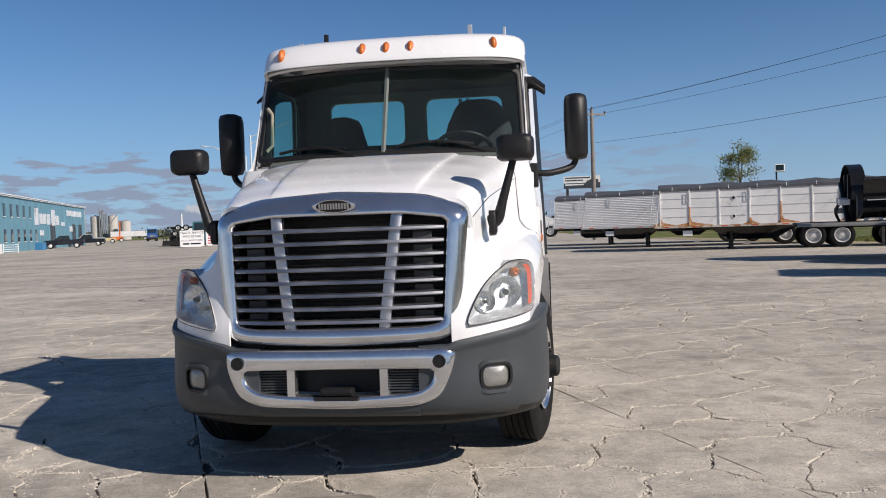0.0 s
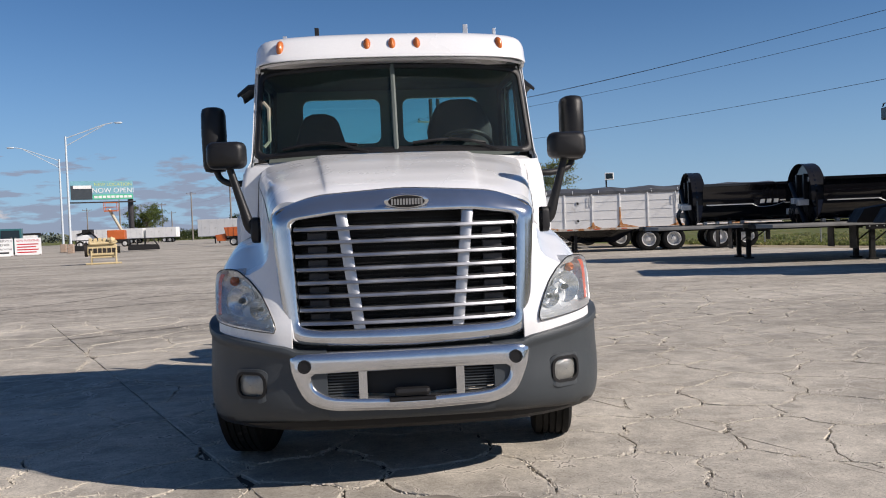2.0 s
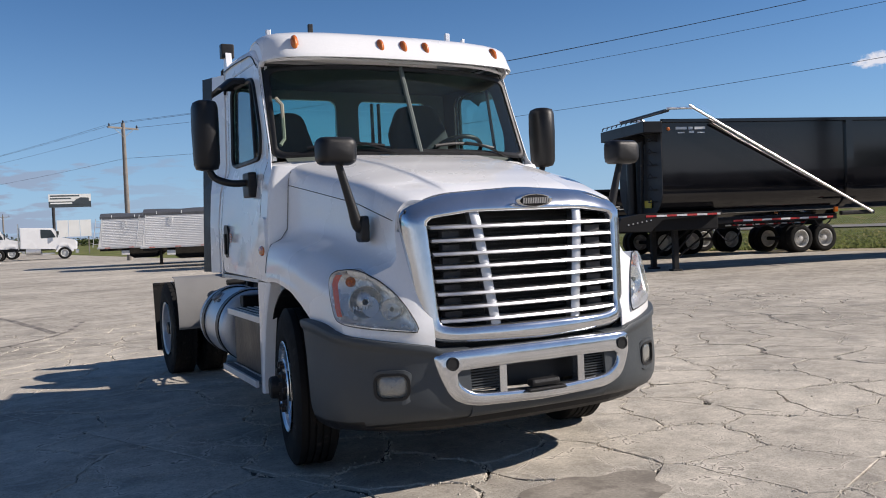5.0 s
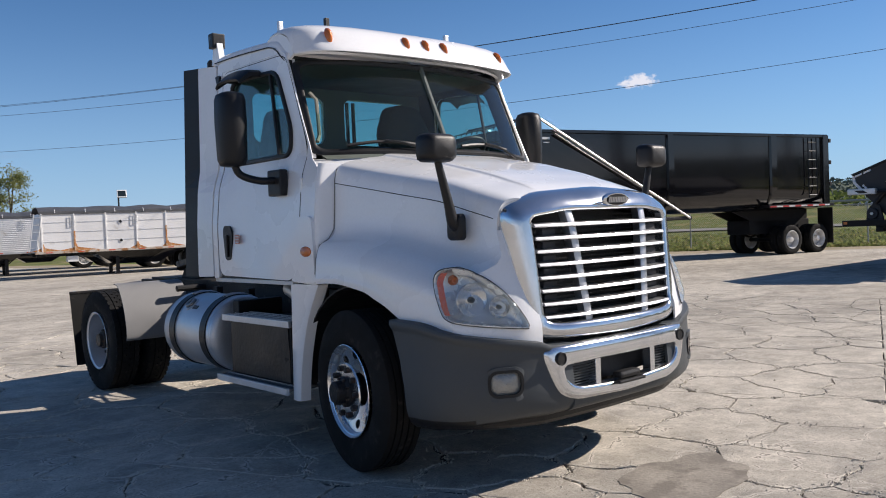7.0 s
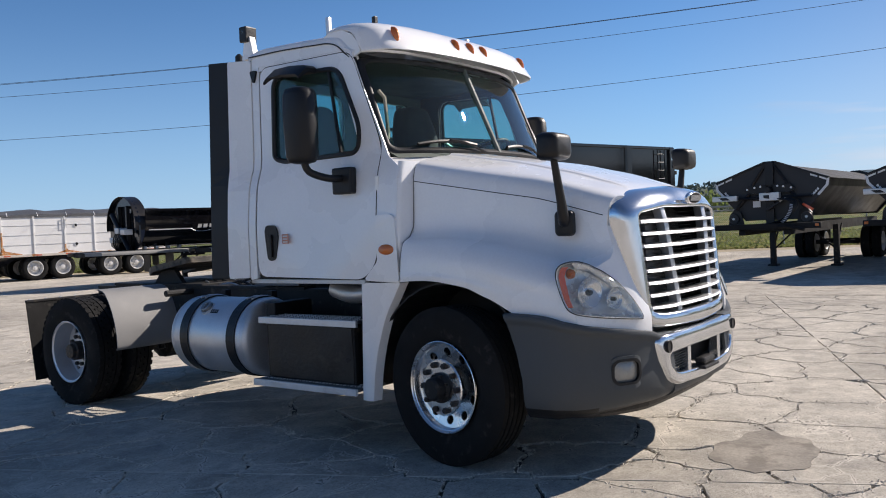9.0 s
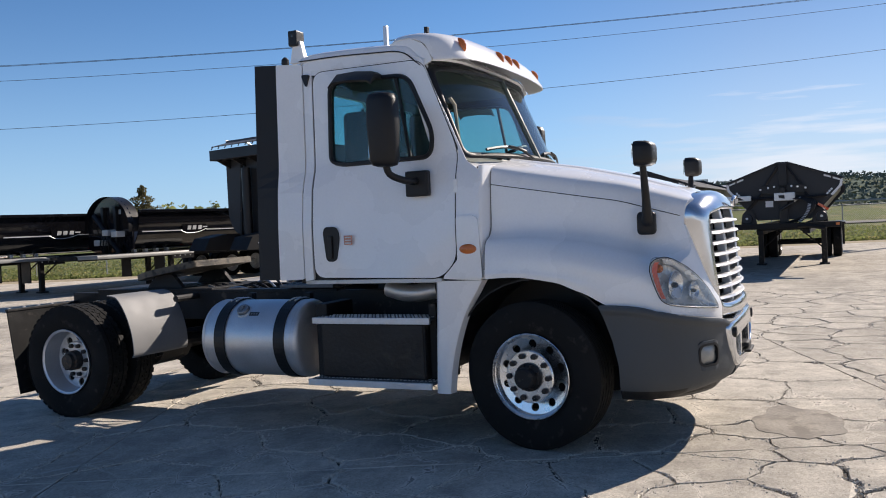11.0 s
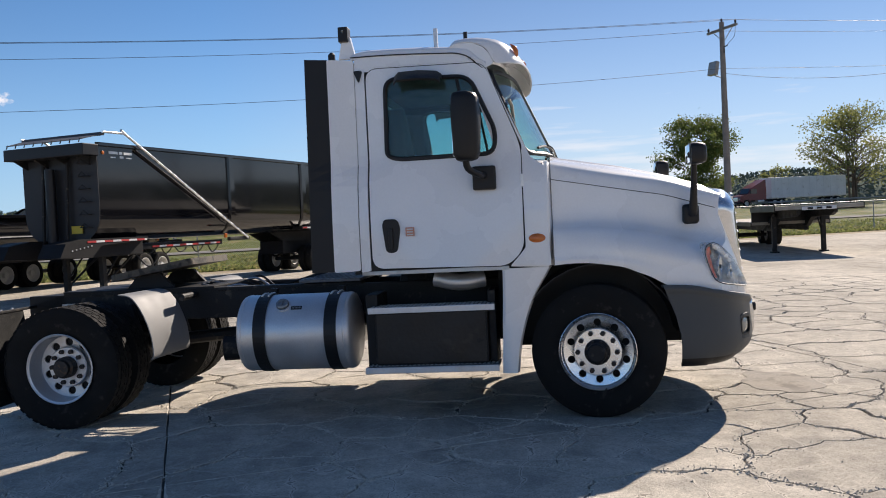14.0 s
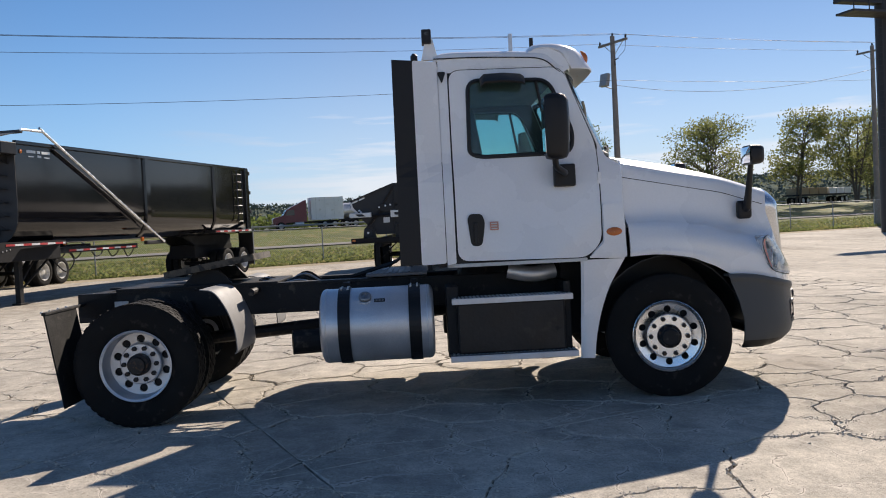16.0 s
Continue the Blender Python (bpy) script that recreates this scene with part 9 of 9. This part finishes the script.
for x in (0.8, 2.0, 8.0, 9.2):
    axle(tn, x)
part("hatch_rail", tube([(1.5, 0, 3.2), (1.5, 0, 3.7), (4, 0, 3.7), (4, 0, 3.2)], 0.04, 6), GALV, tn)
fl2 = thing("loaded_flatbed", pose(103.5, -58, 1.66, 0, 0, -64), "flatbed truck loaded with timber packs on the highway", "truck")
part("deck", box(0, 14, -1.25, 1.25, 1.15, 1.35), DARK, fl2)
for k in range(3):
    part("timber_pack", box(0.6 + k * 2.4, 2.7 + k * 2.4, -1.1, 1.1, 1.35, 2.3, 0.03), mat("sawn_timber", (0.35, 0.27, 0.17), 0.8), fl2)
for k in range(3):
    part("wrapped_pack", box(8.0 + k * 2.0, 9.8 + k * 2.0, -1.1, 1.1, 1.35, 2.2, 0.05), PANEL, fl2)
for x in (1.2, 2.4, 11.2, 12.4):
    axle(fl2, x)
box_trailer(pose(112, -38, 1.66, 0, 0, -72), 13, "white box trailer drawn along the highway", PANEL, 4.0)
conventional(pose(109.2, -33.6, 1.66, 0, 0, 108), MAROON, "maroon semi truck drawing a white trailer", (-4.6, -5.8), 5.4, True, True)

# ---- broken slabs of the yard ----
def clip(poly, px, py, nx, ny):
    out = []
    for i in range(len(poly)):
        a, b = poly[i - 1], poly[i]
        da, db = (a[0] - px) * nx + (a[1] - py) * ny, (b[0] - px) * nx + (b[1] - py) * ny
        if (da < 0) != (db < 0):
            t = da / (da - db)
            out.append((a[0] + t * (b[0] - a[0]), a[1] + t * (b[1] - a[1])))
        if db < 0:
            out.append(b)
    return out


rng = random.Random(7)


def spacing(x, y):
    """How far apart the cracks lie: close where the yard is most broken."""
    worn = 0.5 + 0.5 * noise.noise(Vector((x * 0.33, y * 0.33, 4)))
    base = 0.27 + 0.95 * worn ** 1.4
    return base + (0.5 if x < -2.4 else 0.0)


seeds = []
for k in range(9000):
    x, y = rng.uniform(X0, X1), rng.uniform(Y0, Y1)
    gap = spacing(x, y)
    if all((x - a) ** 2 + (y - b) ** 2 > gap * gap for a, b in seeds):
        seeds.append((x, y))

# straight joints between the cast bays
JOINTS = [(1.644, 5.44, 0.954, 0.3), (-1.5, 5.1, 0.95, 0.31), (3.9, 4.5, -0.25, 0.968), (-2.3, 9.35, -0.3, 0.954), (-4.6, 3.0, 0.965, 0.26)]


def wobble(x, y):
    fade = min(1.0, (x - X0) / 0.6, (X1 - x) / 0.6, (y - Y0) / 0.6, (Y1 - y) / 0.6)
    v = noise.noise_vector(Vector((x * 1.3, y * 1.3, 0))) * 0.15 + noise.noise_vector(Vector((x * 4.5, y * 4.5, 3))) * 0.085 + noise.noise_vector(Vector((x * 14, y * 14, 7))) * 0.034
    return x + v.x * max(0, fade), y + v.y * max(0, fade)


def crack(x, y):
    """Half the crack's width here."""
    v = noise.noise(Vector((x * 0.8, y * 0.8, 11))) + 0.5 * noise.noise(Vector((x * 3.1, y * 3.1, 12)))
    return 0.0048 + 0.034 * max(0.0, v + 0.06)


cells = []
for x, y in seeds:
    cell = [(X0, Y0), (X1, Y0), (X1, Y1), (X0, Y1)]
    for a, b in sorted(seeds, key=lambda s: (s[0] - x) ** 2 + (s[1] - y) ** 2)[1:22]:
        cell = clip(cell, (a + x) / 2, (b + y) / 2, a - x, b - y)
    bits = [cell]
    for px, py, nx, ny in JOINTS:
        cut = []
        for c in bits:
            for s in (1, -1):
                h = clip(c, px, py, nx * s, ny * s)
                if len(h) > 2:
                    cut.append(h)
        bits = cut
    cells += bits
cells = [c for c in cells if abs(sum(c[i - 1][0] * c[i][1] - c[i][0] * c[i - 1][1] for i in range(len(c)))) > 0.03]
cells.sort(key=lambda c: (sum(p[0] for p in c) / len(c) + 0.2) ** 2 + (sum(p[1] for p in c) / len(c) - 4.2) ** 2)
rest = bmesh.new()
chips = []


def on_joint(a, b):
    return any(abs((q[0] - px) * nx + (q[1] - py) * ny) < 1e-4 and abs((r[0] - px) * nx + (r[1] - py) * ny) < 1e-4 for px, py, nx, ny in JOINTS for q, r in ((a, b),))


for number, cell in enumerate(cells):
    single = number < 295
    pts = []
    for i in range(len(cell)):
        a, b = Vector(cell[i - 1]), Vector(cell[i])
        steps = max(1, int((b - a).length / (0.075 if single else 0.11)))
        joint = on_joint(cell[i - 1], cell[i])
        for j in range(steps):
            q = a + (b - a) * j / steps
            pts.append((*(wobble(*q) if not joint else tuple(q)), joint))
    cx, cy = sum(p[0] for p in pts) / len(pts), sum(p[1] for p in pts) / len(pts)
    bm = bmesh.new() if single else rest
    ox, oy = (cx, cy) if single else (0, 0)
    tip = (rng.uniform(-0.004, 0.004), rng.uniform(-0.004, 0.004))
    ring = []
    for level, z in ((2, 0.0), (1, -0.005), (0, -0.03)):
        row = []
        for px, py, joint in pts:
            w = 0.007 if joint else crack(px, py)
            chip = max(0.0, noise.noise(Vector((px * 9, py * 9, 21))) + 0.1) * 0.07 * max(0.0, noise.noise(Vector((px * 1.1, py * 1.1, 31))) + 0.15)
            inset = w + (0, 0.003, 0.005 + 2.2 * chip)[level]
            d = max(0.12, math.hypot(px - cx, py - cy))
            s = 1 - min(0.4, inset / d)
            qx, qy = cx + (px - cx) * s, cy + (py - cy) * s
            row.append(bm.verts.new((qx - ox, qy - oy, z + (qx - cx) * tip[0] + (qy - cy) * tip[1])))
            if level == 0 and (w > 0.003 or chip > 0.006) and not joint:
                for k in range(12):
                    if rng.random() < 0.5:
                        chips.append((px + rng.gauss(0, 0.035), py + rng.gauss(0, 0.035), rng.uniform(0.004, 0.014)))
        ring.append(row)
    n = len(pts)
    bmesh.ops.triangle_fill(bm, edges=[bm.edges.new((ring[0][i], ring[0][(i + 1) % n])) for i in range(n)], use_beauty=True) if single else bm.faces.new(ring[0])
    for level, (ra, rb) in enumerate(zip(ring, ring[1:])):
        for i in range(n):
            j = (i + 1) % n
            f = bm.faces.new((ra[i], ra[j], rb[j], rb[i]))
            f.material_index = 1 if level == 0 else 0
    if single:
        ob = part("slab", bm, CONCRETE, yard_ob, m=pose(cx, cy, 0))
        ob.data.materials.append(SPALL)
ob = part("slab_rest", rest, CONCRETE, yard_ob, kind="stuff")
ob.data.materials.append(SPALL)

# loose chips in and beside the cracks, and a few stray stones
for k in range(420):
    chips.append((rng.uniform(X0, X1), rng.uniform(Y0, Y1), rng.uniform(0.008, 0.02)))
for k in range(3500):
    chips.append((rng.uniform(X0, X1), rng.uniform(Y0, Y1), rng.uniform(0.002, 0.007)))
verts, faces = [], []
for x, y, s in chips:
    if math.hypot((x + 0.58) / 0.5, (y - 4.45) / 0.32) < 1:
        continue
    k = len(verts)
    a = rng.uniform(0, 6.28)
    for q in range(3):
        verts.append((x + s * math.cos(a + q * 2.1) * rng.uniform(0.7, 1.3), y + s * math.sin(a + q * 2.1) * rng.uniform(0.7, 1.3), -0.004))
    verts.append((x + s * rng.uniform(-0.5, 0.5), y + s * rng.uniform(-0.5, 0.5), s * rng.uniform(0.35, 0.7)))
    faces += [(k, k + 1, k + 3), (k + 1, k + 2, k + 3), (k + 2, k, k + 3)]
me = bpy.data.meshes.new("gravel")
me.from_pydata(verts, [], faces)
me.materials.append(SPALL)
tagged(new("gravel", me), "pale loose chips of broken concrete", "gravel", kind="stuff")

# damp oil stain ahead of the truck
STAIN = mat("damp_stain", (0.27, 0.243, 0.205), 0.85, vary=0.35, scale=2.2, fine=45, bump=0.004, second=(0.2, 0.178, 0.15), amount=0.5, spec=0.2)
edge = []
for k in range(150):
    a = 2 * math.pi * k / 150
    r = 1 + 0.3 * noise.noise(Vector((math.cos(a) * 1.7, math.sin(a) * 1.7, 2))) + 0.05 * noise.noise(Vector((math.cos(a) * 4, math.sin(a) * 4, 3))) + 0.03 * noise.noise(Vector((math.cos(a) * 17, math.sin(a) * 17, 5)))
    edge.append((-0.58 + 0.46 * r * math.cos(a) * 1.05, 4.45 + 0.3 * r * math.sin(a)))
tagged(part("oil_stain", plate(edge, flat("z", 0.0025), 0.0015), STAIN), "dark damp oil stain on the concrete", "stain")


# curved tyre marks
SKID = mat("tyre_mark", (0.16, 0.142, 0.12), 0.9, vary=0.3, scale=2, fine=30, bump=0.003, second=(0.34, 0.305, 0.26), amount=0.55)


def tyre_mark(pts, w):
    c = [Vector((p[0], p[1], 0)) for p in catmull([(x, y, 0) for x, y in pts], 8)]
    rows = []
    for i, p in enumerate(c):
        d = (c[min(i + 1, len(c) - 1)] - c[max(i - 1, 0)]).normalized()
        s = Vector((-d.y, d.x, 0)) * w * (0.75 + 0.4 * noise.noise(p * 1.5))
        rows.append([(p.x - s.x, p.y - s.y, 0.004), (p.x + s.x, p.y + s.y, 0.004)])
    tagged(part("tyre_mark", grid(rows), SKID), "dark curved tyre mark on the concrete", "tyre mark", "tyre marks")


tyre_mark([(-5.0, 23.7), (-5.8, 22.0), (-7.0, 20.3), (-6.9, 19.3), (-5.4, 19.2), (-3.9, 19.9), (-2.0, 20.6)], 0.07)
tyre_mark([(-4.6, 21.4), (-3.6, 22.5), (-2.4, 22.0), (-1.7, 20.2), (-1.5, 18.4), (-1.35, 16.2)], 0.08)
tyre_mark([(-4.4, 13.7), (-3.6, 14.1), (-2.3, 14.9), (-1.3, 16.0), (-0.6, 17.8)], 0.06)
tyre_mark([(-12, 26), (-9, 24.5), (-7.5, 25.5), (-6.0, 28)], 0.07)
